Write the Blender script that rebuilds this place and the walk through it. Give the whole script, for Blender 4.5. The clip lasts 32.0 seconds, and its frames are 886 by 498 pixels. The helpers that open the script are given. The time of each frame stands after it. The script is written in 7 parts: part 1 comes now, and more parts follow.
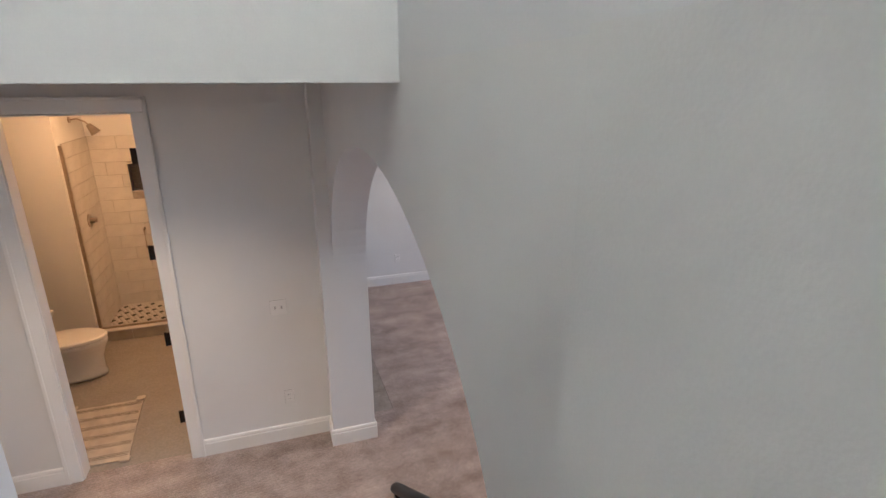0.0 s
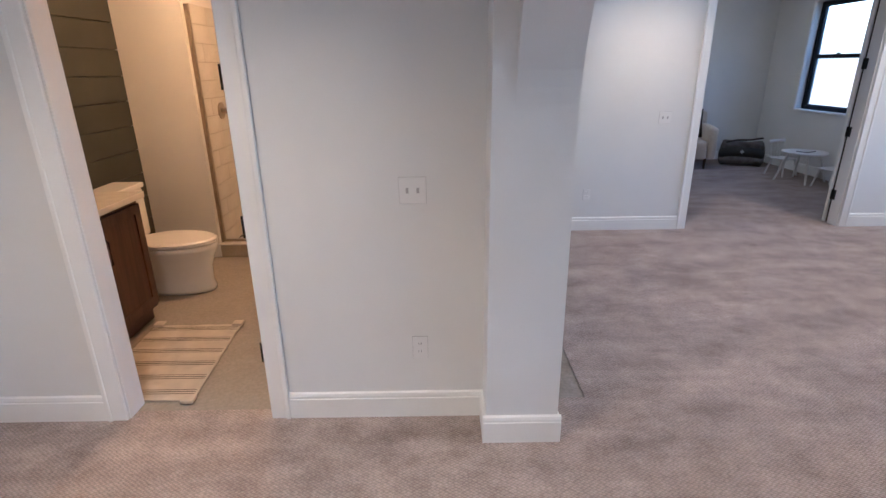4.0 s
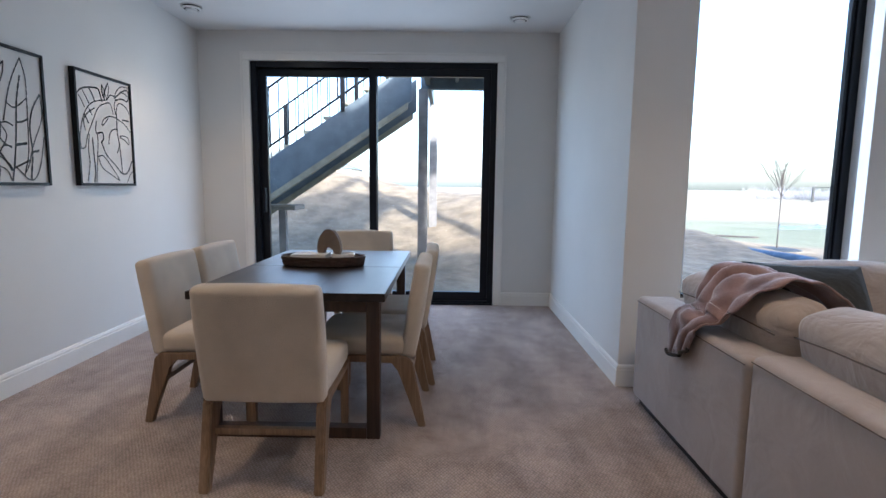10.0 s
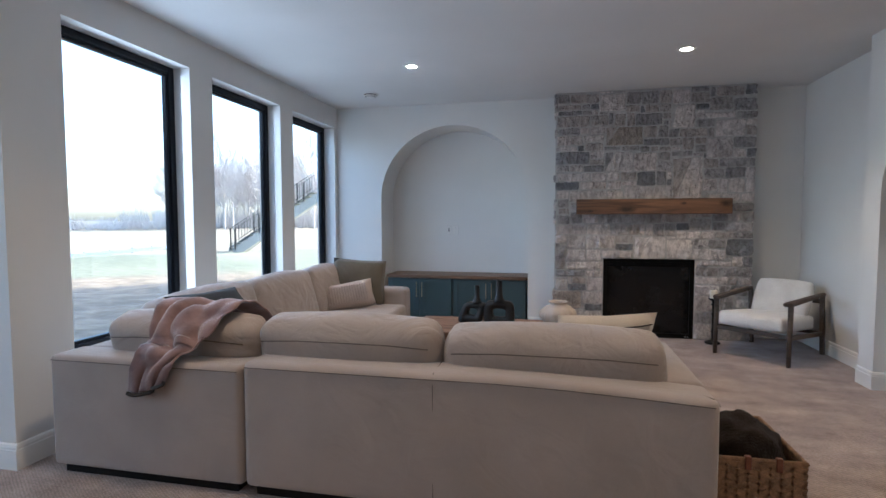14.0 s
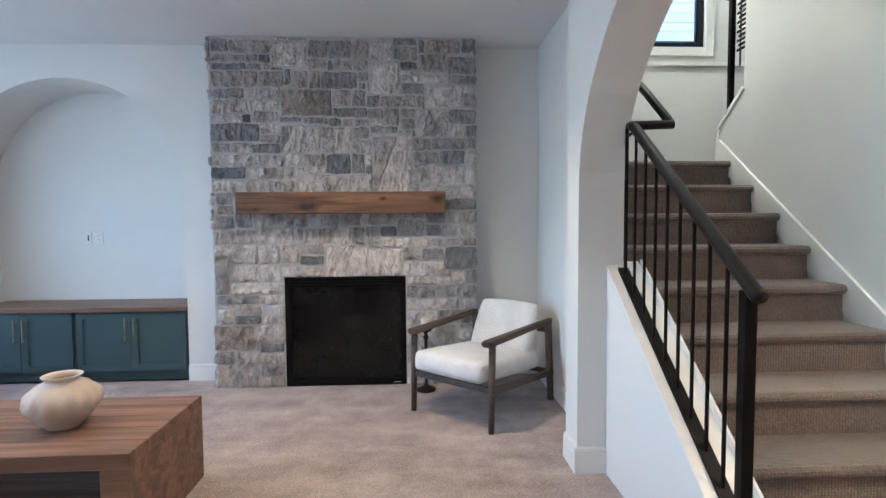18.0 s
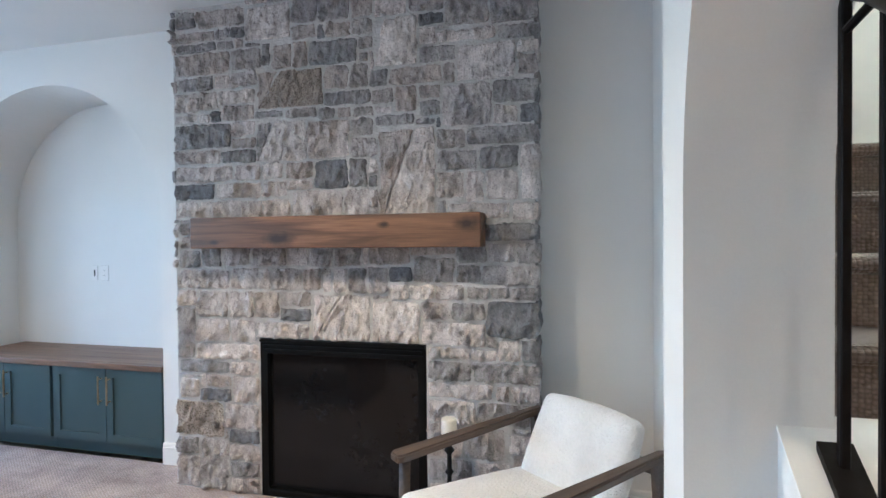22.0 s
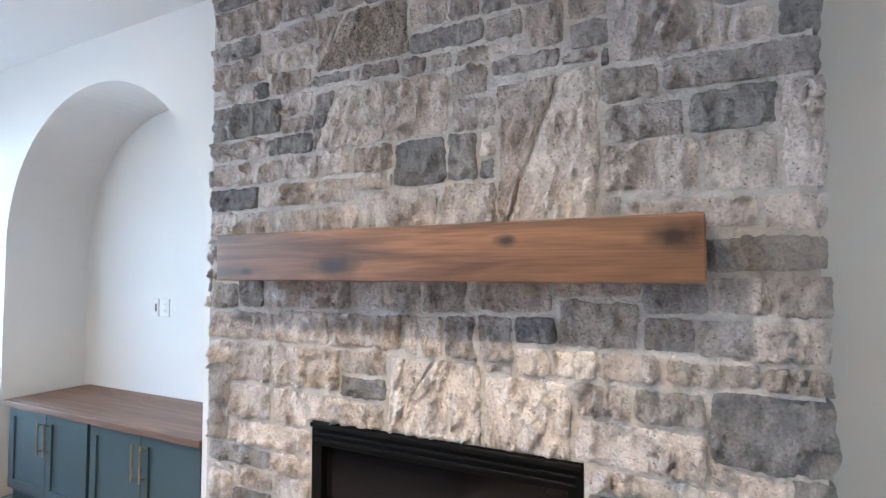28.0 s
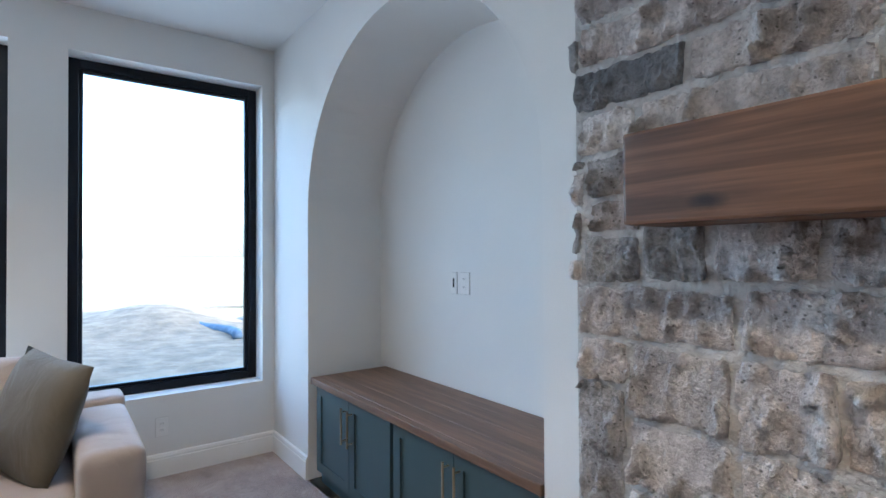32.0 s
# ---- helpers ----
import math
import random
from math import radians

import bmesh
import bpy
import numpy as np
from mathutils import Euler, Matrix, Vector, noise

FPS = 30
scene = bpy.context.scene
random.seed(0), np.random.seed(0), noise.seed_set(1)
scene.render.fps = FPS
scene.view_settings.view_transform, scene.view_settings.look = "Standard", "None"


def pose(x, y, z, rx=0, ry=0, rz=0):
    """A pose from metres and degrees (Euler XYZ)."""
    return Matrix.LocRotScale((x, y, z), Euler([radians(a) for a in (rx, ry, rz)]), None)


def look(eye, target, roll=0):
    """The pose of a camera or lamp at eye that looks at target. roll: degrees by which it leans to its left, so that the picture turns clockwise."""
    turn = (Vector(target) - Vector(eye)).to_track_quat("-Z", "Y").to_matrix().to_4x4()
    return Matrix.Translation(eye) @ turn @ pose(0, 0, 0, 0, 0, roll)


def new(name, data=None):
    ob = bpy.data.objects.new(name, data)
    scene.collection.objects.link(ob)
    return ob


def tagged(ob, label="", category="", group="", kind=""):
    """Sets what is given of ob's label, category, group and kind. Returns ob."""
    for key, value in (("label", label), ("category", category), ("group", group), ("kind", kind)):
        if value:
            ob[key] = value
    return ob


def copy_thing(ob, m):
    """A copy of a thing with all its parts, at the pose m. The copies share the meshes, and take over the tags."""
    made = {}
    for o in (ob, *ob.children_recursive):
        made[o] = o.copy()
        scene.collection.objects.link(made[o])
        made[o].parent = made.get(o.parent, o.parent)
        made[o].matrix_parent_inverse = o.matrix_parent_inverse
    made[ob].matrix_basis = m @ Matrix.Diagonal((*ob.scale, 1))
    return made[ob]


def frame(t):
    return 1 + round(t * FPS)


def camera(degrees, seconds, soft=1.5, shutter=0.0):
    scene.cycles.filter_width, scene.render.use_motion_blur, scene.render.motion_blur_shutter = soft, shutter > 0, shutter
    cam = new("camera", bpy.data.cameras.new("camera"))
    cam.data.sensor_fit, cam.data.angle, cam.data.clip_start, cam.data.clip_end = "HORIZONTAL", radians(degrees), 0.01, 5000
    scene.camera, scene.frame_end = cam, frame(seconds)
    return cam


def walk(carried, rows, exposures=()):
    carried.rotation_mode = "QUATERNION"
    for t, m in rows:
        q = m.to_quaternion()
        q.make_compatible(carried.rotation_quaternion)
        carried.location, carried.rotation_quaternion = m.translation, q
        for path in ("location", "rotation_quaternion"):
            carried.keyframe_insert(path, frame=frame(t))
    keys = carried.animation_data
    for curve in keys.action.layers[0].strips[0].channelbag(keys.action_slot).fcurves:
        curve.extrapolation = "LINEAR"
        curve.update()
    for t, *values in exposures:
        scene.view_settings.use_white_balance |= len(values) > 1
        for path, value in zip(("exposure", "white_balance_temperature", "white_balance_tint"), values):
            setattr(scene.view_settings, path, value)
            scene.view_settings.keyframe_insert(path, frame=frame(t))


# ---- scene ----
cam = camera(81.3, 32.0)
PATH = [
    (0, (0.042, 0.007, 2.712), (0.647, 1.813, 2.101), -0.2),
    (0.5, (0.004, 0.174, 2.616), (0.447, 2.017, 1.977), -0.2),
    (1, (-0.041, 0.403, 2.484), (0.292, 2.261, 1.824), 0.0),
    (1.5, (0.035, 0.577, 2.33), (0.222, 2.455, 1.666), -0.3),
    (2, (0.045, 0.809, 2.192), (0.138, 2.69, 1.518), -0.3),
    (2.5, (0.036, 1.066, 2.021), (0.071, 2.949, 1.347), -0.4),
    (4.5, (0.156, 1.719, 1.585), (0.16, 3.607, 0.924), -0.8),
    (5, (0.209, 1.933, 1.54), (0.342, 3.821, 0.895), -0.6),
    (5.5, (0.349, 2.146, 1.399), (0.627, 4.032, 0.797), -0.4),
    (6, (0.475, 2.381, 1.251), (0.968, 4.24, 0.701), -0.3),
    (6.5, (0.668, 2.684, 1.219), (1.424, 4.468, 0.721), -0.2),
    (7, (0.945, 3.009, 1.259), (1.92, 4.697, 0.813), -0.1),
    (7.5, (1.192, 3.157, 1.222), (2.432, 4.673, 0.815), 0.0),
    (8, (1.599, 3.331, 1.269), (3.098, 4.593, 0.872), 0.2),
    (8.5, (1.902, 3.573, 1.264), (3.561, 4.635, 0.918), 0.6),
    (9, (2.103, 3.772, 1.251), (3.933, 4.516, 0.943), 0.7),
    (9.5, (2.44, 3.972, 1.241), (4.391, 4.317, 0.962), 0.7),
    (10, (2.696, 4.179, 1.238), (4.682, 4.197, 0.998), 0.7),
    (10.5, (2.906, 4.371, 1.235), (4.878, 4.121, 1.012), 0.7),
    (11, (3.151, 4.344, 1.219), (5.074, 3.835, 1.009), 0.3),
    (11.5, (3.259, 4.481, 1.227), (5.091, 3.702, 1.037), 0.2),
    (12, (3.186, 4.642, 1.244), (4.816, 3.495, 1.076), -0.1),
    (12.5, (3.052, 4.85, 1.264), (4.397, 3.378, 1.111), -0.2),
    (13, (3.027, 5.029, 1.28), (4.045, 3.313, 1.14), -0.1),
    (13.5, (3.078, 5.179, 1.303), (3.782, 3.311, 1.178), -0.0),
    (14, (3.06, 5.235, 1.324), (3.484, 3.283, 1.212), -0.1),
    (14.5, (2.925, 5.15, 1.316), (3.121, 3.162, 1.204), -0.4),
    (15, (2.817, 4.942, 1.347), (2.868, 2.946, 1.233), -0.4),
    (15.5, (2.67, 4.663, 1.349), (2.675, 2.667, 1.23), -0.4),
    (17.5, (1.735, 3.539, 1.317), (1.637, 1.544, 1.214), -0.3),
    (18, (1.457, 3.265, 1.325), (1.359, 1.271, 1.216), -0.4),
    (18.5, (1.315, 2.964, 1.335), (1.25, 0.969, 1.22), -0.6),
    (19, (1.143, 2.717, 1.35), (1.083, 0.721, 1.235), -0.6),
    (19.5, (0.959, 2.445, 1.331), (0.902, 0.449, 1.218), -0.6),
    (20, (0.908, 2.196, 1.329), (0.939, 0.199, 1.225), -0.4),
    (20.5, (0.817, 1.933, 1.345), (0.947, -0.061, 1.251), -0.4),
    (21, (0.771, 1.665, 1.377), (0.941, -0.326, 1.287), -0.6),
    (21.5, (0.83, 1.629, 1.38), (1.155, -0.344, 1.326), -0.4),
    (22, (0.828, 1.662, 1.414), (1.312, -0.279, 1.385), -0.5),
    (22.5, (0.786, 1.696, 1.397), (1.357, -0.22, 1.382), -0.6),
    (23, (0.779, 1.717, 1.398), (1.392, -0.187, 1.384), -0.6),
    (23.5, (0.757, 1.724, 1.377), (1.416, -0.164, 1.366), -0.6),
    (24, (0.744, 1.703, 1.328), (1.433, -0.175, 1.317), -0.6),
    (24.5, (0.745, 1.673, 1.322), (1.447, -0.2, 1.295), -0.7),
    (25, (0.748, 1.616, 1.449), (1.468, -0.25, 1.429), -0.6),
    (25.5, (0.804, 1.527, 1.454), (1.575, -0.318, 1.457), -0.6),
    (27.5, (1.151, 0.728, 1.437), (2.015, -1.073, 1.53), 0.1),
    (28, (1.251, 0.597, 1.412), (2.145, -1.19, 1.506), -0.1),
    (28.5, (1.259, 0.566, 1.351), (2.187, -1.203, 1.454), -0.0),
    (29, (1.22, 0.613, 1.317), (2.255, -1.096, 1.412), -0.2),
    (29.5, (1.252, 0.644, 1.276), (2.453, -0.953, 1.355), -0.3),
    (30, (1.409, 0.649, 1.255), (2.765, -0.82, 1.304), -0.2),
    (30.5, (1.59, 0.601, 1.282), (3.038, -0.778, 1.31), -0.2),
    (31, (1.807, 0.459, 1.374), (3.301, -0.871, 1.405), -0.2),
    (31.5, (2.009, 0.251, 1.341), (3.561, -1.01, 1.361), -0.4),
    (32, (2.282, 0.101, 1.334), (3.882, -1.099, 1.361), -0.3),
]
walk(cam, [(t, look(eye, target, roll)) for t, eye, target, roll in PATH], [(0, 3.66, 5040, 13), (1, 3.9, 4800, 13), (2, 3.98, 4740, 13), (4.5, 3.9, 4700, 12), (6, 3.6, 4700, 11), (7, 3.65, 5250, 13), (9, 3.5, 5300, 11), (12, 2.92, 5300, 10), (15, 3.7, 5200, 7), (18, 4.22, 5000, 4), (21, 4.52, 5000, 3), (25.5, 4.27, 5100, 4), (28, 4.9, 5300, 6), (30, 4.36, 5000, 5), (32, 3.95, 5000, 4)])

# ---- world, sun, lamps ----
world = bpy.data.worlds.new("world")
scene.world = world
world.use_nodes = True
wn = world.node_tree.nodes
sky = wn.new("ShaderNodeTexSky")
sky.sky_type = "NISHITA"
sky.sun_disc = False
sky.sun_elevation = radians(24)
sky.sun_rotation = radians(234)
sky.air_density = 1.0
sky.dust_density = 2.5
wn["Background"].inputs[1].default_value = 0.095
world.node_tree.links.new(sky.outputs[0], wn["Background"].inputs[0])
sun = new("sun", bpy.data.lights.new("sun", "SUN"))
sun.data.energy, sun.data.angle, sun.data.color = 1.3, radians(3), (1.0, 0.93, 0.82)
sun.matrix_world = look((0, 0, 0), (0.72, 0.52, -0.42))
# The two at y 3.2 are unseen, added at a plausible spacing.
LAMPS = ((6.94, 5.88), (4.5, 5.88), (2.08, 5.95), (4.39, 0.48), (1.99, 0.45), (4.4, 3.2), (2.0, 3.2), (-0.86, 2.44))
for lx, ly in LAMPS:
    lamp = new("recessed_light_beam", bpy.data.lights.new("recessed_light_beam", "SPOT"))
    lamp.data.energy, lamp.data.color, lamp.data.spot_size, lamp.data.spot_blend, lamp.data.shadow_soft_size = 12.5 if lx < 0 else 11.5 if (lx, ly) == (1.99, 0.45) else 7.0, (1.0, 0.67, 0.38), radians(122), 0.9, 0.05
    lamp.matrix_world = look((lx, ly, 2.745), (lx, ly, 0))
bath_lamp = new("bath_light", bpy.data.lights.new("bath_light", "POINT"))
bath_lamp.data.energy, bath_lamp.data.color, bath_lamp.data.shadow_soft_size = 4.4, (1.0, 0.47, 0.16), 0.1
bath_lamp.location = (-1.2, 5.35, 2.60)
bed_lamp = new("ceiling_light_beam", bpy.data.lights.new("ceiling_light_beam", "POINT"))
bed_lamp.data.energy, bed_lamp.data.color, bed_lamp.data.shadow_soft_size = 0.9, (1.0, 0.75, 0.48), 0.1
bed_lamp.location = (3.87, 9.33, 2.58)
# Added fill light for the stair walls; its source is unseen.
stair_fill = new("stairwell_fill_light", bpy.data.lights.new("stairwell_fill_light", "POINT"))
stair_fill.data.energy, stair_fill.data.color, stair_fill.data.shadow_soft_size = 8.0, (1.0, 0.86, 0.62), 0.12
stair_fill.location = (0.12, -0.9, 5.2)
# daylight standing in the window openings: centre, inward direction, width, height, watts
for c, d, w, h, e in (((5.93, 2.13, 1.5), (-1, 0, 0), 0.95, 1.9, 1.8), ((5.93, 0.795, 1.5), (-1, 0, 0), 0.95, 1.9, 1.1), ((5.93, -0.525, 1.5), (-1, 0, 0), 0.95, 1.9, 0.35),
                      ((8.02, 4.975, 1.25), (-1, 0, 0), 2.3, 2.3, 2.7)):
    day = new("window_daylight", bpy.data.lights.new("window_daylight", "AREA"))
    day.data.shape, day.data.size, day.data.size_y, day.data.energy, day.data.color = "RECTANGLE", w, h, e, (0.84, 0.93, 1.0)
    day.matrix_world = look(c, tuple(p + q for p, q in zip(c, d)))

# ---- materials ----
def mat(name, base, rough=0.6, vary=0.12, scale=6.0, bump=0.1, fine=90.0, metal=0.0, second=None, stretch=(1, 1, 1), per=0.0, sheen=0.0, coat=0.0, spec=0.5, wrinkle=0.0):
    """Two scales of colour change and relief over a real base colour. second: a colour that the large scale blends to."""
    m = bpy.data.materials.new(name)
    m.use_nodes = True
    nt = m.node_tree
    n, l = nt.nodes, nt.links
    b = n["Principled BSDF"]
    b.inputs["Roughness"].default_value = rough
    b.inputs["Metallic"].default_value = metal
    b.inputs["Sheen Weight"].default_value = sheen
    b.inputs["Coat Weight"].default_value = coat
    b.inputs["Specular IOR Level"].default_value = spec
    geo = n.new("ShaderNodeTexCoord")
    mp = n.new("ShaderNodeMapping")
    mp.inputs["Scale"].default_value = stretch
    l.new(geo.outputs["Object"], mp.inputs[0])
    big, small = n.new("ShaderNodeTexNoise"), n.new("ShaderNodeTexNoise")
    big.inputs["Scale"].default_value, big.inputs["Detail"].default_value = scale, 4.0
    small.inputs["Scale"].default_value, small.inputs["Detail"].default_value = fine, 3.0
    for t in (big, small):
        l.new(mp.outputs[0], t.inputs["Vector"])
    ramp = n.new("ShaderNodeValToRGB")
    c2 = second or tuple(c * (1 - 2 * vary) for c in base)
    ramp.color_ramp.elements[0].position, ramp.color_ramp.elements[1].position = 0.32, 0.68
    ramp.color_ramp.elements[0].color = (*c2, 1)
    ramp.color_ramp.elements[1].color = (*base, 1)
    l.new(big.outputs["Fac"], ramp.inputs[0])
    mix = n.new("ShaderNodeMixRGB")
    mix.blend_type = "MULTIPLY"
    mix.inputs[0].default_value = min(1.0, vary * 2)
    l.new(ramp.outputs[0], mix.inputs[1])
    l.new(small.outputs["Fac"], mix.inputs[2])
    out = mix.outputs[0]
    if per:
        info, hsv = n.new("ShaderNodeObjectInfo"), n.new("ShaderNodeHueSaturation")
        mr = n.new("ShaderNodeMapRange")
        mr.inputs["To Min"].default_value, mr.inputs["To Max"].default_value = 1 - per, 1 + per
        l.new(info.outputs["Random"], mr.inputs[0])
        l.new(mr.outputs[0], hsv.inputs["Value"])
        l.new(out, hsv.inputs["Color"])
        out = hsv.outputs[0]
    l.new(out, b.inputs["Base Color"])
    if bump:
        bp = n.new("ShaderNodeBump")
        bp.inputs["Strength"].default_value = bump
        bp.inputs["Distance"].default_value = 0.01
        l.new(small.outputs["Fac"], bp.inputs["Height"])
        l.new(bp.outputs[0], b.inputs["Normal"])
        if wrinkle:
            wr, bw = n.new("ShaderNodeTexNoise"), n.new("ShaderNodeBump")
            wr.inputs["Scale"].default_value, wr.inputs["Detail"].default_value, wr.inputs["Distortion"].default_value = 5.0, 3.0, 1.5
            l.new(geo.outputs["Object"], wr.inputs["Vector"])
            bw.inputs["Strength"].default_value, bw.inputs["Distance"].default_value = wrinkle, 0.04
            l.new(wr.outputs["Fac"], bw.inputs["Height"])
            l.new(bw.outputs[0], bp.inputs["Normal"])
    return m


def carpet_mat(name, a, c, loop=(58, 88, 88), turn=45):
    """Looped pile in rows with brushed, lighter and darker patches."""
    m = bpy.data.materials.new(name)
    m.use_nodes = True
    n, l = m.node_tree.nodes, m.node_tree.links
    b = n["Principled BSDF"]
    b.inputs["Roughness"].default_value, b.inputs["Sheen Weight"].default_value = 0.95, 0.25
    tc = n.new("ShaderNodeTexCoord")
    mp = n.new("ShaderNodeMapping")
    mp.inputs["Rotation"].default_value = (0, 0, radians(-42))
    mp.inputs["Scale"].default_value = (0.7, 2.6, 1)
    l.new(tc.outputs["Object"], mp.inputs[0])
    big, mid = n.new("ShaderNodeTexNoise"), n.new("ShaderNodeTexNoise")
    big.inputs["Scale"].default_value, big.inputs["Detail"].default_value, big.inputs["Roughness"].default_value = 1.5, 5, 0.6
    l.new(mp.outputs[0], big.inputs["Vector"])
    mid.inputs["Scale"].default_value, mid.inputs["Detail"].default_value, mid.inputs["Roughness"].default_value = 5.0, 8, 0.65
    l.new(tc.outputs["Object"], mid.inputs["Vector"])
    add = n.new("ShaderNodeMath")
    l.new(big.outputs["Fac"], add.inputs[0])
    l.new(mid.outputs["Fac"], add.inputs[1])
    ramp = n.new("ShaderNodeValToRGB")
    ramp.color_ramp.elements[0].position, ramp.color_ramp.elements[1].position = 0.36, 0.64
    ramp.color_ramp.elements[0].color, ramp.color_ramp.elements[1].color = (*a, 1), (*c, 1)
    half = n.new("ShaderNodeMath")
    half.operation = "MULTIPLY"
    half.inputs[1].default_value = 0.5
    l.new(add.outputs[0], half.inputs[0])
    l.new(half.outputs[0], ramp.inputs[0])
    loops = n.new("ShaderNodeTexVoronoi")
    loops.inputs["Scale"].default_value = 1.0
    loops.inputs["Randomness"].default_value = 0.35
    mp2 = n.new("ShaderNodeMapping")
    mp2.inputs["Rotation"].default_value = (0, 0, radians(turn))
    mp2.inputs["Scale"].default_value = loop
    l.new(tc.outputs["Object"], mp2.inputs[0])
    l.new(mp2.outputs[0], loops.inputs["Vector"])
    lr = n.new("ShaderNodeMapRange")
    lr.inputs["To Min"].default_value, lr.inputs["To Max"].default_value = 1.2, 0.42
    l.new(loops.outputs["Distance"], lr.inputs[0])
    mix = n.new("ShaderNodeMixRGB")
    mix.blend_type, mix.inputs[0].default_value = "MULTIPLY", 1.0
    l.new(ramp.outputs[0], mix.inputs[1])
    l.new(lr.outputs[0], mix.inputs[2])
    l.new(mix.outputs[0], b.inputs["Base Color"])
    bp = n.new("ShaderNodeBump")
    bp.invert = True
    bp.inputs["Strength"].default_value, bp.inputs["Distance"].default_value = 0.8, 0.008
    l.new(loops.outputs["Distance"], bp.inputs["Height"])
    l.new(bp.outputs[0], b.inputs["Normal"])
    return m


def wood_mat(name, light, dark, rough=0.45, along="x", scale=1.0, coat=0.0, marks=(), spec=0.5):
    """Grain drawn out along one axis, with knots; marks: (x, z, radius) of the large knots."""
    m = bpy.data.materials.new(name)
    m.use_nodes = True
    n, l = m.node_tree.nodes, m.node_tree.links
    b = n["Principled BSDF"]
    b.inputs["Roughness"].default_value, b.inputs["Coat Weight"].default_value = rough, coat
    b.inputs["Specular IOR Level"].default_value = spec
    tc, mp = n.new("ShaderNodeTexCoord"), n.new("ShaderNodeMapping")
    s = [14 * scale] * 3
    s["xyz".index(along)] = 0.9 * scale
    mp.inputs["Scale"].default_value = s
    l.new(tc.outputs["Object"], mp.inputs[0])
    grain, fine, knot = n.new("ShaderNodeTexNoise"), n.new("ShaderNodeTexNoise"), n.new("ShaderNodeTexNoise")
    grain.inputs["Scale"].default_value, grain.inputs["Detail"].default_value, grain.inputs["Distortion"].default_value = 1.0, 5, 1.2
    l.new(mp.outputs[0], grain.inputs["Vector"])
    mp2 = n.new("ShaderNodeMapping")
    s2 = [140 * scale] * 3
    s2["xyz".index(along)] = 6 * scale
    mp2.inputs["Scale"].default_value = s2
    l.new(tc.outputs["Object"], mp2.inputs[0])
    fine.inputs["Scale"].default_value, fine.inputs["Detail"].default_value = 1.0, 3
    l.new(mp2.outputs[0], fine.inputs["Vector"])
    mp3 = n.new("ShaderNodeMapping")
    s3 = [5 * scale] * 3
    s3["xyz".index(along)] = 1.7 * scale
    mp3.inputs["Scale"].default_value = s3
    l.new(tc.outputs["Object"], mp3.inputs[0])
    knot.inputs["Scale"].default_value = 1.0
    l.new(mp3.outputs[0], knot.inputs["Vector"])
    ramp = n.new("ShaderNodeValToRGB")
    ramp.color_ramp.elements[0].position, ramp.color_ramp.elements[1].position = 0.38, 0.62
    ramp.color_ramp.elements[0].color, ramp.color_ramp.elements[1].color = (*dark, 1), (*light, 1)
    l.new(grain.outputs["Fac"], ramp.inputs[0])
    kr = n.new("ShaderNodeValToRGB")
    kr.color_ramp.elements[0].position, kr.color_ramp.elements[1].position = 0.66, 0.76
    kr.color_ramp.elements[0].color, kr.color_ramp.elements[1].color = (1, 1, 1, 1), (0.3, 0.25, 0.22, 1)
    l.new(knot.outputs["Fac"], kr.inputs[0])
    m1, m2 = n.new("ShaderNodeMixRGB"), n.new("ShaderNodeMixRGB")
    m1.blend_type = m2.blend_type = "MULTIPLY"
    m1.inputs[0].default_value, m2.inputs[0].default_value = 0.7, 1.0
    l.new(ramp.outputs[0], m1.inputs[1])
    l.new(fine.outputs["Fac"], m1.inputs[2])
    l.new(m1.outputs[0], m2.inputs[1])
    l.new(kr.outputs[0], m2.inputs[2])
    out = m2.outputs[0]
    for kx, kz, kr_ in marks:
        mk, ln, rp, mm = n.new("ShaderNodeMapping"), n.new("ShaderNodeVectorMath"), n.new("ShaderNodeValToRGB"), n.new("ShaderNodeMixRGB")
        wv, ad = n.new("ShaderNodeTexNoise"), n.new("ShaderNodeMath")
        wv.inputs["Scale"].default_value, wv.inputs["Detail"].default_value = 22.0, 4
        l.new(tc.outputs["Object"], wv.inputs["Vector"])
        mk.inputs["Location"].default_value, mk.inputs["Scale"].default_value = (-kx / kr_, 0, -kz * 2.2 / kr_), (1 / kr_, 0.0, 2.2 / kr_)
        l.new(tc.outputs["Object"], mk.inputs[0])
        ln.operation = "LENGTH"
        l.new(mk.outputs[0], ln.inputs[0])
        ad.operation, ad.inputs[1].default_value = "MULTIPLY_ADD", 1.1
        l.new(wv.outputs["Fac"], ad.inputs[0])
        l.new(ln.outputs["Value"], ad.inputs[2])
        rp.color_ramp.elements[0].position, rp.color_ramp.elements[0].color = 0.45, (0.12, 0.10, 0.10, 1)
        rp.color_ramp.elements[1].position, rp.color_ramp.elements[1].color = 1.0, (1, 1, 1, 1)
        hf = n.new("ShaderNodeMath")
        hf.operation, hf.inputs[1].default_value = "MULTIPLY", 0.55
        l.new(ad.outputs[0], hf.inputs[0])
        l.new(hf.outputs[0], rp.inputs[0])
        mm.blend_type, mm.inputs[0].default_value = "MULTIPLY", 1.0
        l.new(out, mm.inputs[1])
        l.new(rp.outputs[0], mm.inputs[2])
        out = mm.outputs[0]
    l.new(out, b.inputs["Base Color"])
    bp = n.new("ShaderNodeBump")
    bp.inputs["Strength"].default_value, bp.inputs["Distance"].default_value = 0.12, 0.004
    l.new(fine.outputs["Fac"], bp.inputs["Height"])
    l.new(bp.outputs[0], b.inputs["Normal"])
    return m


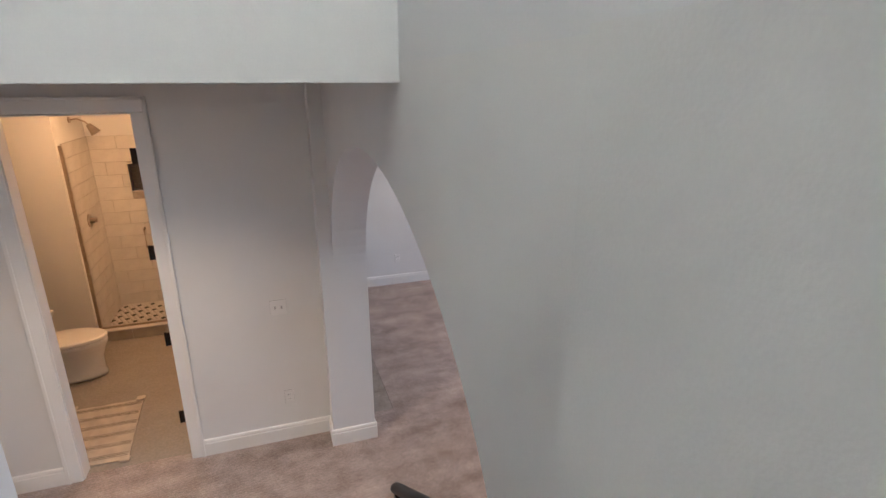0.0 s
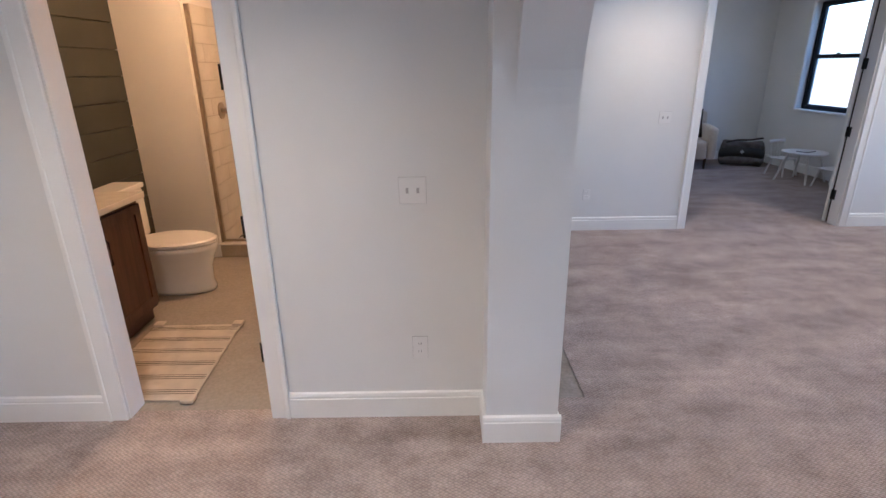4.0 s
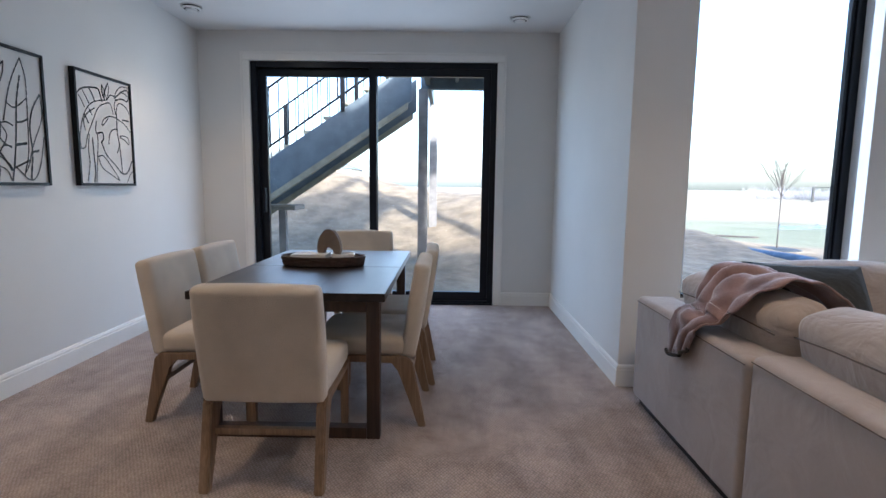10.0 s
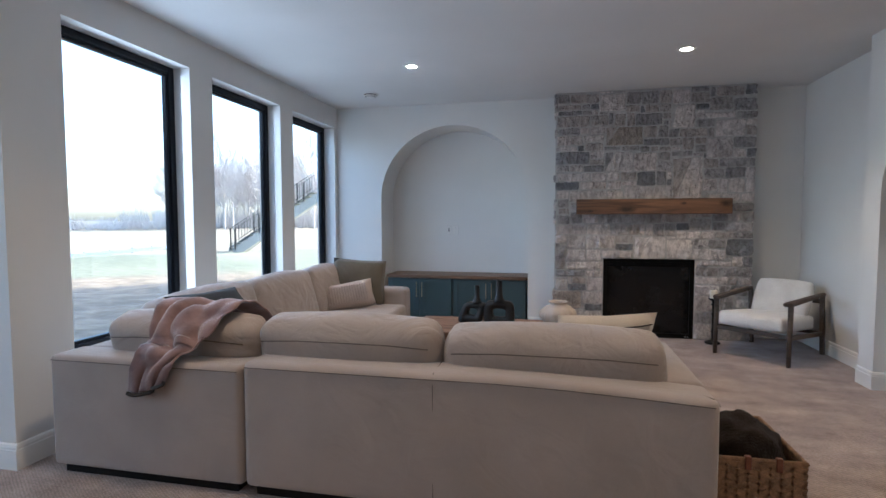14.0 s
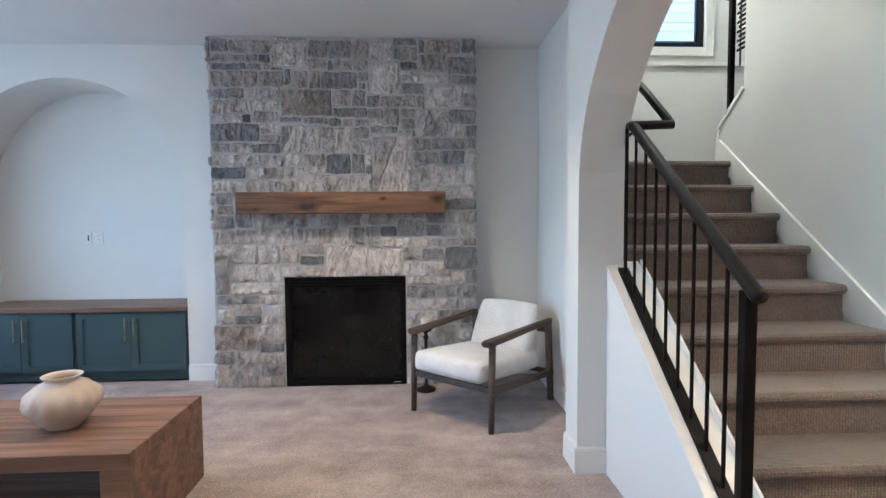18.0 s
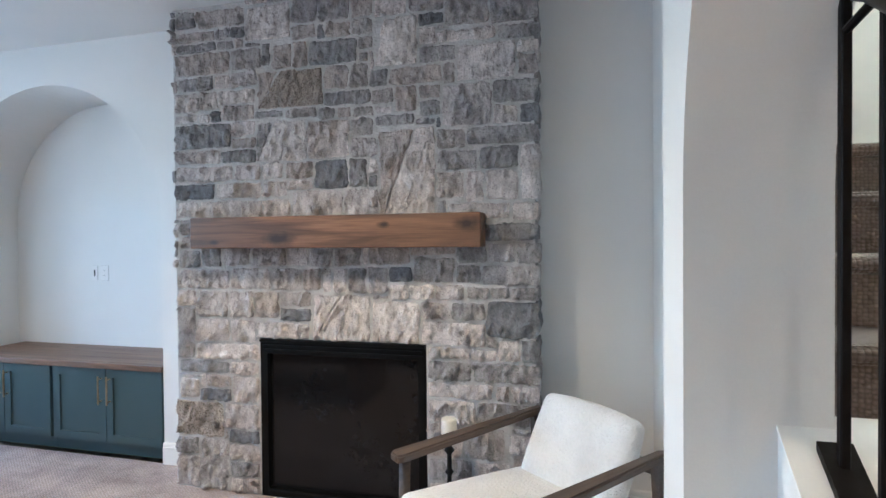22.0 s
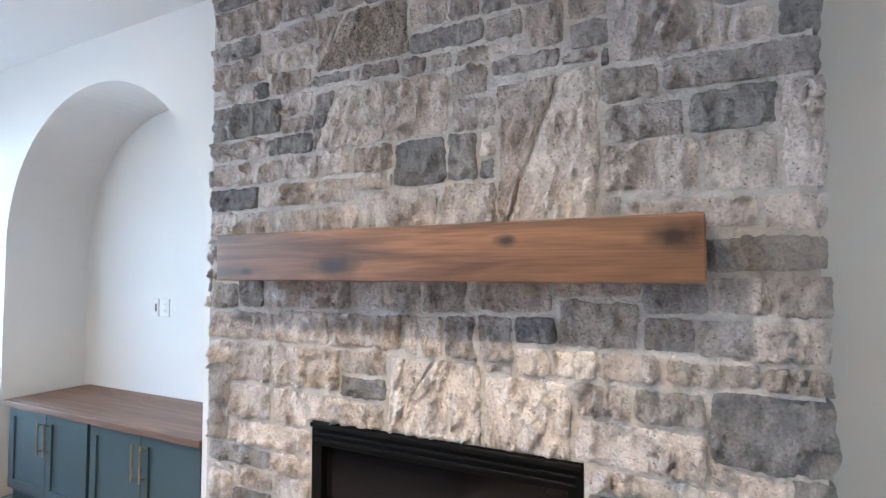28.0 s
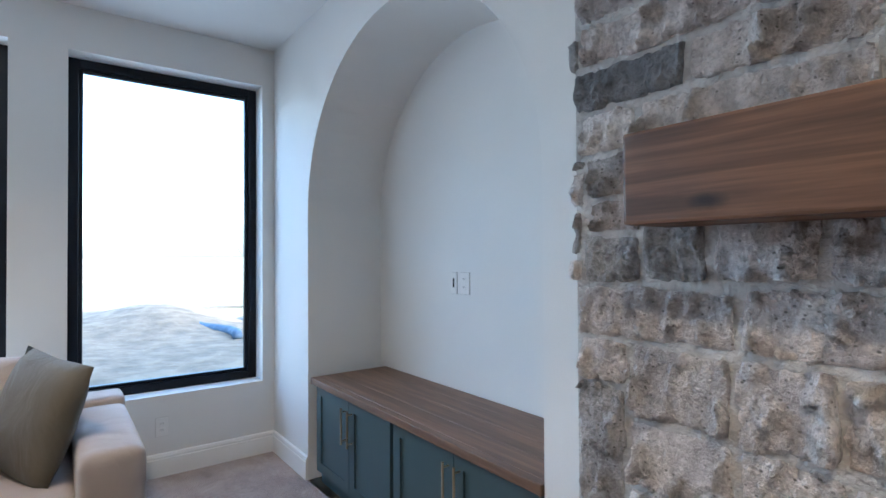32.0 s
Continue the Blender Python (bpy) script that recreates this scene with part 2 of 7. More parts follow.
def glow_mat(name, colour, strength):
    m = bpy.data.materials.new(name)
    m.use_nodes = True
    b = m.node_tree.nodes["Principled BSDF"]
    b.inputs["Emission Color"].default_value, b.inputs["Emission Strength"].default_value = (*colour, 1), strength
    return m


def glass_mat(name, tint=(1, 1, 1), rough=0.0):
    m = bpy.data.materials.new(name)
    m.use_nodes = True
    n, l = m.node_tree.nodes, m.node_tree.links
    n.remove(n["Principled BSDF"])
    tr, gl, mix, fr = n.new("ShaderNodeBsdfTransparent"), n.new("ShaderNodeBsdfGlossy"), n.new("ShaderNodeMixShader"), n.new("ShaderNodeLayerWeight")
    tr.inputs[0].default_value = (*tint, 1)
    gl.inputs["Roughness"].default_value = rough
    fr.inputs[0].default_value = 0.12
    damp = n.new("ShaderNodeMath")
    damp.operation, damp.inputs[1].default_value = "MULTIPLY", 0.35
    l.new(fr.outputs["Facing"], damp.inputs[0])
    l.new(damp.outputs[0], mix.inputs[0])
    l.new(tr.outputs[0], mix.inputs[1])
    l.new(gl.outputs[0], mix.inputs[2])
    l.new(mix.outputs[0], n["Material Output"].inputs[0])
    return m


WALL = mat("wall_paint", (0.74, 0.735, 0.715), 0.75, 0.03, 1.3, 0.05, 220)
CEIL = mat("ceiling_paint", (0.74, 0.74, 0.735), 0.85, 0.03, 1.1, 0.06, 160)
TRIM = mat("trim_paint", (0.82, 0.81, 0.78), 0.4, 0.03, 2.0, 0.03, 120)
CARPET = carpet_mat("loop_carpet", (0.218, 0.163, 0.140), (0.495, 0.398, 0.352))
STAIRCARPET = carpet_mat("stair_carpet", (0.150, 0.121, 0.107), (0.235, 0.192, 0.170), (72, 110, 80), 0)
CONCRETE = mat("bare_concrete", (0.384, 0.344, 0.296), 0.85, 0.2, 5.0, 0.25, 60, second=(0.36, 0.32, 0.27))
BLACK = mat("black_powder_coat", (0.010, 0.010, 0.011), 0.4, 0.1, 10, 0.05, 200, spec=0.2)
BRONZE = mat("dark_bronze_rail", (0.009, 0.007, 0.0065), 0.45, 0.15, 12, 0.04, 150, spec=0.1)
RAILBROWN = mat("brown_bronze_handrail", (0.013, 0.0102, 0.009), 0.42, 0.15, 12, 0.04, 150, spec=0.2)
FRAME = mat("black_window_frame", (0.006, 0.008, 0.014), 0.35, 0.1, 9, 0.03, 150, spec=0.25)
GLASS = glass_mat("window_glass")
MIRRORGLASS = mat("fire_glass", (0.009, 0.009, 0.010), 0.10, 0.1, 3, 0.0, 50, spec=0.28)


def stone_mat(name, palette, relief=1.0, pit=0.5, speck=0.0):
    """Split-faced stone: upright fracture lines, grain and pits in relief, with mineral clouding. palette: tones that the pieces pick from."""
    m = bpy.data.materials.new(name)
    m.use_nodes = True
    n, l = m.node_tree.nodes, m.node_tree.links
    b = n["Principled BSDF"]
    b.inputs["Roughness"].default_value = 0.86
    b.inputs["Specular IOR Level"].default_value = 0.3
    tc, info = n.new("ShaderNodeTexCoord"), n.new("ShaderNodeObjectInfo")
    off, sc = n.new("ShaderNodeVectorMath"), n.new("ShaderNodeMath")
    off.operation = "ADD"
    sc.operation, sc.inputs[1].default_value = "MULTIPLY", 37.0
    l.new(info.outputs["Random"], sc.inputs[0])
    l.new(tc.outputs["Object"], off.inputs[0])
    l.new(sc.outputs[0], off.inputs[1])
    pick = n.new("ShaderNodeValToRGB")
    pick.color_ramp.interpolation = "CONSTANT"
    els = pick.color_ramp.elements
    els[0].color = (*palette[0], 1)
    els[1].position, els[1].color = 1 / len(palette), (*palette[1], 1)
    for k in range(2, len(palette)):
        els.new(k / len(palette)).color = (*palette[k], 1)
    l.new(info.outputs["Random"], pick.inputs[0])
    def layer(kind, scale, stretch, detail=4.0, rough=0.6):
        mp, t = n.new("ShaderNodeMapping"), n.new(kind)
        mp.inputs["Scale"].default_value = stretch
        l.new(off.outputs[0], mp.inputs[0])
        l.new(mp.outputs[0], t.inputs["Vector"])
        t.inputs["Scale"].default_value = scale
        if kind == "ShaderNodeTexNoise":
            t.inputs["Detail"].default_value, t.inputs["Roughness"].default_value = detail, rough
        return t
    def ramp(src, p, q, a, c):
        r = n.new("ShaderNodeValToRGB")
        r.color_ramp.elements[0].position, r.color_ramp.elements[1].position = p, q
        r.color_ramp.elements[0].color, r.color_ramp.elements[1].color = (*a, 1), (*c, 1)
        l.new(src, r.inputs[0])
        return r.outputs[0]
    def times(a, c):
        x = n.new("ShaderNodeMixRGB")
        x.blend_type, x.inputs[0].default_value = "MULTIPLY", 1.0
        l.new(a, x.inputs[1])
        l.new(c, x.inputs[2])
        return x.outputs[0]
    cloud = layer("ShaderNodeTexNoise", 9.0, (1, 1, 1), 5)
    crack = layer("ShaderNodeTexNoise", 17.0, (1.4, 1, 0.75), 5, 0.6)
    grain = layer("ShaderNodeTexNoise", 110.0, (1, 1, 1), 4, 0.65)
    holes = layer("ShaderNodeTexVoronoi", 46.0, (1, 1, 1.3))
    colour = times(pick.outputs[0], ramp(cloud.outputs["Fac"], 0.30, 0.70, (0.80, 0.79, 0.79), (1.12, 1.10, 1.06)))
    colour = times(colour, ramp(crack.outputs["Fac"], 0.36, 0.56, (0.72, 0.71, 0.71), (1.07, 1.07, 1.07)))
    d = 0.76 - 0.52 * speck
    colour = times(colour, ramp(grain.outputs["Fac"], 0.34, 0.56 - 0.06 * speck, (d, d, d), (1, 1, 1)))
    colour = times(colour, ramp(holes.outputs["Distance"], 0.10, 0.17, (1 - pit,) * 3, (1, 1, 1)))
    l.new(colour, b.inputs["Base Color"])
    h1, h2 = n.new("ShaderNodeMath"), n.new("ShaderNodeMath")
    h1.operation, h1.inputs[1].default_value = "MULTIPLY_ADD", 0.45 + 0.8 * speck
    l.new(grain.outputs["Fac"], h1.inputs[0])
    l.new(crack.outputs["Fac"], h1.inputs[2])
    h2.operation, h2.inputs[1].default_value = "MULTIPLY_ADD", 0.7
    l.new(cloud.outputs["Fac"], h2.inputs[0])
    l.new(h1.outputs[0], h2.inputs[2])
    bp = n.new("ShaderNodeBump")
    bp.inputs["Strength"].default_value, bp.inputs["Distance"].default_value = 1.0, 0.034 * relief
    l.new(h2.outputs[0], bp.inputs["Height"])
    l.new(bp.outputs[0], b.inputs["Normal"])
    return m


STONE = stone_mat("split_limestone", ((0.734, 0.695, 0.692), (0.664, 0.634, 0.638), (0.763, 0.721, 0.713), (0.604, 0.583, 0.589), (0.713, 0.665, 0.649), (0.674, 0.634, 0.621)))
STONEMID = stone_mat("grey_brown_stone", ((0.465, 0.440, 0.432), (0.406, 0.389, 0.391), (0.506, 0.465, 0.448), (0.436, 0.424, 0.432)), 0.85)
STONEDARK = stone_mat("blue_grey_stone", ((0.281, 0.288, 0.308), (0.337, 0.338, 0.352), (0.238, 0.248, 0.270), (0.374, 0.369, 0.377)), 0.75, 0.2)
STONEBUFF = stone_mat("buff_stone", ((0.748, 0.709, 0.694), (0.701, 0.666, 0.653), (0.729, 0.695, 0.683)), 0.7)
STONEPEBBLE = stone_mat("pebbled_stone", ((0.617, 0.555, 0.495), (0.580, 0.521, 0.469)), 1.2, 0.6, 0.8)
FIREBLACK = mat("matte_black_steel", (0.004, 0.004, 0.004), 0.5, 0.1, 10, 0.03, 200, spec=0.12)
MORTAR = mat("mortar", (0.60, 0.588, 0.575), 0.95, 0.12, 14, 0.9, 90)
MANTELWOOD = wood_mat("oak_mantel", (0.30, 0.155, 0.08), (0.105, 0.052, 0.028), 0.5, "x", 1.0, 0.0, ((2.29, 1.435, 0.085), (1.30, 1.50, 0.075), (2.68, 1.42, 0.03), (1.72, 1.50, 0.035)))
COUNTERWOOD = wood_mat("oak_counter", (0.28, 0.165, 0.10), (0.17, 0.095, 0.055), 0.45, "x")
TABLEWOOD = wood_mat("rustic_oak", (0.34, 0.19, 0.115), (0.19, 0.10, 0.06), 0.55, "x")
DARKWOOD = wood_mat("dark_walnut", (0.045, 0.032, 0.028), (0.022, 0.016, 0.014), 0.38, "x", spec=0.3)
LEGWOOD = wood_mat("brown_table_leg", (0.10, 0.055, 0.035), (0.05, 0.028, 0.019), 0.45, "z")
ASHWOOD = wood_mat("washed_oak", (0.40, 0.27, 0.17), (0.30, 0.19, 0.115), 0.5, "z")
GREYWOOD = wood_mat("grey_brown_ash", (0.14, 0.10, 0.075), (0.08, 0.058, 0.045), 0.5, "x")
TEAL = mat("teal_cabinet_paint", (0.050, 0.085, 0.095), 0.42, 0.05, 3, 0.02, 140)
BRASS = mat("brushed_brass", (0.60, 0.48, 0.32), 0.28, 0.08, 20, 0.03, 200, metal=1.0)
SOFA = mat("greige_sofa_fabric", (0.42, 0.355, 0.315), 0.9, 0.08, 3, 0.2, 420, sheen=0.3, wrinkle=0.2)
SOFASOFT = mat("greige_cushion_fabric", (0.42, 0.355, 0.315), 0.9, 0.08, 3, 0.2, 420, sheen=0.3, wrinkle=0.55)
SEAM = mat("dark_seam", (0.16, 0.13, 0.115), 0.95, 0.1, 20, 0.1, 200)
CREAM = mat("cream_boucle", (0.66, 0.58, 0.48), 0.95, 0.08, 6, 0.4, 260, sheen=0.3)
WHITEBOUCLE = mat("white_boucle", (0.75, 0.74, 0.72), 0.95, 0.06, 8, 1.0, 75, sheen=0.4)
PLASTIC = mat("white_plastic", (0.75, 0.74, 0.72), 0.35, 0.02, 5, 0.0, 50)
# Grey of the toggles, also used as painted shadow round wall plates.
GAP = mat("grey_toggle_and_rim_shade", (0.42, 0.41, 0.40), 0.5, 0.05, 5, 0.0, 50)
SLOT = mat("dark_slot", (0.03, 0.03, 0.03), 0.6, 0.1, 5, 0.0, 50)
GREENPILLOW = mat("olive_green_linen", (0.13, 0.11, 0.078), 0.95, 0.1, 5, 0.2, 300, sheen=0.15, wrinkle=0.3)
SLATEPILLOW = mat("slate_linen", (0.032, 0.034, 0.033), 0.95, 0.1, 5, 0.2, 300, sheen=0.0, wrinkle=0.3)
PINKPILLOW = mat("oatmeal_woven", (0.52, 0.43, 0.37), 0.95, 0.1, 5, 0.3, 260, sheen=0.2)
STRIPE = mat("dark_stripe", (0.035, 0.028, 0.025), 0.95, 0.1, 5, 0.2, 300)
THROW = mat("dusty_rose_throw", (0.40, 0.245, 0.22), 0.6, 0.25, 7, 0.3, 200, second=(0.13, 0.062, 0.062), sheen=0.5)
FUR = mat("dark_brown_fur", (0.030, 0.019, 0.014), 0.95, 0.3, 14, 1.0, 130, sheen=0.05, spec=0.2)
WICKER = mat("tan_woven_wicker", (0.36, 0.20, 0.10), 0.7, 0.25, 30, 0.5, 120)
LEATHER = mat("rust_leather", (0.20, 0.065, 0.03), 0.5, 0.15, 12, 0.15, 120)
DARKWICKER = mat("dark_rattan", (0.10, 0.055, 0.035), 0.6, 0.25, 30, 0.5, 120)
CERAMIC = mat("matte_cream_ceramic", (0.60, 0.50, 0.41), 0.7, 0.08, 12, 0.1, 120)
BLACKCERAMIC = mat("matte_black_ceramic", (0.013, 0.013, 0.014), 0.55, 0.2, 10, 0.1, 120)
TAUPE = mat("taupe_stoneware", (0.22, 0.165, 0.125), 0.75, 0.12, 12, 0.15, 120)
WAX = mat("ivory_wax", (0.72, 0.66, 0.55), 0.5, 0.05, 6, 0.0, 60)
CANVAS = mat("white_canvas", (0.74, 0.73, 0.71), 0.85, 0.06, 5, 0.2, 260)
INK = mat("charcoal_ink", (0.055, 0.065, 0.072), 0.85, 0.35, 14, 0.1, 160, second=(0.24, 0.26, 0.275))
NICKEL = mat("brushed_nickel", (0.45, 0.38, 0.30), 0.3, 0.08, 20, 0.02, 160, metal=1.0)
PORCELAIN = mat("white_porcelain", (0.78, 0.76, 0.72), 0.15, 0.02, 4, 0.0, 60, coat=0.3)
QUARTZ = mat("white_quartz", (0.72, 0.68, 0.62), 0.25, 0.05, 12, 0.0, 90)
VANITYWOOD = wood_mat("red_brown_maple", (0.13, 0.055, 0.028), (0.075, 0.03, 0.016), 0.4, "z")
TILE = mat("white_wall_tile", (0.74, 0.71, 0.66), 0.25, 0.05, 8, 0.02, 60, per=0.03)
GROUT = mat("grout", (0.42, 0.38, 0.33), 0.9, 0.1, 20, 0.1, 120)
MATCLOTH = mat("cream_bath_mat", (0.66, 0.58, 0.48), 0.95, 0.1, 8, 0.4, 200)
PANELWOOD = wood_mat("grey_barn_panel", (0.30, 0.26, 0.23), (0.20, 0.17, 0.15), 0.7, "x")
BAGGREY = mat("grey_felt", (0.18, 0.165, 0.155), 0.95, 0.2, 14, 0.3, 160)
WHITEWOOD = mat("white_lacquer", (0.76, 0.75, 0.73), 0.4, 0.03, 4, 0.02, 90)
SIDING = mat("blue_grey_siding", (0.47, 0.53, 0.58), 0.6, 0.06, 3, 0.05, 60)
GLOW = glow_mat("lamp_glow", (1.0, 0.86, 0.66), 14.0)
DECKGREY = mat("slate_painted_wood", (0.16, 0.19, 0.20), 0.7, 0.12, 6, 0.1, 60)
TREATED = mat("treated_lumber", (0.42, 0.38, 0.26), 0.75, 0.15, 8, 0.1, 60)
POSTWOOD = mat("weathered_post", (0.34, 0.31, 0.28), 0.8, 0.15, 7, 0.15, 60)
BARK = mat("grey_bark", (0.16, 0.13, 0.11), 0.9, 0.2, 8, 0.4, 50)
# Far wood is painted paler than bark to hold the distance haze.
HAZEWOOD = mat("bare_wood_haze", (0.66, 0.62, 0.58), 0.95, 0.15, 0.3, 0.2, 4)
CHARCOAL = mat("charcoal_linen", (0.030, 0.025, 0.022), 0.95, 0.1, 5, 0.2, 300, spec=0.2)
SOCK = mat("blue_black_sock", (0.13, 0.19, 0.27), 0.7, 0.2, 6, 0.2, 40)

# ---- mesh helpers ----
def link(name, bm, material, parent=None, smooth=False):
    bmesh.ops.recalc_face_normals(bm, faces=bm.faces)
    me = bpy.data.meshes.new(name)
    bm.to_mesh(me)
    bm.free()
    if smooth:
        for p in me.polygons:
            p.use_smooth = True
    me.materials.append(material)
    ob = new(name, me)
    if parent is not None:
        ob.parent = parent
        ob.matrix_parent_inverse = Matrix()
    return ob


def part(name, bm, material, parent, label="", smooth=False):
    ob = link(name, bm, material, parent, smooth)
    if label:
        tagged(ob, label)
    return ob


def thing(name, label, category, m=None, group=""):
    ob = new(name)
    if m is not None:
        ob.matrix_basis = m
    return tagged(ob, label, category, group)


def solid(name, bm, material, label, category, group="", smooth=False):
    return tagged(link(name, bm, material, None, smooth), label, category, group)


def struct(name, bm, material, label="", parent=None, smooth=False):
    ob = link(name, bm, material, parent, smooth)
    return tagged(ob, label, "", "", "structure") if parent is None else ob


def add_box(bm, x0, x1, y0, y1, z0, z1, bevel=0.0, seg=2, m=None):
    r = bmesh.ops.create_cube(bm, size=1.0)
    vs = r["verts"]
    mm = Matrix.Translation(((x0 + x1) / 2, (y0 + y1) / 2, (z0 + z1) / 2)) @ Matrix.Diagonal((abs(x1 - x0), abs(y1 - y0), abs(z1 - z0), 1))
    bmesh.ops.transform(bm, matrix=(m @ mm) if m is not None else mm, verts=vs)
    if bevel:
        es = list({e for v in vs for e in v.link_edges})
        bmesh.ops.bevel(bm, geom=es, offset=bevel, segments=seg, profile=0.6, affect="EDGES")
    return bm


def box(x0, x1, y0, y1, z0, z1, bevel=0.0, seg=2, m=None):
    return add_box(bmesh.new(), x0, x1, y0, y1, z0, z1, bevel, seg, m)


def add_cyl(bm, p, q, r0, r1=None, seg=12, caps=True):
    p, q = Vector(p), Vector(q)
    d = q - p
    rot = d.to_track_quat("Z", "Y").to_matrix().to_4x4()
    bmesh.ops.create_cone(bm, cap_ends=caps, segments=seg, radius1=r0, radius2=r0 if r1 is None else r1, depth=d.length, matrix=Matrix.Translation((p + q) / 2) @ rot)
    return bm


def cyl(p, q, r0, r1=None, seg=12):
    return add_cyl(bmesh.new(), p, q, r0, r1, seg)


def lathe(profile, seg=32, m=None, caps=True):
    """A turned body from (radius, height) pairs."""
    bm = bmesh.new()
    rings = []
    for r, z in profile:
        rings.append([bm.verts.new((r * math.cos(2 * math.pi * i / seg), r * math.sin(2 * math.pi * i / seg), z)) for i in range(seg)])
    for a, b in zip(rings, rings[1:]):
        for i in range(seg):
            bm.faces.new((a[i], a[(i + 1) % seg], b[(i + 1) % seg], b[i]))
    if caps:
        bm.faces.new(rings[0])
        bm.faces.new(rings[-1])
    if m is not None:
        bmesh.ops.transform(bm, matrix=m, verts=bm.verts)
    return bm


def tube(points, r, seg=8, flat=1.0):
    """A round bar along a line of points."""
    bm = bmesh.new()
    pts = [Vector(p) for p in points]
    rings = []
    for i, p in enumerate(pts):
        d = (pts[min(i + 1, len(pts) - 1)] - pts[max(i - 1, 0)]).normalized()
        side = d.cross(Vector((0, 0, 1)))
        side = Vector((1, 0, 0)) if side.length < 1e-3 else side.normalized()
        up = side.cross(d).normalized()
        rings.append([bm.verts.new(p + r * (math.cos(a) * side + flat * math.sin(a) * up)) for a in (2 * math.pi * k / seg for k in range(seg))])
    for a, b in zip(rings, rings[1:]):
        for i in range(seg):
            bm.faces.new((a[i], a[(i + 1) % seg], b[(i + 1) % seg], b[i]))
    bm.faces.new(rings[0])
    bm.faces.new(rings[-1])
    return bm


def prism(poly, axis, a, b):
    """A flat outline, pulled along x, y or z from a to b. Outline pairs: (y,z), (x,z) or (x,y)."""
    bm = bmesh.new()
    def at(p, v):
        return {"x": (v, p[0], p[1]), "y": (p[0], v, p[1]), "z": (p[0], p[1], v)}[axis]
    lo, hi = [bm.verts.new(at(p, a)) for p in poly], [bm.verts.new(at(p, b)) for p in poly]
    bm.faces.new(lo)
    bm.faces.new(hi)
    for i in range(len(poly)):
        j = (i + 1) % len(poly)
        bm.faces.new((lo[i], lo[j], hi[j], hi[i]))
    return bm


def slab(axis, t0, t1, u0, u1, z0, z1, holes=()):
    """A wall (axis x or y: the way it is thick) or a floor (axis z) with holes right through, as one clean skin. holes: (ua, ub, za, zb)."""
    us = sorted({u0, u1, *[h[0] for h in holes], *[h[1] for h in holes]})
    zs = sorted({z0, z1, *[h[2] for h in holes], *[h[3] for h in holes]})
    us, zs = [u for u in us if u0 <= u <= u1], [z for z in zs if z0 <= z <= z1]
    full = {}
    for i in range(len(us) - 1):
        for j in range(len(zs) - 1):
            u, z = (us[i] + us[i + 1]) / 2, (zs[j] + zs[j + 1]) / 2
            full[i, j] = not any(h[0] < u < h[1] and h[2] < z < h[3] for h in holes)
    bm = bmesh.new()
    verts = {}
    def v(t, i, j):
        key = (t, i, j)
        if key not in verts:
            u, z = us[i], zs[j]
            verts[key] = bm.verts.new({"x": (t, u, z), "y": (u, t, z), "z": (u, z, t)}[axis])
        return verts[key]
    for (i, j), f in full.items():
        if not f:
            continue
        for t in (t0, t1):
            bm.faces.new((v(t, i, j), v(t, i + 1, j), v(t, i + 1, j + 1), v(t, i, j + 1)))
        for di, dj, a, b in ((-1, 0, (i, j), (i, j + 1)), (1, 0, (i + 1, j), (i + 1, j + 1)), (0, -1, (i, j), (i + 1, j)), (0, 1, (i, j + 1), (i + 1, j + 1))):
            if not full.get((i + di, j + dj), False):
                bm.faces.new((v(t0, *a), v(t0, *b), v(t1, *b), v(t1, *a)))
    return bm


def arch_slab(axis, t0, t1, u0, u1, z0, z1, a0, a1, spring, rise, n=40):
    """A wall with an arched opening from z0 up."""
    bm = bmesh.new()
    c, w = (a0 + a1) / 2, (a1 - a0) / 2
    cols = [(u0, z0), (a0, z0)]
    cols = [(u0, z0), (a0, z0)] + [(c - w * math.cos(math.pi * k / n), spring + rise * math.sin(math.pi * k / n)) for k in range(n + 1)] + [(a1, z0), (u1, z0)]
    outline = cols + [(u1, z1), (u0, z1)]
    def at(t, p):
        return (t, p[0], p[1]) if axis == "x" else (p[0], t, p[1])
    def quad(ps):
        bm.faces.new([bm.verts.new(p) for p in ps])
    for t in (t0, t1):
        if a0 > u0:
            quad([at(t, p) for p in ((u0, z0), (a0, z0), (a0, z1), (u0, z1))])
        if u1 > a1:
            quad([at(t, p) for p in ((a1, z0), (u1, z0), (u1, z1), (a1, z1))])
        arc = cols[2:-2]
        for p, q in zip(arc, arc[1:]):
            quad([at(t, p), at(t, q), at(t, (q[0], z1)), at(t, (p[0], z1))])
    for p, q in zip(outline, outline[1:] + outline[:1]):
        quad([at(t0, p), at(t0, q), at(t1, q), at(t1, p)])
    bmesh.ops.remove_doubles(bm, verts=bm.verts, dist=1e-5)
    return bm


